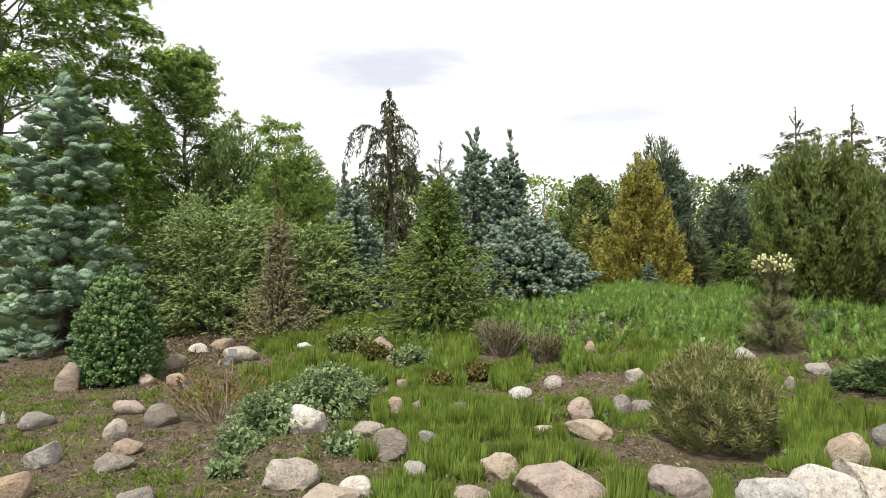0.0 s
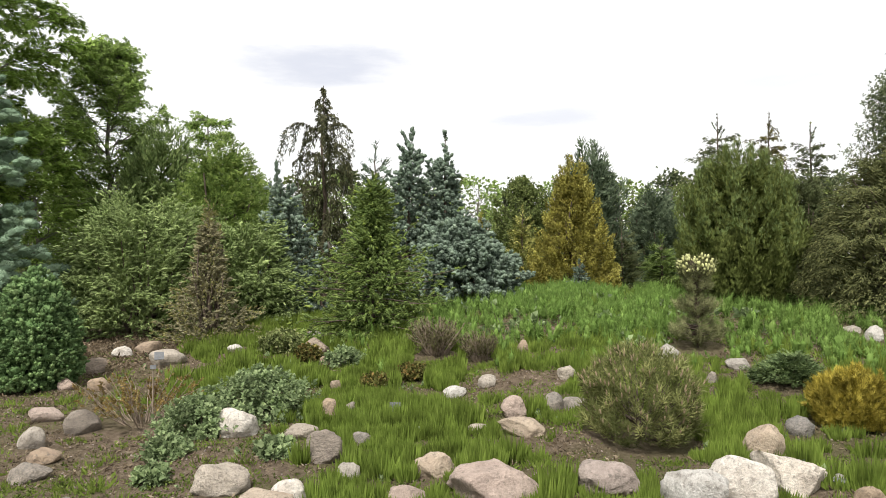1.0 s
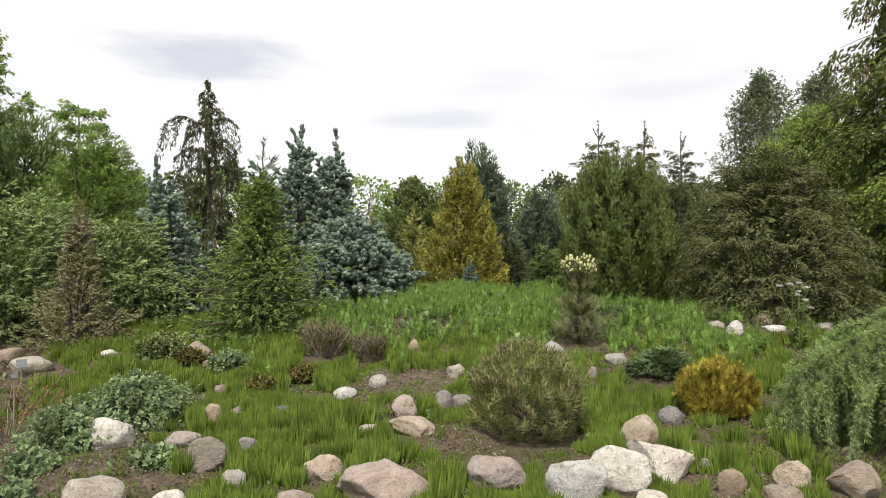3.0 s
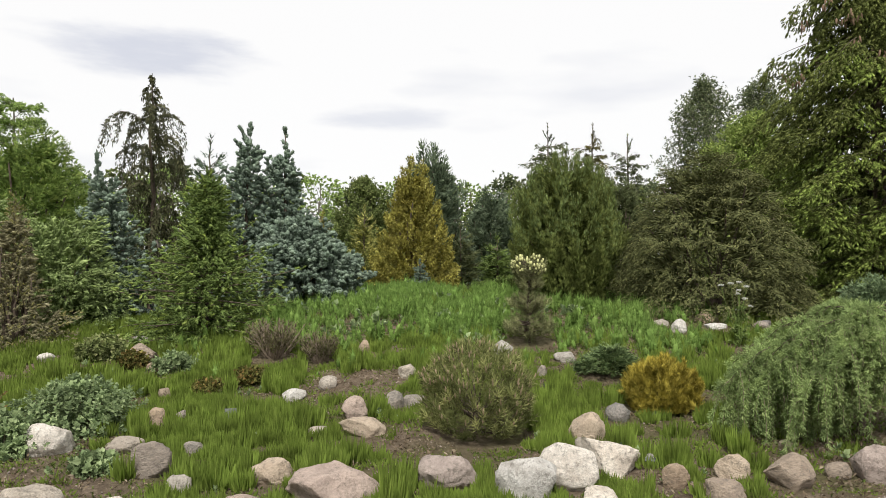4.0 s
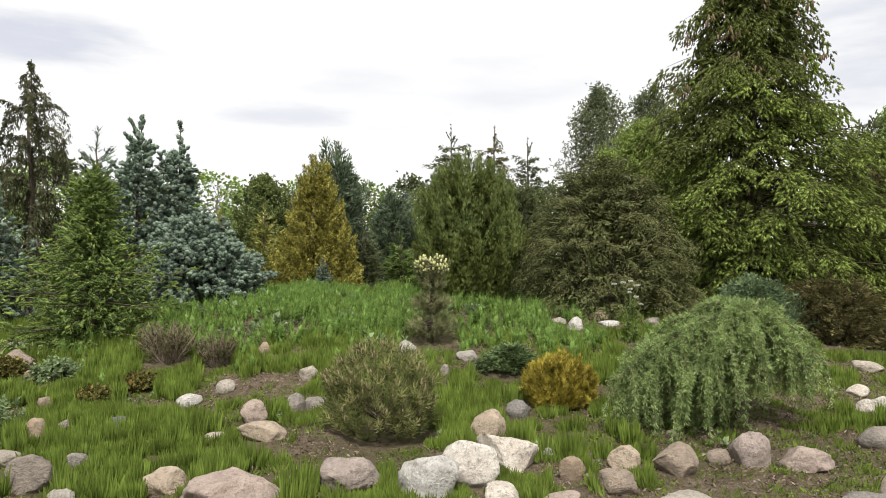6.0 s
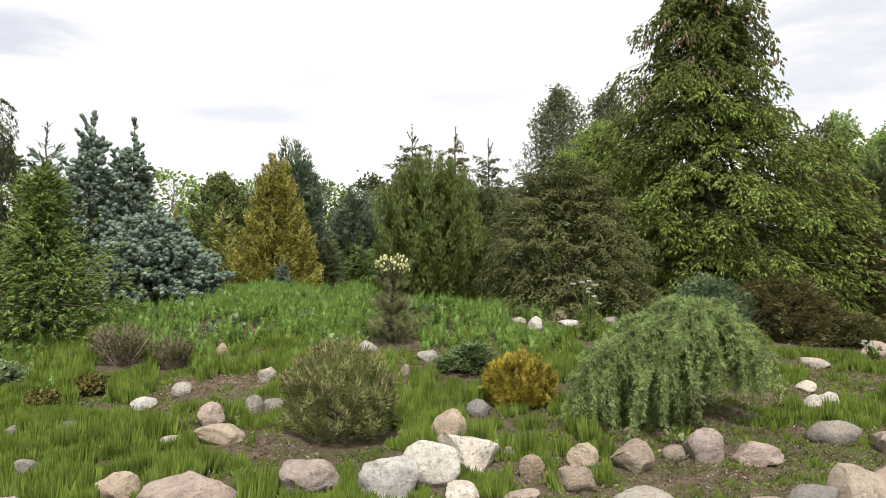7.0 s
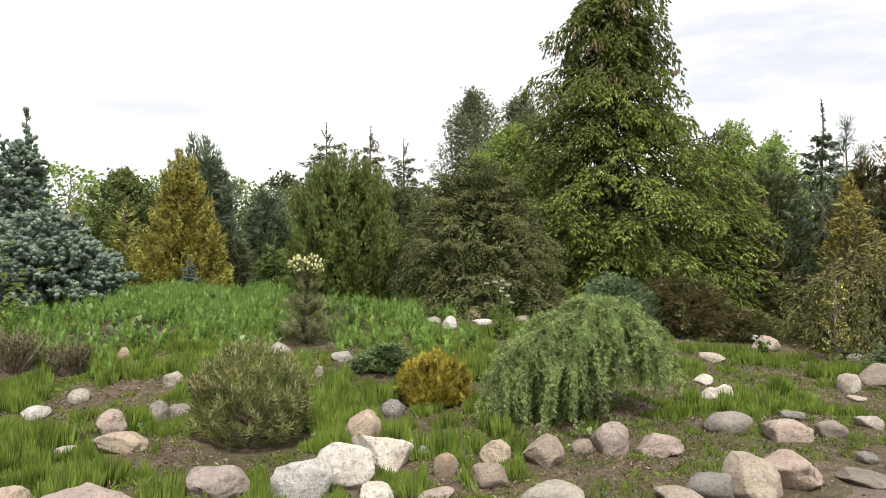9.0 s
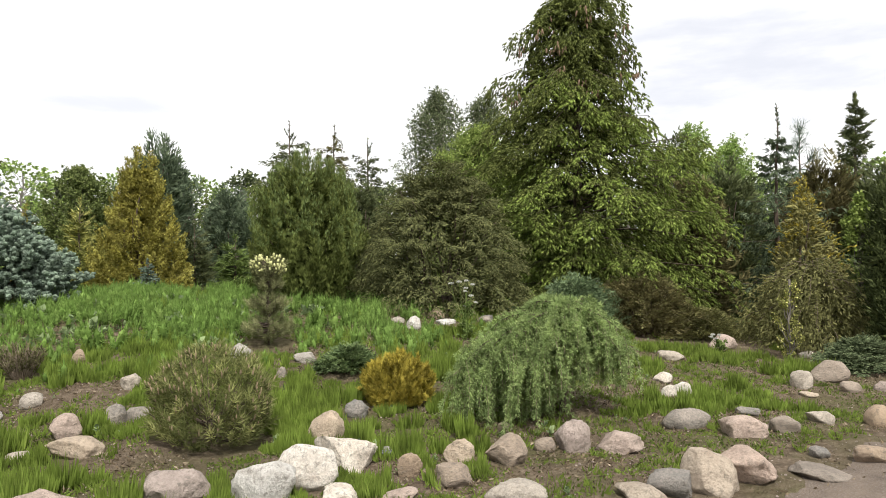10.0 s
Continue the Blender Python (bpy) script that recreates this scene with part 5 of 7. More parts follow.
    high = np.flatnonzero(base[:, 2] > 0.66 * h)
    bunch = rng.choice(high, cones // 5)
    for i in range(cones):
        c = new("cone", mesh)
        c.parent = ob
        j = bunch[i % len(bunch)]
        c.location = base[j] + unit(way[j]) * ln[j] + rng.normal(0, 0.06, 3) - np.array([0, 0, 0.08])
        c.rotation_euler = (rng.normal(0, 0.15), rng.normal(0, 0.15), 0)
        tagged(c)
    return ob


def leafy(name, az, d, h, w, leaf, label, seed, limbs=22, boughs=8, low=0.3, rise=(0.15, 0.9), length=0.9, width=0.3, laterals=3, per=3, shape=SPRIG, size=0.15, bend=0.25, droop=0.3, lean=(0, 0), trunk_r=None,
          bark_mat=None, category="tree", prof=([0, .2, .5, .8, 1], [.6, .95, 1, .7, .25]), gather=0.35):
    """A leafy tree: trunk, rising limbs, and leafy boughs along each limb that nod a little, with gaps between."""
    rng = np.random.default_rng(seed)
    ob = thing(name, at(az, d), label, category, spin=-radians(az))
    line = stem_line(h * 0.96, lean, rng, wobble=0.012)
    q = np.sort((np.arange(limbs) + rng.uniform(0, 1, limbs)) / limbs)
    phi = np.arange(limbs) * 2.4 + rng.uniform(-0.4, 0.4, limbs)
    reach = sided(prof, q, phi) * w / 2 * rng.uniform(0.75, 1.1, limbs)
    up = rise[0] + (rise[1] - rise[0]) * q
    way = np.stack([np.cos(phi), np.sin(phi), up], 1)
    foot = along(line, np.clip(low + (0.97 - low) * q - 0.10 * reach / w, 0.05, 0.97))
    t = np.linspace(0, 1, 7)
    paths = foot[:, None] + way[:, None] * (reach[:, None] * t)[..., None]
    paths[:, :, 2] -= 0.2 * reach[:, None] * t ** 3
    paths[:, 1:] += np.cumsum(rng.normal(0, 0.012 * w, (limbs, 6, 3)), 1)
    tr = trunk_r or 0.014 * h
    k = np.repeat(np.arange(limbs), boughs)
    u = rng.uniform(gather, 1.0, len(k))
    base = np.stack([along(paths[a], b) for a, b in zip(k, u)])
    sweep = rng.choice([-1, 1], len(k)) * rng.uniform(0.2, 1.2, len(k))
    out = unit(way[k] * np.array([1, 1, 0.4]))
    side = np.stack([-out[:, 1], out[:, 0], out[:, 2] * 0], 1)
    head = unit(out * np.cos(sweep)[:, None] + side * np.sin(sweep)[:, None] + np.array([0, 0, 1.0]) * rng.normal(0.15, 0.3, (len(k), 1)))
    ln = length * rng.uniform(0.6, 1.3, len(k)) * (1.15 - 0.5 * u)
    leaves = frond_leaves(base, head, ln, width * ln / length, rng, laterals, per, bend, droop, 0.4, 0.7, size * 0.3, 3)
    s = np.linspace(0, 0.9, 4)
    small = base[:, None] + head[:, None] * (ln[:, None] * s)[..., None] - np.array([0, 0, 1.0]) * (ln[:, None] * bend * s ** 2)[..., None]
    part("trunk", *tubes(line[None], np.linspace(tr, 0.015, len(line))[None], 8), bark_mat or BARK_GREY, ob, smooth=True)
    tagged(part("branchwork", *tubes(paths, np.linspace(1, 0.2, 7)[None] * (0.010 + 0.30 * tr * reach / w)[:, None], 5), bark_mat or BARK_GREY, ob, smooth=True), kind="stuff")
    tagged(part("twigwork", *tubes(small, np.repeat(np.linspace(0.008, 0.003, 4)[None], len(k), 0), 3), bark_mat or BARK_GREY, ob, smooth=True), kind="stuff")
    p, f4, fc, _ = leaves
    part("crown", *scatter(shape, p, f4, size * rng.uniform(0.7, 1.3, len(p)), rng, fc), leaf, ob)
    return ob


# ---- foliage colours ----
BLUE = foliage("blue_spruce_needles", (0.150, 0.200, 0.150), (0.240, 0.305, 0.235), (0.310, 0.375, 0.295))
FIR_BLUE = foliage("silver_fir_needles", (0.205, 0.298, 0.197), (0.307, 0.422, 0.282), (0.381, 0.499, 0.338))
GREEN_SPRUCE = foliage("green_spruce_needles", (0.120, 0.175, 0.052), (0.215, 0.295, 0.084), (0.295, 0.370, 0.112))
DARK_SPRUCE = foliage("dark_spruce_needles", (0.090, 0.110, 0.052), (0.175, 0.200, 0.090), (0.240, 0.255, 0.120))
DWARF_TIP = foliage("dwarf_spruce_tips", (0.120, 0.198, 0.078), (0.221, 0.331, 0.129), (0.294, 0.405, 0.175))
DWARF_SPRUCE = foliage("dwarf_spruce_needles", (0.085, 0.147, 0.056), (0.183, 0.296, 0.112), (0.283, 0.389, 0.168))
BIG_SPRUCE = foliage("fresh_spruce_needles", (0.102, 0.124, 0.036), (0.172, 0.201, 0.057), (0.237, 0.267, 0.078))
JUNIPER = foliage("juniper_needles", (0.199, 0.267, 0.100), (0.334, 0.424, 0.162), (0.428, 0.512, 0.209))
THUJA_GREEN = foliage("green_cypress_scales", (0.150, 0.230, 0.062), (0.290, 0.390, 0.105), (0.400, 0.480, 0.140))
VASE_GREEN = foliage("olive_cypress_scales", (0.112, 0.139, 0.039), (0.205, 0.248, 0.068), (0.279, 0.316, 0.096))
THREAD = foliage("thread_cypress_scales", (0.100, 0.112, 0.045), (0.180, 0.192, 0.078), (0.245, 0.252, 0.108))
GOLD = foliage("golden_cypress_scales", (0.240, 0.220, 0.052), (0.400, 0.360, 0.080), (0.510, 0.455, 0.120))
YELLOW = foliage("yellow_cypress_scales", (0.238, 0.205, 0.035), (0.540, 0.443, 0.080), (0.713, 0.605, 0.140))
CREAM_TIPS = foliage("cream_tipped_needles", (0.163, 0.193, 0.055), (0.526, 0.515, 0.167), (0.850, 0.805, 0.306))
BROWN_DEAD = foliage("withered_scales", (0.212, 0.195, 0.115), (0.386, 0.360, 0.215), (0.432, 0.415, 0.240))
BROWN_GREEN = foliage("bronze_juniper", (0.103, 0.092, 0.037), (0.237, 0.216, 0.076), (0.327, 0.317, 0.100))
WEEP_DARK = foliage("drooping_dark_scales", (0.075, 0.080, 0.042), (0.145, 0.150, 0.078), (0.200, 0.190, 0.098))
LARCH = foliage("larch_needles", (0.225, 0.305, 0.115), (0.365, 0.465, 0.185), (0.465, 0.560, 0.230), through_light=0.4)
MUGO = foliage("mountain_pine_needles", (0.139, 0.159, 0.055), (0.289, 0.307, 0.116), (0.406, 0.408, 0.166))
PINE = foliage("pine_needles", (0.135, 0.195, 0.068), (0.275, 0.360, 0.135), (0.375, 0.450, 0.178))
PINE_BLUE = foliage("grey_pine_needles", (0.078, 0.123, 0.080), (0.168, 0.235, 0.150), (0.246, 0.302, 0.200))
LEAF = foliage("maple_leaves", (0.184, 0.275, 0.061), (0.387, 0.530, 0.140), (0.552, 0.700, 0.209), through_light=0.4)
LEAF_DARK = foliage("dark_leaves", (0.228, 0.322, 0.101), (0.430, 0.563, 0.184), (0.569, 0.695, 0.240), through_light=0.5)
# Olive leaves of distant trees, with the haze put in as a lighter colour.
LEAF_OLIVE = foliage("olive_leaves", (0.111, 0.147, 0.046), (0.234, 0.282, 0.098), (0.338, 0.384, 0.143), through_light=0.25)
LEAF_LIGHT = foliage("light_leaves", (0.200, 0.280, 0.070), (0.370, 0.450, 0.130), (0.470, 0.540, 0.180), through_light=0.4)
LEAF_GREY = foliage("poplar_leaves", (0.104, 0.132, 0.066), (0.239, 0.278, 0.145), (0.373, 0.395, 0.238), through_light=0.3)
HERB = foliage("grey_green_herb", (0.175, 0.240, 0.115), (0.325, 0.410, 0.200), (0.425, 0.510, 0.265), through_light=0.35)
TAN_LEAF = foliage("rusty_leaves", (0.20, 0.15, 0.055), (0.34, 0.23, 0.085), (0.34, 0.31, 0.11))
HEATH = foliage("heath_twig_leaves", (0.120, 0.105, 0.058), (0.250, 0.225, 0.118), (0.215, 0.260, 0.090))
PALE_PINE = foliage("pale_pine_needles", (0.157, 0.168, 0.076), (0.314, 0.325, 0.157), (0.459, 0.454, 0.241))
PALE_LEAF = foliage("leathery_leaves", (0.14, 0.18, 0.06), (0.30, 0.34, 0.14), (0.42, 0.42, 0.20))
RED_LEAF = foliage("bronze_leaves", (0.10, 0.10, 0.03), (0.20, 0.20, 0.06), (0.32, 0.17, 0.07))
OPEN_SPRUCE = foliage("blue_green_needles", (0.085, 0.115, 0.065), (0.160, 0.205, 0.115), (0.220, 0.270, 0.155))
BLUE_TIP = foliage("blue_spruce_tips", (0.225, 0.295, 0.220), (0.290, 0.368, 0.272), (0.350, 0.428, 0.320))
THUJA_TIP = foliage("green_cypress_tips", (0.220, 0.310, 0.080), (0.340, 0.440, 0.125), (0.430, 0.520, 0.160))
OLIVE_TIP = foliage("olive_withered_scales", (0.220, 0.209, 0.083), (0.363, 0.341, 0.132), (0.451, 0.424, 0.171))
LOW_JUNIPER = foliage("low_juniper_needles", (0.110, 0.160, 0.070), (0.200, 0.270, 0.110), (0.270, 0.340, 0.150))
CREEPER = foliage("creeping_juniper_needles", (0.140, 0.200, 0.105), (0.240, 0.320, 0.165), (0.310, 0.390, 0.210))
BRONZE = foliage("bronze_scales", (0.120, 0.108, 0.050), (0.215, 0.192, 0.085), (0.290, 0.262, 0.115))
BRONZE_TIP = foliage("bronze_green_tips", (0.150, 0.150, 0.060), (0.255, 0.255, 0.100), (0.335, 0.330, 0.135))
COLUMN = foliage("dark_column_scales", (0.060, 0.078, 0.030), (0.125, 0.155, 0.058), (0.180, 0.210, 0.080))
NEST = foliage("nest_spruce_needles", (0.090, 0.120, 0.060), (0.165, 0.210, 0.105), (0.230, 0.275, 0.140))
NEST_TIP = foliage("nest_spruce_tips", (0.190, 0.240, 0.125), (0.280, 0.340, 0.180), (0.350, 0.410, 0.220))
PINE_DARK = foliage("dark_pine_needles", (0.100, 0.122, 0.055), (0.185, 0.215, 0.095), (0.250, 0.280, 0.130))
GREYPINE = foliage("grey_green_needles", (0.120, 0.160, 0.100), (0.205, 0.260, 0.160), (0.275, 0.330, 0.205))
JUNIPER_TIP = foliage("juniper_new_growth", (0.248, 0.331, 0.128), (0.386, 0.478, 0.197), (0.468, 0.551, 0.248))
GOLD_TIP = foliage("golden_cypress_tips", (0.460, 0.435, 0.105), (0.650, 0.615, 0.165), (0.750, 0.710, 0.225))
# Paler than VASE_GREEN: new growth, with light on the tips put into it.
VASE_TIP = foliage("cypress_lit_new_growth", (0.155, 0.212, 0.072), (0.247, 0.325, 0.115), (0.316, 0.393, 0.151))
THREAD_TIP = foliage("thread_cypress_tips", (0.112, 0.123, 0.046), (0.180, 0.189, 0.072), (0.236, 0.242, 0.098))
SPRUCE_TIP = foliage("spruce_new_growth", (0.195, 0.266, 0.061), (0.288, 0.367, 0.086), (0.358, 0.433, 0.115))
CONE_BROWN = bark("spruce_cones", (0.14, 0.09, 0.058), (0.27, 0.18, 0.115))
CANDLE = bark("pine_candles", (0.22, 0.16, 0.095), (0.40, 0.31, 0.20))
CREAM_CANDLE = bark("cream_candles", (0.46, 0.47, 0.19), (0.70, 0.70, 0.34))

# ---- trees and shrubs, by bearing, distance, height and width ----
leafy("maple_tree", -33.5, 16.5, 8.8, 6.3, LEAF, "tall green broadleaf tree with slanting limbs", 101, limbs=52, boughs=24, low=0.30, rise=(0.25, 1.1), length=1.1, width=0.36, laterals=4, per=4, size=0.125, gather=0.3, bend=0.3, droop=0.45, lean=(0.03, 0.0), prof=([0, .2, .5, .8, 1], [.9, 1, .95, .7, .3]))
spruce("silver_fir", -29.03, 12.4, 4.13, 2.2, FIR_BLUE, "blue-green silver fir with layered needle tufts", 102, TWIG_FIR, 0.29, whorls=16, per=10, low=0.05, droop=0.16, rise=0.5, power=0.72, leader=0.04, ragged=0.18, pad=0.05, pad_twigs=1, pad_gap=0.15, pad_way=(0.2, 0.25), fill=0.0)
tufted("dwarf_spruce", -25.28, 9.0, 1.33, 0.98, DWARF_SPRUCE, "compact blue-green dwarf spruce on bare soil", 103, "pear", fronds=560, length=0.15, width=0.05, up=0.45, bend=0.0, roll=0.8, laterals=1, per=1, stem=2, droop=0.0, forward=1.0, shape=BRUSH_ROUND, size=0.07, lumps=0.09, lump_scale=4, depth=0.06, core=0.6, category="dwarf conifer", fresh=DWARF_TIP, fresh_at=0.45, fresh_share=0.7)
leafy("ash_tree", -20.7, 19, 6.95, 3.3, LEAF_DARK, "dark green broadleaf tree behind the junipers", 104, limbs=56, boughs=24, low=0.10, rise=(0.4, 1.6), length=0.7, width=0.22, laterals=4, per=3, size=0.088, gather=0.15, prof=([0, .2, .5, .75, .9, 1], [1, 1, .85, .58, .32, .08]))
leafy("ash_tree", -13.6, 22, 5.95, 1.7, LEAF_DARK, "light green broadleaf tree behind the conifers", 105, limbs=20, boughs=12, low=0.25, rise=(0.4, 1.2), length=0.7, width=0.25, laterals=3, per=3, size=0.11)
leafy("shade_tree", -25.3, 16, 3.95, 2.1, LEAF, "green broadleaf tree behind the silver fir", 106, limbs=34, boughs=9, low=0.05, rise=(0.2, 1.2), length=0.55, width=0.24, laterals=4, per=3, size=0.1, gather=0.2)
tufted("pine", -16.9, 16.5, 4.45, 2.5, PINE, "dense green pine behind the juniper", 107, "pear", fronds=420, length=0.5, width=0.13, up=0.75, bend=0.0, roll=1.2, laterals=4, per=3, stem=4, droop=0.0, forward=1.4, shape=SLIVER_UP, size=0.11, lumps=0.16, depth=0.12)
tufted("cypress", -12.4, 15.2, 4.0, 2.75, THUJA_GREEN, "full green cypress with feathery sprays", 108, ([0, .08, .3, .55, .75, .9, 1], [.9, 1, .98, .84, .6, .34, .06]), fronds=760, length=0.42, width=0.16, up=0.45, bend=0.1, roll=0.9, laterals=4, per=3, stem=3, droop=0.15, forward=0.9, shape=SLIVER, size=0.075, lumps=0.16, lump_scale=3.5, depth=0.12, fresh=THUJA_TIP, fresh_at=0.65, fresh_share=0.6)
tufted("spreading_juniper", -18.3, 13.2, 2.5, 3.2, JUNIPER, "broad green spreading juniper with feathery boughs", 109, ([0, .1, .3, .55, .8, .95, 1], [.85, .95, 1, .9, .7, .45, .1]), fronds=400, length=0.8, width=0.22, up=0.38, bend=0.22, roll=0.35, laterals=5, per=1, stem=5, droop=0.25, shape=FINGER, size=0.10, lumps=0.24, depth=0.16, category="juniper", fresh=JUNIPER_TIP, fresh_at=0.6, fresh_share=0.75, wild=0.12)
tufted("spreading_juniper", -10.6, 13.0, 2.0, 2.5, JUNIPER, "green spreading juniper beside the blue spruce", 110, ([0, .1, .3, .55, .8, .95, 1], [.85, .95, 1, .9, .7, .45, .1]), fronds=270, length=0.7, width=0.2, up=0.28, bend=0.25, roll=0.35, laterals=5, per=1, stem=5, droop=0.3, shape=FINGER, size=0.10, lumps=0.24, depth=0.16, category="juniper", fresh=JUNIPER_TIP, fresh_at=0.6, fresh_share=0.75, wild=0.12)
tufted("withered_cypress", -13.4, 11.2, 2.15, 1.65, BROWN_DEAD, "half-dead brown cypress with a bare tip", 111, ([0, .08, .2, .4, .6, .8, 1], [1, .98, .85, .44, .28, .20, .03], [1, .95, .85, .48, .30, .18, .03]), fronds=300, length=0.34, width=0.11, up=0.4, bend=0.15, roll=0.8, laterals=3, per=1, stem=3, droop=0.2, shape=FINGER, size=0.06, lumps=0.45, depth=0.25, core=0.2, bark_mat=BARK_BROWN, wild=0.16, fresh=OLIVE_TIP, fresh_at=0.3, fresh_share=0.62, trunk=True)
boughed("blue_spruce", -6.6, 13.4, 2.9, 1.6, BLUE, "small blue spruce with a leaning leader", 112, ([0, .3, .6, .85, 1], [.95, 1, .75, .4, .2]), whorls=13, per=7, low=0.02, rise=(0.0, 0.9), bend=0.15, upturn=0.2, spread=0.4, laterals=3, twigs=2, stem=3, roll=0.6, shape=BRUSH_ROUND, size=0.125, lean=(-0.14, 0), leader=0.14, lead=22, ragged=0.3, inner=0.12, fresh=BLUE_TIP, fresh_at=0.45, fresh_share=0.7, jitter=0.03)
draped("weeping_cypress", -4.5, 17, 5.5, 3.1, WEEP_DARK, "dark weeping cypress with hanging branchlets", 113, arms=46, prof=([0, .3, .5, .64, .70, .78, .82, .87, .94, 1], [.7, .6, .5, .42, .62, .60, .22, .2, .1, .04]), rise=0.45, drop=0.4, strands=24, hang=0.85, shape=SLIVER_UP, size=0.10, step=0.03, fan=0.1, low=0.08, fray=0.018, top=0.995, out=0.1, sag=1.2)
boughed("norway_spruce", -0.4, 10.2, 2.32, 2.55, GREEN_SPRUCE, "young green spruce at the edge of the mound", 114, ([0, .12, .3, .45, .56, .8, 1], [1, 1.06, .98, .66, .34, .25, .12]), whorls=17, per=11, low=0.02, rise=(0.0, 0.7), bend=0.2, upturn=0.12, spread=0.42, laterals=4, twigs=2, stem=4, droop=0.2, roll=0.7, shape=FINGER, size=0.10, leader=0.07, lead=24, ragged=0.25, inner=0.35, fresh=SPRUCE_TIP, fresh_at=0.7, fresh_share=0.35, spears=8)
spruce("silver_fir", -0.14, 14.6, 3.51, 1.08, PINE_BLUE, "thin fir top between the blue spruces", 115, TWIG_SPRUCE, 0.12, whorls=14, per=7, low=0.05, droop=0.0, rise=0.9, power=0.6, leader=0.10, dens=0.6)
boughed("blue_spruce", 2.4, 13.6, 3.5, 1.95, BLUE, "tall blue spruce with tufted boughs", 116, ([0, .3, .6, .8, 1], [1, 1, .75, .5, .2]), whorls=14, per=8, low=0.02, rise=(0.0, 0.9), bend=0.15, upturn=0.2, spread=0.4, laterals=3, twigs=2, stem=3, roll=0.6, shape=BRUSH_ROUND, size=0.125, lean=(0.03, 0), leader=0.11, lead=20, ragged=0.35, inner=0.12, fresh=BLUE_TIP, fresh_at=0.45, fresh_share=0.7, spears=2, jitter=0.03)
boughed("blue_spruce", 5.6, 13.9, 3.42, 1.85, BLUE, "blue spruce with a sparse cross-shaped top", 117, ([0, .3, .55, .72, .8, .9, 1], [1, .9, .6, .3, .55, .2, .1]), whorls=13, per=7, low=0.02, rise=(0.0, 0.35), bend=0.1, upturn=0.25, spread=0.36, laterals=3, twigs=2, stem=4, roll=0.6, shape=BRUSH_ROUND, size=0.125, leader=0.13, lead=18, ragged=0.35, inner=0.12, fresh=BLUE_TIP, fresh_at=0.45, fresh_share=0.7, jitter=0.03)
tufted("spreading_blue_spruce", 7.0, 12.3, 1.55, 2.3, BLUE, "broad low blue spruce with silvery tufts", 118, ([0, .1, .3, .6, .85, 1], [.95, 1, .95, .7, .35, .08], [.8, .85, .85, .75, .5, .1]), fronds=290, length=0.5, width=0.17, up=0.3, bend=0.2, roll=0.8, laterals=3, per=2, stem=3, droop=0.15, shape=BRUSH_ROUND, size=0.12, lumps=0.22, depth=0.16, core=0.12, core_size=1.3, fresh=BLUE_TIP, fresh_at=0.5, fresh_share=0.65)
broadleaf("round_tree", 11.93, 26, 4.48, 2.44, LEAF_OLIVE, "round dense olive-green tree beyond the lawn", 119, LEAVES_FAR, size=0.15, clumps=260, per=34, low=0.02, top_narrow=0.75, clump_r=0.13)
spruce("cream_spruce", 12.01, 19.5, 2.83, 1.38, CREAM_TIPS, "slim conifer with cream-yellow shoots", 120, TWIG_SPRUCE, 0.15, whorls=14, per=8, low=0.0, droop=0.1, rise=0.6, dens=0.9)
shrub("yellow_cypress", 8.62, 27, 3.17, 0.96, GOLD, "small yellow cypress beyond the lawn", 121, "flame", SPRAY, 0.2, 700, category="conifer")
tufted("golden_cypress", 16.15, 16.0, 3.32, 2.3, GOLD, "golden-yellow flame-shaped cypress behind the mound", 122, ([0, .06, .14, .3, .5, .7, .86, .96, 1], [.93, 1, .98, .86, .68, .47, .33, .17, .04]), fronds=560, length=0.34, width=0.10, up=0.75, bend=0.0, roll=1.2, laterals=4, per=4, stem=4, droop=0.0, forward=1.2, shape=QUILLS, size=0.06, lumps=0.10, lump_scale=4.0, depth=0.10, fresh=GOLD_TIP, fresh_at=0.62, fresh_share=0.75)
tufted("pine", 17.6, 23, 5.15, 2.9, GREYPINE, "grey-green pine with upswept boughs", 123, ([0, .3, .55, .75, .9, 1], [1, 1, .85, .6, .4, .15]), fronds=260, length=0.9, width=0.13, up=0.85, bend=-0.1, roll=1.2, laterals=6, per=2, stem=7, forward=1.6, shape=SLIVER_UP, size=0.17, lumps=0.28, depth=0.2, core=0.25, top_up=0.3)
spruce("dark_spruce", 20.05, 18, 2.1, 1.02, DARK_SPRUCE, "low dark spruce beside the golden cypress", 124, TWIG_SPRUCE, 0.15, whorls=10, per=8, low=0.0, power=0.5)
tufted("grey_cypress", 22.65, 23, 3.7, 2.4, GREYPINE, "grey-green feathery cypress beyond the mound", 125, "pear", fronds=260, length=0.6, width=0.2, up=0.6, bend=0.0, roll=0.9, laterals=4, per=3, stem=3, shape=SLIVER, size=0.13, lumps=0.2, depth=0.15)
spruce("hemlock", 23.1, 16.5, 1.5, 1.04, GREEN_SPRUCE, "low hemlock with nodding tips", 126, TWIG_SPRUCE, 0.15, whorls=9, per=7, low=0.0, droop=0.6, power=0.6)
spruce("blue_spruce", 16.63, 13.6, 0.65, 0.43, BLUE, "tiny blue-green spruce on the mound", 127, TWIG_BLUE, 0.07, whorls=8, per=6, low=0.0, dens=0.35)
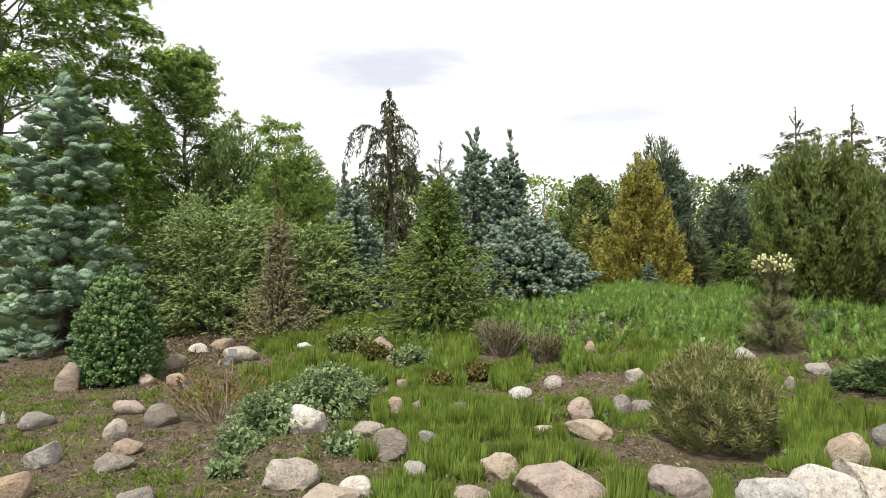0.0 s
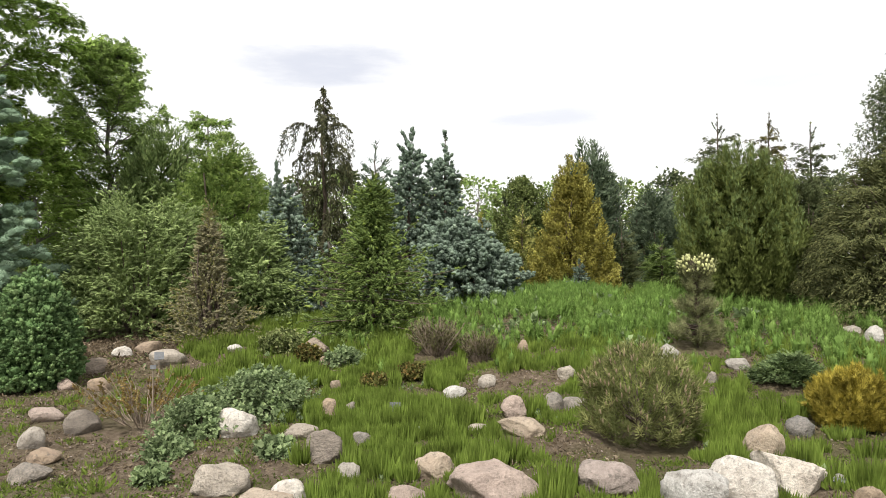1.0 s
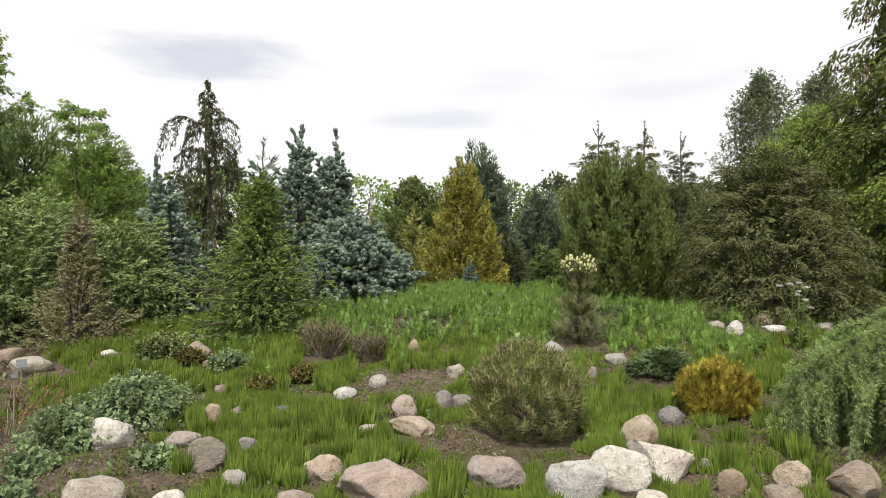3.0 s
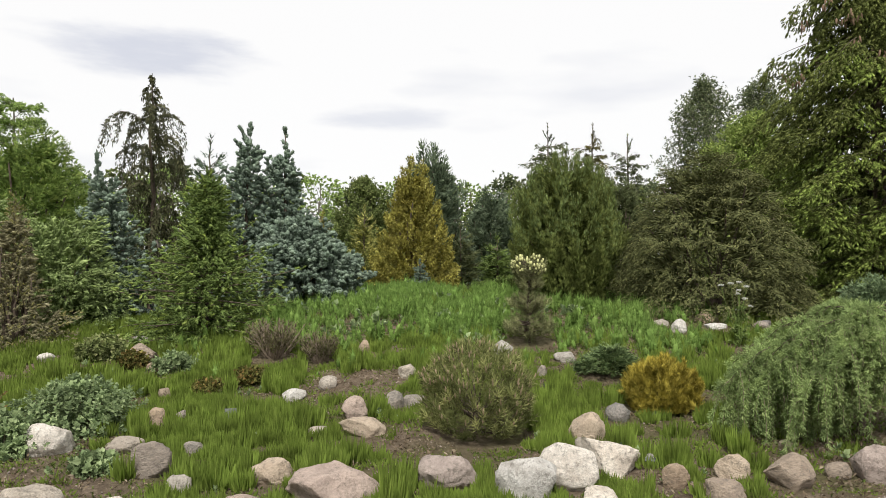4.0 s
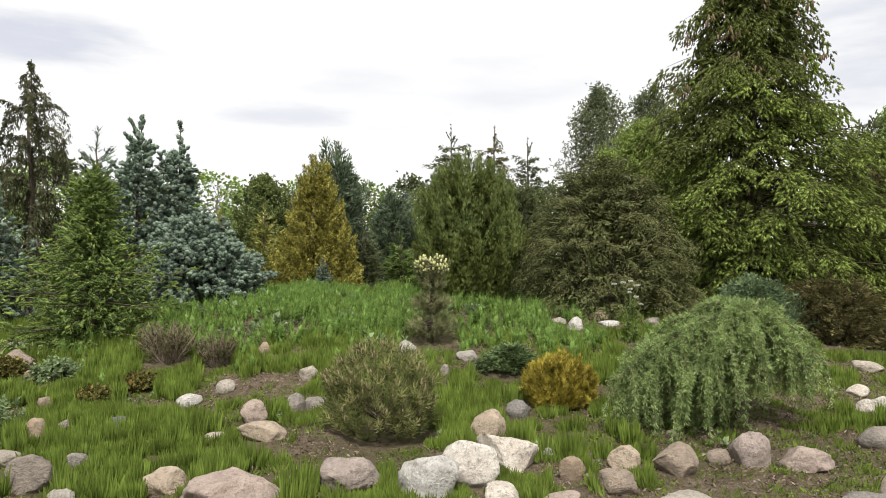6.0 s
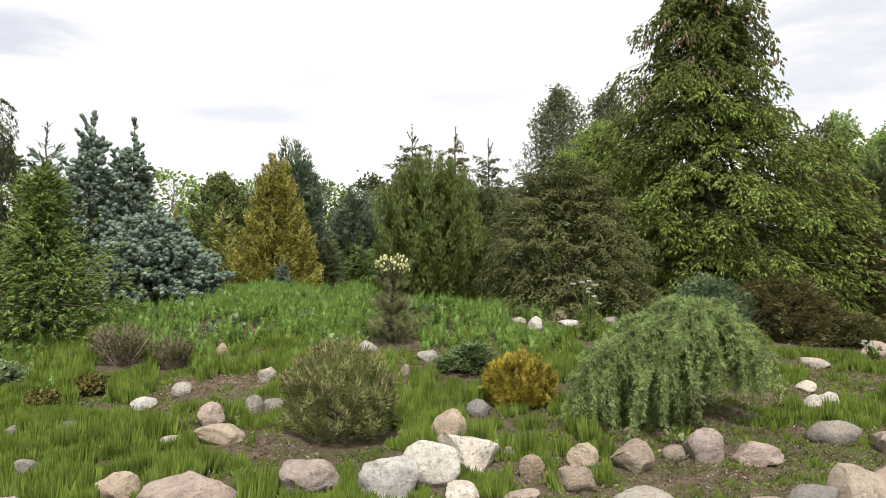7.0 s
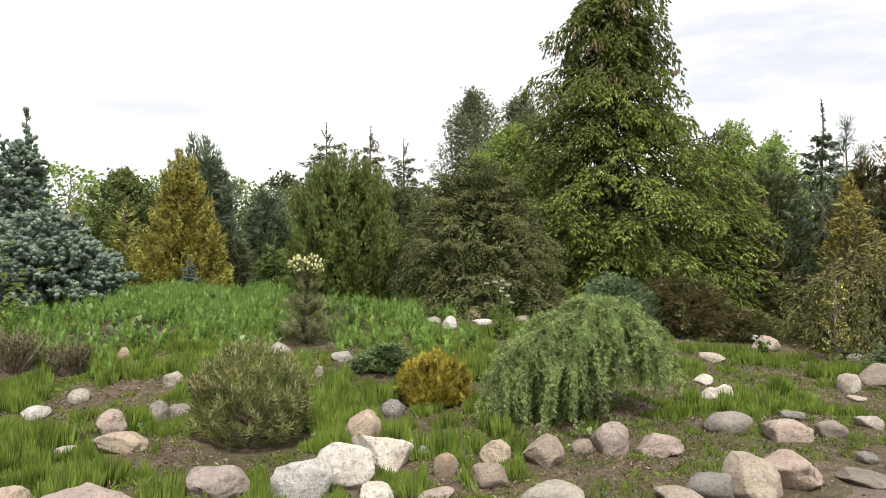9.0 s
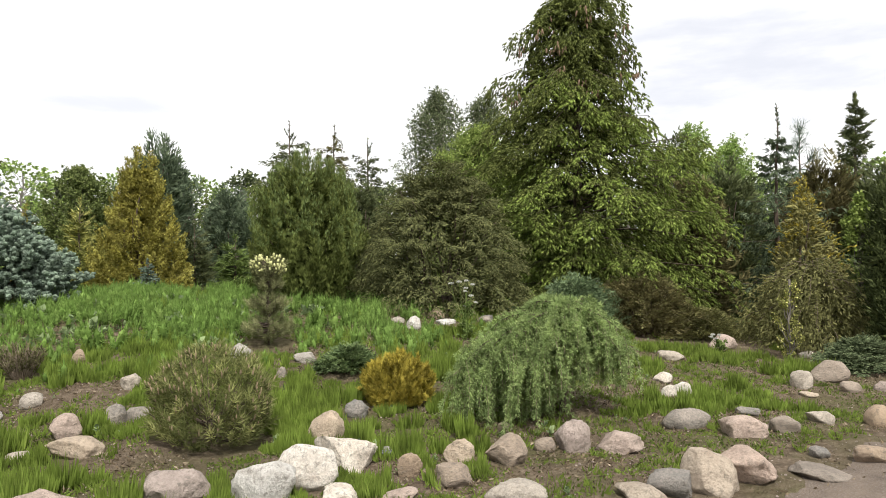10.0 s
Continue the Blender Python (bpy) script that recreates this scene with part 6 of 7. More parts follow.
# Upper tips are coloured paler, partly as light over a shaded inside.
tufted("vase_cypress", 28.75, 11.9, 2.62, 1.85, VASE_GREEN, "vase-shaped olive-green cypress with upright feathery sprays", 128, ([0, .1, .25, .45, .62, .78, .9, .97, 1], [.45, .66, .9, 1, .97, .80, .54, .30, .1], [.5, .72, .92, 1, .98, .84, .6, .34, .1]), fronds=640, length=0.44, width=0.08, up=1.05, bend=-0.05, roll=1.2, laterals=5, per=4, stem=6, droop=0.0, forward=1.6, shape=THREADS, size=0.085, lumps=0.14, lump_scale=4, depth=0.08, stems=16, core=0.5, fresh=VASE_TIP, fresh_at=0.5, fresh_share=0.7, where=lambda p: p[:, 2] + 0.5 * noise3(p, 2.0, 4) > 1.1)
boughed("drooping_spruce", 27.26, 17, 4.45, 1.9, DARK_SPRUCE, "dark spruce with an open pointed top", 129, ([0, .4, .7, .85, .95, 1], [1, .95, .9, .75, .5, .2]), whorls=15, per=6, low=0.1, rise=(0.1, 0.55), bend=0.4, upturn=0.15, spread=0.35, laterals=4, twigs=4, stem=6, droop=0.6, shape=QUILLS, size=0.09, fall=0.3, leader=0.08, lead=13, spears=3, ragged=0.45, inner=0.25)
boughed("drooping_spruce", 30.9, 17.4, 4.45, 1.9, BROWN_GREEN, "bronze-tinged spruce with nodding tips", 130, ([0, .4, .7, .85, .95, 1], [1, .95, .9, .75, .5, .2]), whorls=15, per=6, low=0.1, rise=(0.1, 0.55), bend=0.4, upturn=0.15, spread=0.35, laterals=4, twigs=4, stem=6, droop=0.6, shape=QUILLS, size=0.09, fall=0.3, leader=0.08, lead=13, spears=3, ragged=0.45, inner=0.25)
boughed("drooping_spruce", 33.66, 18.5, 4.5, 1.4, DARK_SPRUCE, "narrow dark spruce behind the cypresses", 131, ([0, .4, .7, .85, .95, 1], [1, .95, .9, .75, .5, .2]), whorls=15, per=6, low=0.1, rise=(0.1, 0.55), bend=0.4, upturn=0.15, spread=0.35, laterals=4, twigs=4, stem=6, droop=0.6, shape=QUILLS, size=0.09, fall=0.3, leader=0.08, lead=13, spears=3, ragged=0.45, inner=0.25)
tufted("thread_cypress", 39.7, 12.5, 2.85, 3.45, THREAD, "broad mounded thread-leaf cypress, dark olive", 132, ([0, .12, .3, .5, .7, .85, .95, 1], [1, .98, .92, .82, .62, .42, .24, .06]), fronds=620, length=0.55, width=0.22, up=0.12, bend=0.35, roll=0.3, laterals=6, per=4, stem=4, droop=0.5, shape=QUILL, size=0.06, lumps=0.16, lump_scale=3.6, depth=0.08, fresh=THREAD_TIP, fresh_at=0.55, fresh_share=0.7)
broadleaf("poplar", 39.63, 30, 8.99, 4.28, LEAF_GREY, "grey-green poplar with sparse foliage", 133, LEAVES_FAR, size=0.15, clumps=190, per=46, low=0.15, clump_r=0.2)
broadleaf("poplar", 43.6, 32, 9.2, 4.4, LEAF_GREY, "slimmer grey-green poplar in the far row", 134, LEAVES_FAR, size=0.15, clumps=190, per=44, low=0.15, clump_r=0.2)
broadleaf("light_tree", 42.9, 20, 5.15, 4.4, LEAF_LIGHT, "light green broadleaf tree behind the cypress", 135, LEAVES_FAR, size=0.14, clumps=300, per=40, low=0.05)
spruce_of_fans("tall_spruce", 50.99, 15, 7.5, BIG_SPRUCE, SPRUCE_TIP, "tall spruce with hanging yellow-green shoots and cones", 136, ([0, .5, 1.2, 2.3, 3.5, 4.1, 4.7, 5.4, 5.9, 6.7, 7.2, 7.5], [2.0, 2.4, 2.6, 2.75, 2.5, 1.6, 1.3, 1.2, 1.05, 1.2, .95, .4], [1.0, 1.2, 1.3, 1.5, 2.0, 1.9, 1.85, 1.95, 1.0, 1.15, .95, .4]))
tufted("creeping_juniper", 50.9, 12.2, 0.95, 1.7, CREEPER, "low blue-green creeping juniper", 137, "dome", fronds=240, length=0.4, width=0.12, up=0.35, bend=0.1, roll=0.4, laterals=5, per=3, stem=4, shape=SLIVER, size=0.055, lumps=0.2, depth=0.15, category="juniper")
tufted("bronze_juniper", 56.0, 13.0, 1.12, 2.3, BRONZE, "bronze-green spreading juniper under the tall spruce", 138, "dome", fronds=300, length=0.45, width=0.13, up=0.3, bend=0.15, roll=0.4, laterals=5, per=3, stem=4, droop=0.2, shape=SLIVER, size=0.065, lumps=0.26, depth=0.15, category="juniper", fresh=BRONZE_TIP, fresh_at=0.55, fresh_share=0.6)
larch("weeping_larch", 49.7, 6.75, 1.04, LARCH, "low weeping larch with cascading soft green shoots", 139)
shrub("globe_cypress", 36.11, 6.7, 0.50, 0.70, YELLOW, "golden-yellow globe cypress beside boulders", 140, "globe", SPRAY, 0.055, 6500, upness=0.75, lumps=0.12, lump_scale=4.5, depth=0.10, plumes=300, plume=0.15, thick=0.26, category="dwarf conifer")
dwarf_pine("mountain_pine", 21.41, 5.85, 0.77, 1.02, MUGO, "round mountain pine with brown candles", 141, tufts=800, size=0.125, candle=CANDLE, candle_share=0.6, candle_len=0.05, candle_r=0.008, candle_low=0.2, every=16, shape=BRUSH_MUGO)
dwarf_pine("tiered_pine", 25.68, 8.9, 1.1, 0.74, PALE_PINE, "little tiered pine with cream-yellow tips", 142, tufts=1050, size=0.085, profile="stack", candle=CREAM_CANDLE, candle_share=0.7, candle_len=0.04, candle_r=0.016, candle_low=0.8, every=6, central=True, shape=BRUSH_MUGO)
twiggy("heath", 4.84, 8.4, 0.50, 0.80, HEATH, "brownish heath bush with bare twigs", 143, twigs=150, tuft=0.038, share=9)
twiggy("heath", 8.45, 8.0, 0.38, 0.5, HEATH, "small brownish heath bush", 144, twigs=90, tuft=0.036, share=9)
tufted("low_juniper", 32.2, 7.6, 0.30, 0.95, LOW_JUNIPER, "low green sprawling juniper beside the yellow globe", 161, ([0, .2, .5, .8, 1], [1, .95, .7, .4, .1]), fronds=130, length=0.26, width=0.09, up=0.2, bend=0.1, roll=0.3, laterals=4, per=3, stem=3, droop=0.1, shape=SLIVER, size=0.04, lumps=0.25, depth=0.2, category="juniper", squash=0.8)
shrub("rhododendron", -7.81, 9.6, 0.31, 0.64, PALE_LEAF, "small rhododendron with pale leathery leaves", 162, "globe", LEAVES, 0.10, 330, upness=0.7, depth=0.3, category="shrub")
shrub("spurge", 2.87, 7.5, 0.16, 0.37, RED_LEAF, "low spurge with reddish-brown tips", 163, "globe", LEAVES, 0.07, 260, upness=0.8, depth=0.3, category="herb")
shrub("spurge", -0.09, 7.3, 0.12, 0.36, RED_LEAF, "sparse spurge with bronze leaves", 164, "globe", LEAVES, 0.07, 200, upness=0.8, depth=0.35, category="herb")
shrub("spurge", -5.58, 8.8, 0.21, 0.36, RED_LEAF, "bronze-leaved spurge in the grass", 165, "globe", LEAVES, 0.07, 220, upness=0.8, depth=0.35, category="herb")
tufted("pine", 58.67, 21, 5.0, 2.4, PINE_DARK, "dark pine with upright candles", 145, "pear", fronds=210, length=0.55, width=0.16, up=0.55, bend=0.0, roll=0.8, laterals=4, per=3, stem=4, forward=1.1, shape=SLIVER_UP, size=0.16, lumps=0.2, depth=0.14, trunk=True)
broadleaf("ash_tree", 59.81, 25, 6.16, 2.92, LEAF_DARK, "broadleaf tree behind the pines", 146, LEAVES_FAR, size=0.14, clumps=130, per=36, low=0.1, clump_r=0.15, top_narrow=0.65)
broadleaf("ash_tree", 62.52, 26, 5.79, 2.55, LEAF_DARK, "green broadleaf tree in the far row", 147, LEAVES_FAR, size=0.14, clumps=130, per=36, low=0.1, clump_r=0.15, top_narrow=0.65)
boughed("open_spruce", 65.9, 15.3, 4.6, 2.5, OPEN_SPRUCE, "open blue-green spruce with a thin leader", 148, ([0, .25, .5, .7, .85, 1], [.7, .95, 1, .6, .25, .1]), whorls=13, per=6, low=0.12, rise=(0.0, 0.5), bend=0.45, upturn=0.35, spread=0.3, laterals=6, twigs=4, stem=8, droop=0.9, shape=QUILLS, size=0.10, fall=0.4, leader=0.12, lead=30, ragged=0.35, inner=0.05)
tufted("yellow_cypress", 67.6, 14.1, 2.95, 2.3, OLIVE_TIP, "upright yellow cypress behind the weeping conifer", 149, ([0, .2, .4, .6, .8, 1], [1, .95, .8, .5, .3, .06], [.9, .75, .55, .35, .2, .04]), fronds=300, length=0.42, width=0.13, up=0.35, bend=0.1, roll=0.8, laterals=3, per=1, stem=3, shape=FINGER, size=0.08, lumps=0.4, depth=0.15, fresh=YELLOW, fresh_at=0.35, fresh_share=0.9, where=lambda p: noise3(p, 2.2, 5) + 0.9 * (p[:, 2] - 1.6) > -0.1)
draped("weeping_cypress", 68.2, 13.0, 1.5, 2.6, BRONZE_TIP, "brownish-green weeping cypress on the lawn", 150, arms=70, prof=([0, 0.5, 0.8, 1], [1.0, 0.95, 0.6, 0.2]), rise=0.4, drop=0.5, strands=18, hang=0.9, shape=SLIVER_UP, size=0.075, step=0.05, fan=0.3, low=0.15, fray=0.02)
boughed("dark_spruce", 70.96, 33, 8.3, 2.1, DARK_SPRUCE, "tall dark spruce in the distance", 151, ([0, .3, .6, .85, 1], [1, .9, .75, .5, .2]), whorls=20, per=6, low=0.05, rise=(0.1, 0.7), bend=0.1, spread=0.4, laterals=4, twigs=3, stem=5, roll=0.5, shape=TUFTLET, size=0.24, leader=0.05, ragged=0.3, inner=0.1)
spruce("pine", 67.45, 24, 5.47, 1.56, PINE_BLUE, "thin pine top in the far row", 152, TWIG_PINE, 0.28, whorls=9, per=5, low=0.2, droop=0.0, rise=1.0, power=0.6, dens=0.7)
broadleaf("light_shrub", 71.24, 18, 2.91, 0.93, LEAF_LIGHT, "light green leafy shrub under the dark pines", 153, LEAVES_FAR, size=0.16, clumps=70, per=22, low=0.05)
tufted("column_cypress", 74.1, 12.6, 3.1, 1.25, COLUMN, "dark green columnar cypress by the lawn", 154, "column", fronds=420, length=0.35, width=0.10, up=0.75, bend=0.0, roll=1.2, laterals=4, per=3, stem=3, forward=1.3, shape=QUILL, size=0.085, lumps=0.12, depth=0.1)
tufted("nest_spruce", 71.3, 10.9, 0.45, 1.25, NEST, "flat nest spruce with layered boughs", 155, ([0, .2, .5, .8, 1], [1, .98, .85, .6, .2]), fronds=220, length=0.26, width=0.09, up=0.15, bend=0.2, roll=0.15, laterals=4, per=3, stem=4, shape=QUILLS, size=0.045, lumps=0.1, depth=0.1, category="dwarf conifer", fresh=NEST_TIP, fresh_at=0.6, fresh_share=0.6)
tufted("pine", 62.6, 18.5, 3.9, 2.3, PINE_DARK, "broad dark pine in the back row", 166, "pear", fronds=210, length=0.55, width=0.16, up=0.55, bend=0.0, roll=0.8, laterals=4, per=3, stem=4, forward=1.1, shape=SLIVER_UP, size=0.16, lumps=0.2, depth=0.14, trunk=True)
tufted("pine", 69.1, 19.5, 4.1, 2.6, BRONZE, "bronze-tinged pine in the back row", 167, "pear", fronds=210, length=0.55, width=0.16, up=0.55, bend=0.0, roll=0.8, laterals=4, per=3, stem=4, forward=1.1, shape=SLIVER_UP, size=0.16, lumps=0.2, depth=0.14, trunk=True)
tufted("pine", 72.6, 18.5, 3.6, 2.2, PINE_DARK, "wide dark pine behind the column cypress", 168, "pear", fronds=210, length=0.55, width=0.16, up=0.55, bend=0.0, roll=0.8, laterals=4, per=3, stem=4, forward=1.1, shape=SLIVER_UP, size=0.16, lumps=0.2, depth=0.14, trunk=True)
tufted("pine", 60.0, 17.5, 3.4, 2.0, BRONZE, "brownish pine beside the tall spruce", 169, "pear", fronds=210, length=0.55, width=0.16, up=0.55, bend=0.0, roll=0.8, laterals=4, per=3, stem=4, forward=1.1, shape=SLIVER_UP, size=0.16, lumps=0.2, depth=0.14, trunk=True)
tufted("cypress", 32.69, 15.5, 2.9, 1.7, PINE_DARK, "dark green cypress behind the vase cypress", 170, "pear", fronds=260, length=0.4, width=0.14, up=0.5, bend=0.05, roll=0.9, laterals=4, per=3, stem=3, shape=SLIVER, size=0.085, lumps=0.2, depth=0.15)
broadleaf("variegated_shrub", 66.64, 11.8, 1.32, 0.43, CREAM_TIPS, "slender shrub with cream-edged leaves", 156, LEAVES_FAR, size=0.07, clumps=26, per=12, low=0.05, category="shrub", trunk_r=0.008)
tufted("bronze_juniper", 60.67, 13.2, 0.55, 1.4, BRONZE_TIP, "low olive juniper among the stones", 157, "dome", fronds=170, length=0.35, width=0.11, up=0.3, bend=0.15, roll=0.4, laterals=4, per=3, stem=3, shape=SLIVER, size=0.055, lumps=0.2, depth=0.15, category="juniper")
shrub("leafy_herb", -9.73, 6.6, 0.48, 1.05, HERB, "grey-green leafy herb clump beside a boulder", 158, "dome", LEAVES, 0.075, 1150, upness=0.6, lumps=0.5, depth=0.4, fill=0, category="herb", bark_mat=BARK_DEAD)
shrub("leafy_herb", -14.0, 6.1, 0.35, 0.61, HERB, "low grey-green leafy herb clump", 159, "dome", LEAVES, 0.075, 520, upness=0.6, lumps=0.5, depth=0.4, fill=0, category="herb", bark_mat=BARK_DEAD)
shrub("leafy_herb", -16.38, 5.6, 0.12, 0.36, HERB, "small grey-green herb between the stones", 172, "dome", LEAVES, 0.08, 170, upness=0.6, lumps=0.3, depth=0.35, category="herb", bark_mat=BARK_DEAD)
shrub("leafy_herb", -8.34, 5.4, 0.12, 0.33, HERB, "small leafy herb beside a striped boulder", 173, "dome", LEAVES, 0.08, 190, upness=0.6, lumps=0.3, depth=0.35, category="herb", bark_mat=BARK_DEAD)
shrub("leafy_herb", -17.44, 5.1, 0.12, 0.27, HERB, "low leafy herb on bare soil", 174, "dome", LEAVES, 0.07, 130, upness=0.6, lumps=0.3, depth=0.35, category="herb", bark_mat=BARK_DEAD)
shrub("leafy_herb", -2.77, 8.3, 0.21, 0.51, HERB, "leafy herb at the foot of the spruce", 175, "dome", LEAVES, 0.08, 200, upness=0.6, lumps=0.3, depth=0.35, category="herb", bark_mat=BARK_DEAD)
twiggy("rusty_shrub", -18.0, 6.7, 0.55, 1.15, TAN_LEAF, "small straggly shrub with rusty leaves", 160, twigs=34, tuft=0.045, share=9, shape=LEAVES)

# ---- the far row of trees behind the lawn ----
FAR_RNG = np.random.default_rng(21)
FAR = [broadleaf("far_tree", -60, 45, 6.9, 5.0, LEAF_OLIVE, "green broadleaf tree in the far row", 201, LEAVES_TINY, size=0.27, clumps=100, per=16, low=0.02, clump_r=0.16, top_narrow=0.7),
       broadleaf("far_tree", -66, 45, 6.6, 5.5, LEAF_DARK, "green broadleaf tree in the far row", 202, LEAVES_TINY, size=0.27, clumps=100, per=16, low=0.02, clump_r=0.16, top_narrow=0.7),
       broadleaf("far_tree", -72, 45, 7.0, 4.6, LEAF_GREY, "grey-green broadleaf tree in the far row", 203, LEAVES_TINY, size=0.27, clumps=100, per=16, low=0.02, clump_r=0.16)]
for ob in FAR:
    tagged(ob, group="far row of trees")
for k in range(64):
    az = -52 + k * 2.15 + FAR_RNG.uniform(-1, 1)
    dist = FAR_RNG.uniform(34, 52)
    s = dist / 45 * FAR_RNG.uniform(0.85, 1.1)
    ob = copy_thing(FAR[k % 3], pose(*at(az, dist), 0, 0, FAR_RNG.uniform(0, 360)))
    ob.scale = (s * 1.25, s * 1.25, s)


# ---- grass, horsetail and weeds ----
GRASS = foliage("fine_grass_blades", (0.188, 0.262, 0.05), (0.242, 0.328, 0.066), (0.305, 0.385, 0.088), patch=0.9, through_light=0.45, deep=0.8)
HORSETAIL = foliage("horsetail_plumes", (0.172, 0.281, 0.064), (0.229, 0.354, 0.088), (0.291, 0.416, 0.114), patch=0.9, through_light=0.4, deep=0.8)
WEED = foliage("weed_leaves", (0.10, 0.14, 0.03), (0.20, 0.265, 0.065), (0.29, 0.35, 0.10), through_light=0.3)
STRAW = foliage("dry_litter", (0.12, 0.09, 0.06), (0.26, 0.20, 0.13), (0.36, 0.30, 0.22), through_light=0.1)


def ease(x, a, b):
    t = np.clip((x - a) / (b - a), 0, 1)
    return t * t * (3 - 2 * t)


def bearing(x, y):
    return np.degrees(np.arctan2(x, y)), np.hypot(x, y)


def spots(n, rng, a0, a1, d0, d1):
    a = np.radians(rng.uniform(a0, a1, n))
    d = np.sqrt(rng.uniform(d0 ** 2, d1 ** 2, n))
    return d * np.sin(a), d * np.cos(a)


def clear_of_stones(x, y):
    ok = np.ones(len(x), bool)
    for sx, sy, r in FOOTPRINTS:
        ok &= (x - sx) ** 2 + (y - sy) ** 2 > r * r
    return ok


def meadow(x, y):
    """How thick the grass stands."""
    az, d = bearing(x, y)
    left = np.where(d > 7.2, ease(az, -17, -12.5), ease(az, -9.5, -3.5))
    right = (1 - ease(az, 40, 47)) * (1 - 0.85 * ease(az, 30, 37) * (1 - ease(d, 6.2, 6.9)))
    p = np.stack([x, y, x * 0], 1)
    gaps = ease(noise3(p, 1.3, 4) + 0.6 * noise3(p, 3.3, 1), np.where(d < 7.5, -0.45, -0.75), np.where(d < 7.5, 0.45, 0.1))
    base = left * right * gaps
    far_right = ease(az, 52, 56) * ease(d, 6.6, 7.6) * (1 - ease(d, 11, 13)) * ease(noise3(p, 1.6, 9), -0.3, 0.3) * 0.7
    back_left = ease(az, -14, -11) * ease(d, 8.5, 9.5) * (1 - ease(az, 5, 12))
    bush = 1 - 0.9 * np.exp(-(((x - 2.1) ** 2 + (y - 5.3) ** 2) / 0.25))
    return np.maximum(np.maximum(base, far_right), 0.8 * back_left) * bush * (1 - ease(d, 13.5, 15.0))


def before_stones(x, y):
    """How tall grass may stand: it stays short just in front of the stones."""
    tall = np.ones(len(x))
    for sx, sy, r in FOOTPRINTS:
        d = math.hypot(sx, sy)
        ahead = -((x - sx) * sx + (y - sy) * sy) / d
        beside = abs((x - sx) * sy - (y - sy) * sx) / d
        tall = np.where((ahead > -r) & (ahead < r + 0.45) & (beside < r * 1.05), np.minimum(tall, 0.55 if d < 7.5 else 0.3), tall)
    return tall


def grass_sheet(name, label, material, clumps, roots, per, zone, tall, wide, seed, reach=0.09, splay=0.022, category="grass", thin=False, floor=0.0):
    """Clumps of fine upright blades with gaps between them, thinned out where the soil is bare."""
    rng = np.random.default_rng(seed)
    cx, cy = spots(clumps, rng, *zone)
    az, d = bearing(cx, cy)
    bed = ease(az, 1, 7) * (1 - ease(az, 36, 44)) * ease(d, 8.4, 9.6) * 0.9 if thin else 0
    keep = rng.uniform(0, 1, clumps) < np.maximum(meadow(cx, cy) * (1 - bed), floor * (cy > 2.9 - 0.1 * cx))
    cx, cy = cx[keep], cy[keep]
    m = len(cx)
    th = tall * rng.uniform(0.5, 1.2, m) * (1 + 0.25 * noise3(np.stack([cx, cy, cx * 0], 1), 1.7, seed))
    rad = reach * rng.uniform(0.6, 1.35, m)
    c = np.repeat(np.arange(m), roots)
    a = rng.uniform(0, 2 * np.pi, len(c))
    q = np.sqrt(rng.uniform(0, 1, len(c)))
    x, y = cx[c] + np.cos(a) * q * rad[c], cy[c] + np.sin(a) * q * rad[c]
    ok = clear_of_stones(x, y)
    x, y, c, q, a = x[ok], y[ok], c[ok], q[ok], a[ok]
    high = th[c] * (1 - 0.45 * q * q) * before_stones(x, y)
    root = np.stack([x, y, terrain(x, y) - 0.012], 1)
    m = len(x)
    k = np.repeat(np.arange(m), per)
    n = len(k)
    h = high[k] * rng.uniform(0.5, 1.05, n)
    b = rng.uniform(0, 2 * np.pi, n)
    off = rng.normal(0, splay, (n, 2)) + np.stack([np.cos(a), np.sin(a)], 1)[k] * (q[k] * 0.25 * h)[:, None]
    tip = root[k] + np.stack([off[:, 0], off[:, 1], h], 1)
    w = wide * rng.uniform(0.7, 1.3, n)
    mid = root[k] + np.stack([off[:, 0] * 0.75 + np.cos(b) * w, off[:, 1] * 0.75 + np.sin(b) * w, h * 0.3], 1)
    v = np.concatenate([root, np.stack([mid, tip], 1).reshape(-1, 3)])
    f = np.stack([k, m + 2 * np.arange(n), m + 2 * np.arange(n) + 1], 1)
    return tagged(new(name, solid(name, v, f, material)), label, category, kind="stuff")


grass_sheet("fine_grass", "fine bright green grass between the stones", GRASS, 3300, 130, 2, (-16, 62, 4.2, 8.0), 0.21, 0.0012, 301, 0.08, 0.016)
grass_sheet("tall_grass", "tall fine green grass on the slope", GRASS, 3300, 90, 2, (-16, 70, 7.6, 14.5), 0.21, 0.0019, 302, 0.11, 0.022, thin=True)

grass_sheet("short_grass", "short sparse grass coming through the soil", GRASS, 4200, 14, 2, (-34, 74, 4.1, 9.5), 0.09, 0.0018, 309, 0.07, 0.025, floor=0.55)


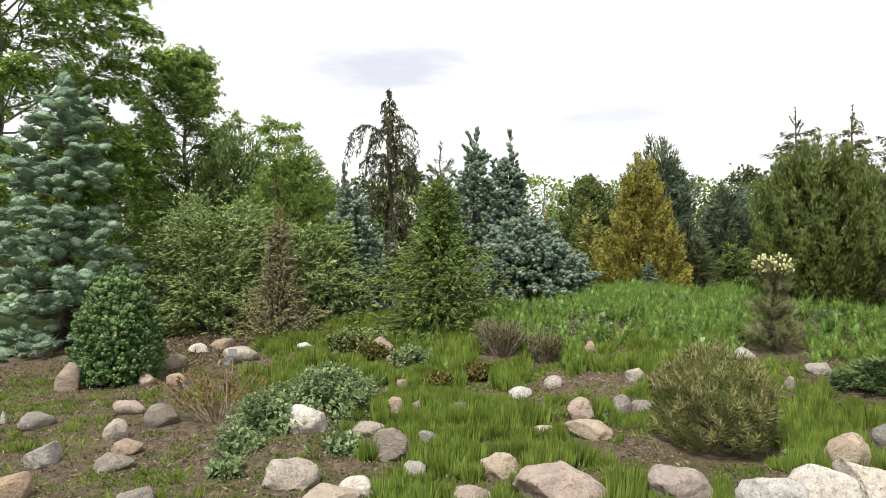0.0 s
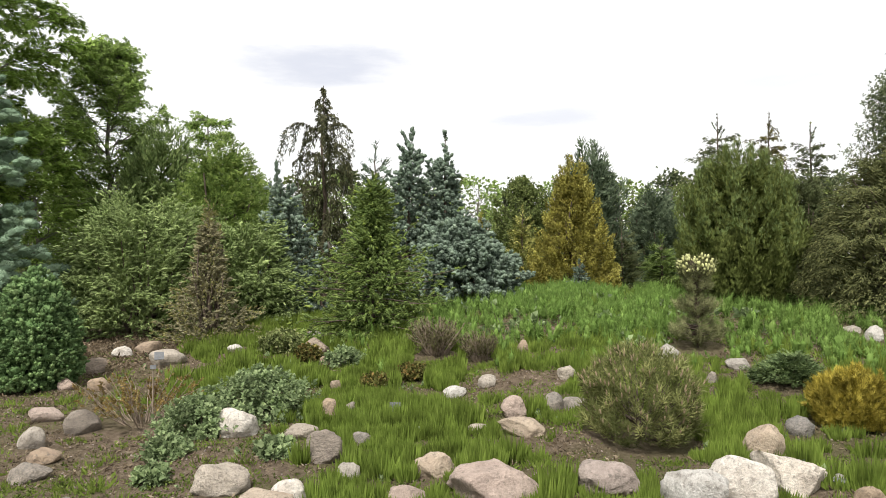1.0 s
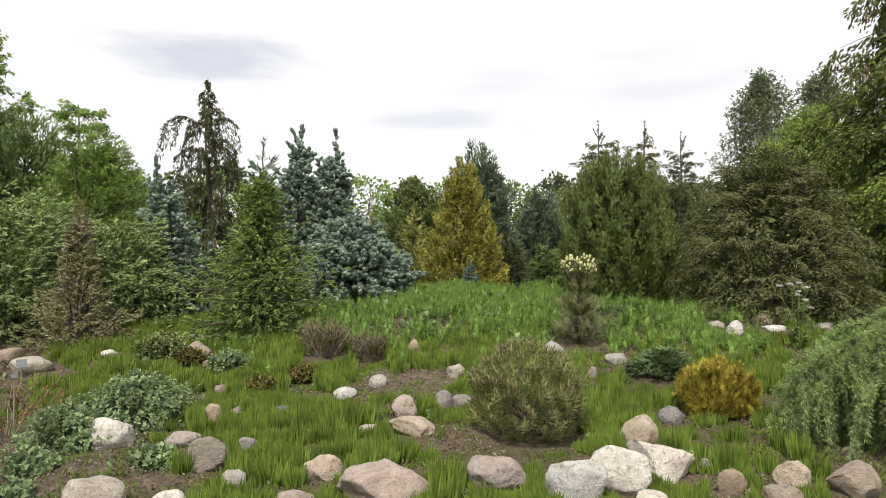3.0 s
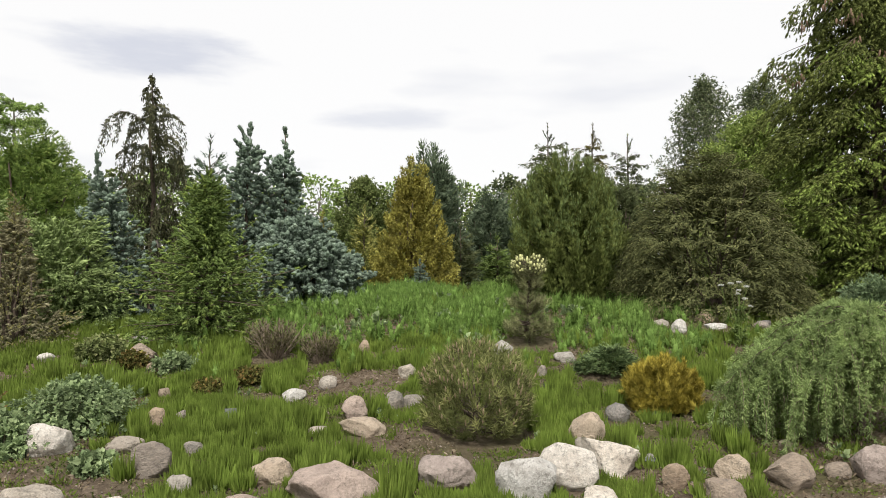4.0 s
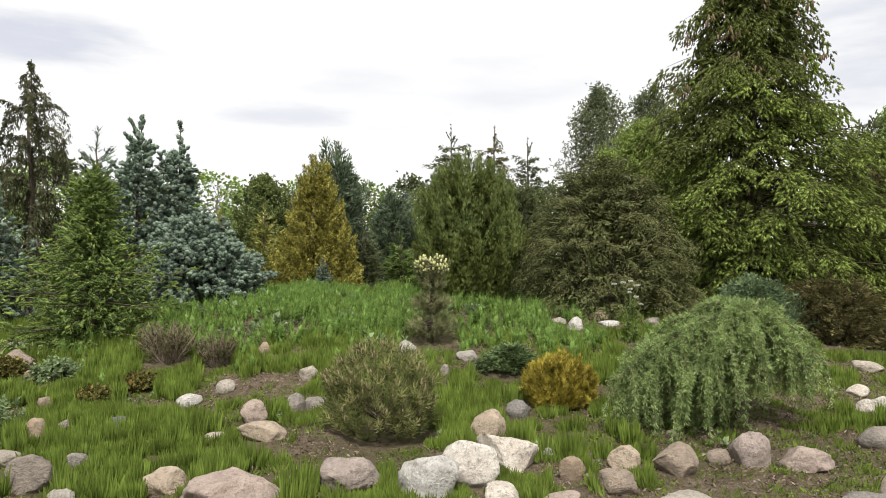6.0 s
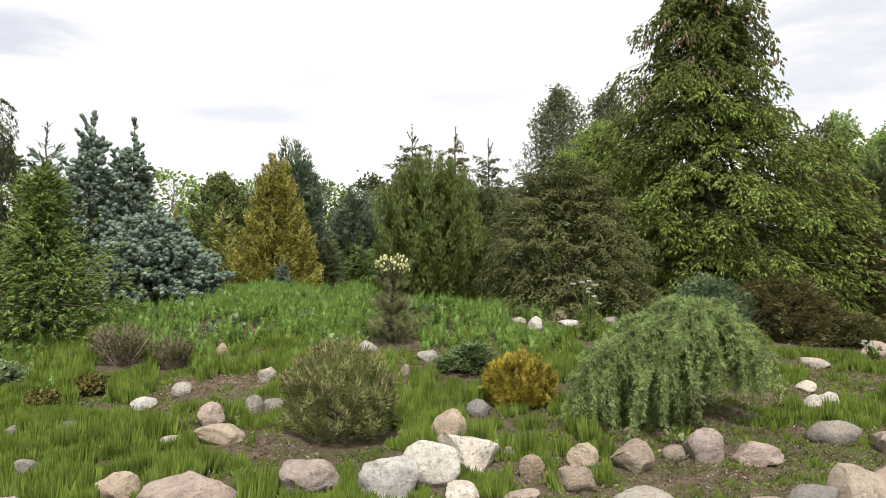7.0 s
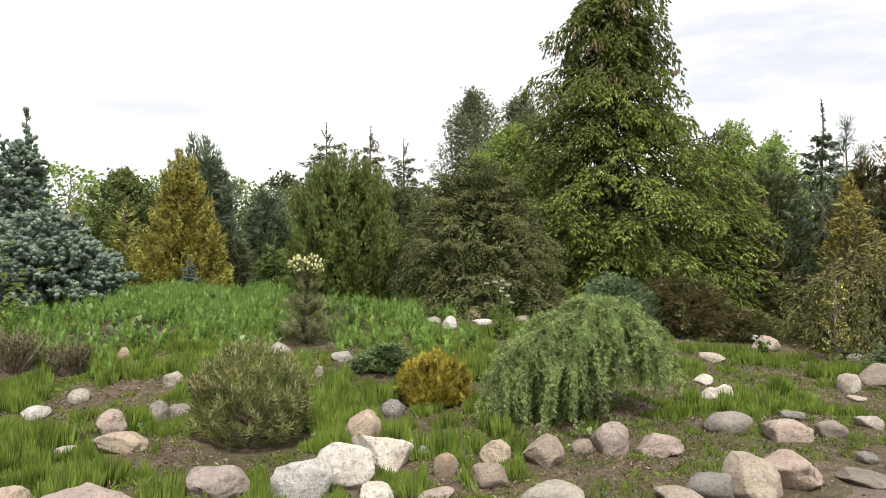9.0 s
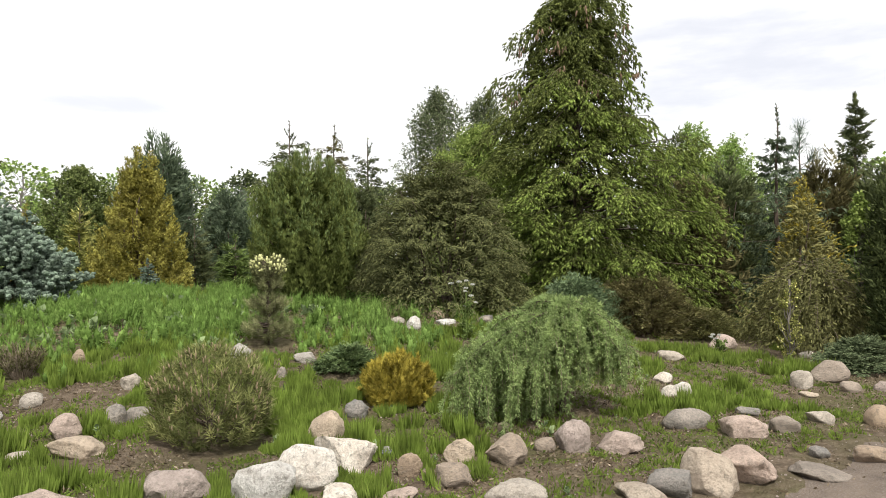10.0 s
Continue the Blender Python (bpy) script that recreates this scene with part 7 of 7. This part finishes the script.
def plume_bed():
    """Horsetail on the crown of the mound: soft upright plumes."""
    rng = np.random.default_rng(303)
    n, each = 3600, 3
    cx, cy = spots(n, rng, -2, 44, 7.5, 14.5)
    high = rng.uniform(0.12, 0.30, n) * (1 + 0.3 * noise3(np.stack([cx, cy, cx * 0], 1), 2.4, 5))
    k = np.repeat(np.arange(n), each)
    x, y = cx[k] + rng.normal(0, 0.065, n * each), cy[k] + rng.normal(0, 0.065, n * each)
    az, d = bearing(x, y)
    p = np.stack([x, y, x * 0], 1)
    thick = np.clip(ease(az, 2, 8) * (1 - ease(az, 34, 42)) * ease(d, 8.2, 9.6) + 0.3 * ease(noise3(p, 1.4, 3), 0.0, 0.6), 0, 1) * meadow(x, y)
    keep = (rng.uniform(0, 1, n * each) < thick) & clear_of_stones(x, y)
    x, y, k = x[keep], y[keep], k[keep]
    p = np.stack([x, y, terrain(x, y) - 0.01], 1)
    away = np.stack([x - cx[k], y - cy[k]], 1) * 2.2
    ways = np.stack([rng.normal(0, 0.1, len(x)) + away[:, 0], rng.normal(0, 0.1, len(x)) + away[:, 1], np.ones(len(x))], 1)
    tall = high[k] * rng.uniform(0.75, 1.1, len(x)) * before_stones(x, y)
    v, f = scatter(PLUME_UP, p, ways, tall * 1.15, rng)
    return tagged(new("horsetail", solid("horsetail", v, f, HORSETAIL)), "soft green horsetail covering the mound", "horsetail", kind="stuff")


plume_bed()


def weeds(name, label, count, zone, size, seed, material, shape, thick, category="weeds"):
    rng = np.random.default_rng(seed)
    x, y = spots(count, rng, *zone)
    keep = (rng.uniform(0, 1, count) < thick(x, y)) & clear_of_stones(x, y)
    x, y = x[keep], y[keep]
    p = np.stack([x, y, terrain(x, y) + 0.005], 1)
    ways = np.stack([rng.normal(0, 0.5, len(x)), rng.normal(0, 0.5, len(x)), np.ones(len(x))], 1)
    v, f = scatter(shape, p, ways, size * rng.uniform(0.5, 1.4, len(x)), rng)
    return tagged(new(name, solid(name, v, f, material)), label, category, kind="stuff")


def weedy(x, y):
    p = np.stack([x, y, x * 0], 1)
    return ease(noise3(p, 1.5, 6) + 0.6 * noise3(p, 4.1, 2), -0.7, 0.6) * (y > 2.9 - 0.1 * x)


def littered(x, y):
    az, d = bearing(x, y)
    return np.exp(-((az + 20) / 4) ** 2 - ((d - 11) / 1.6) ** 2)


weeds("low_weeds", "low green weeds on the bare soil", 62000, (-36, 76, 4.2, 11), 0.028, 304, WEED, LEAVES_TINY, weedy)
weeds("wood_chips", "pale wood chips under the conifers", 9000, (-30, -12, 8.5, 13.5), 0.07, 305, STRAW, CHIPS, littered, "wood chips")
weeds("plant_litter", "dry stalks and leaf litter on the soil", 52000, (-36, 76, 4.2, 11), 0.035, 306, STRAW, CHIPS, lambda x, y: 0.25 + 0.75 * (1 - weedy(x, y)) * (y > 2.9 - 0.1 * x), "litter")
weeds("leafy_weeds", "bluish-green leafy weeds in the horsetail", 600, (3, 30, 8.6, 12.5), 0.17, 308, HERB, LEAVES, lambda x, y: ease(noise3(np.stack([x, y, x * 0], 1), 1.9, 12), 0.0, 0.7))
weeds("broad_weeds", "broad-leaved weeds scattered through the grass", 3000, (-20, 62, 4.4, 13), 0.075, 307, HERB, LEAVES, lambda x, y: ease(noise3(np.stack([x, y, x * 0], 1), 2.3, 8), 0.1, 0.8) * (0.35 + 0.65 * meadow(x, y)))


def pebbles():
    """Grit and small pebbles strewn over the bare soil and the path."""
    rng = np.random.default_rng(310)
    x, y = spots(5200, rng, -36, 78, 3.6, 8.5)
    keep = clear_of_stones(x, y) & (rng.uniform(0, 1, len(x)) > 0.8 * meadow(x, y))
    x, y = x[keep], y[keep]
    v, f = BALLS[1]
    shape = v * np.array([0.6, 0.8, 0.5]) * (1 + 0.2 * noise3(v, 2.0, 3))[:, None], f
    p = np.stack([x, y, terrain(x, y) + 0.004], 1)
    size = 0.006 + 0.012 * rng.uniform(0, 1, len(x)) ** 3
    v, f = scatter(shape, p, rng.normal(size=(len(x), 3)) * np.array([0.4, 0.4, 0]) + np.array([0, 0, 1.0]), size, rng)
    return tagged(new("pebbles", solid("pebbles", v, f, ROCK["pink"])), "small pinkish-grey pebbles strewn on the soil", "pebbles", kind="stuff")


pebbles()

# ---- flowers and plant labels ----
WHITE_PETAL = foliage("white_petals", (0.55, 0.55, 0.50), (0.75, 0.75, 0.70), (0.80, 0.80, 0.76), patch=0.2)
STALK = foliage("green_stalks", (0.10, 0.15, 0.04), (0.20, 0.27, 0.08), (0.26, 0.32, 0.12))


def slate_material():
    m, t = shader("grey_label_plate")
    geo = node(t, "ShaderNodeNewGeometry")
    grain = node(t, "ShaderNodeTexNoise", {"Vector": geo.outputs["Position"], "Scale": 60.0, "Detail": 4.0})
    finish(t, node(t, "ShaderNodeBsdfPrincipled", {"Base Color": ramp(t, grain.outputs["Fac"], [(0.3, (0.10, 0.105, 0.11)), (0.7, (0.17, 0.175, 0.18))]), "Roughness": 0.8}).outputs[0])
    return m


PLATE = slate_material()


def yarrow(az, d, h, seed, stems=7, spread=0.22):
    rng = np.random.default_rng(seed)
    ob = thing("yarrow", at(az, d), "tall yarrow with flat white flower heads", "flower")
    for i in range(stems):
        a = rng.uniform(0, 2 * np.pi)
        tip = np.array([math.cos(a) * spread * rng.uniform(0.2, 1), math.sin(a) * spread * rng.uniform(0.2, 1), h * rng.uniform(0.5, 1.0)])
        s = np.linspace(0, 1, 6)[:, None]
        line = tip * s + np.array([0, 0, -0.02]) + np.concatenate([np.zeros((1, 3)), rng.normal(0, 0.012, (4, 3)), np.zeros((1, 3))])
        part("stem", *tubes(line[None], np.linspace(0.006, 0.003, 6)[None], 5), STALK, ob, smooth=True)
        n = 34
        p = line[-1] + np.stack([rng.normal(0, 0.012, n), rng.normal(0, 0.012, n), rng.normal(0.006, 0.003, n)], 1)
        part("flower_head", *scatter(LEAVES_TINY, p, np.tile([0, 0, 1.0], (n, 1)) + rng.normal(0, 0.4, (n, 3)), rng.uniform(0.02, 0.034, n), rng), WHITE_PETAL, ob, "flat white flower head")
    n = 40
    p = np.stack([rng.normal(0, 0.04, n), rng.normal(0, 0.04, n), rng.uniform(0.02, 0.55, n) * h], 1)
    part("leaf_tuft", *scatter(LEAVES, p, np.stack([rng.normal(0, 1, n), rng.normal(0, 1, n), np.full(n, 0.6)], 1), np.full(n, 0.09), rng), STALK, ob)
    return ob


def plant_label(az, d, w, h, high, tilt, label):
    """A small plate on a stake, tilted back."""
    ob = thing("plant_label", at(az, d), label, "plant label", "plant labels", spin=-radians(az))
    t = 0.004
    c = np.array([[x, y, z] for z in (0, h) for y in (-t, t) for x in (-w / 2, w / 2)])
    r = radians(tilt)
    c = np.stack([c[:, 0], c[:, 1] * math.cos(r) + c[:, 2] * math.sin(r), high + c[:, 2] * math.cos(r) - c[:, 1] * math.sin(r)], 1)
    f = np.array([[0, 1, 5, 4], [2, 6, 7, 3], [0, 4, 6, 2], [1, 3, 7, 5], [4, 5, 7, 6], [0, 2, 3, 1]])
    part("plate", c, f, PLATE, ob)
    line = np.array([[[0, 0.012, -0.08], [0, 0.012, high * 0.5], [0, 0.014, high + 0.25 * h]]])
    part("stake", *tubes(line, np.array([[0.006, 0.006, 0.005]]), 5), BARK_DEAD, ob, smooth=True)
    return ob


yarrow(41.81, 9.6, 0.9, 401, stems=9, spread=0.26)
yarrow(61.76, 11.6, 0.39, 402, stems=4, spread=0.12)
plant_label(-16.98, 9.1, 0.11, 0.11, 0.12, 40, "small grey label plate leaning by a pale boulder")
plant_label(-17.40, 6.6, 0.049, 0.036, 0.498, 20, "small white tag among rusty twigs")
plant_label(1.46, 6.35, 0.105, 0.135, 0.026, 15, "dark grey label plate standing in the grass")
plant_label(35.33, 5.25, 0.086, 0.038, 0.027, 65, "pale label plate lying beside the boulders")
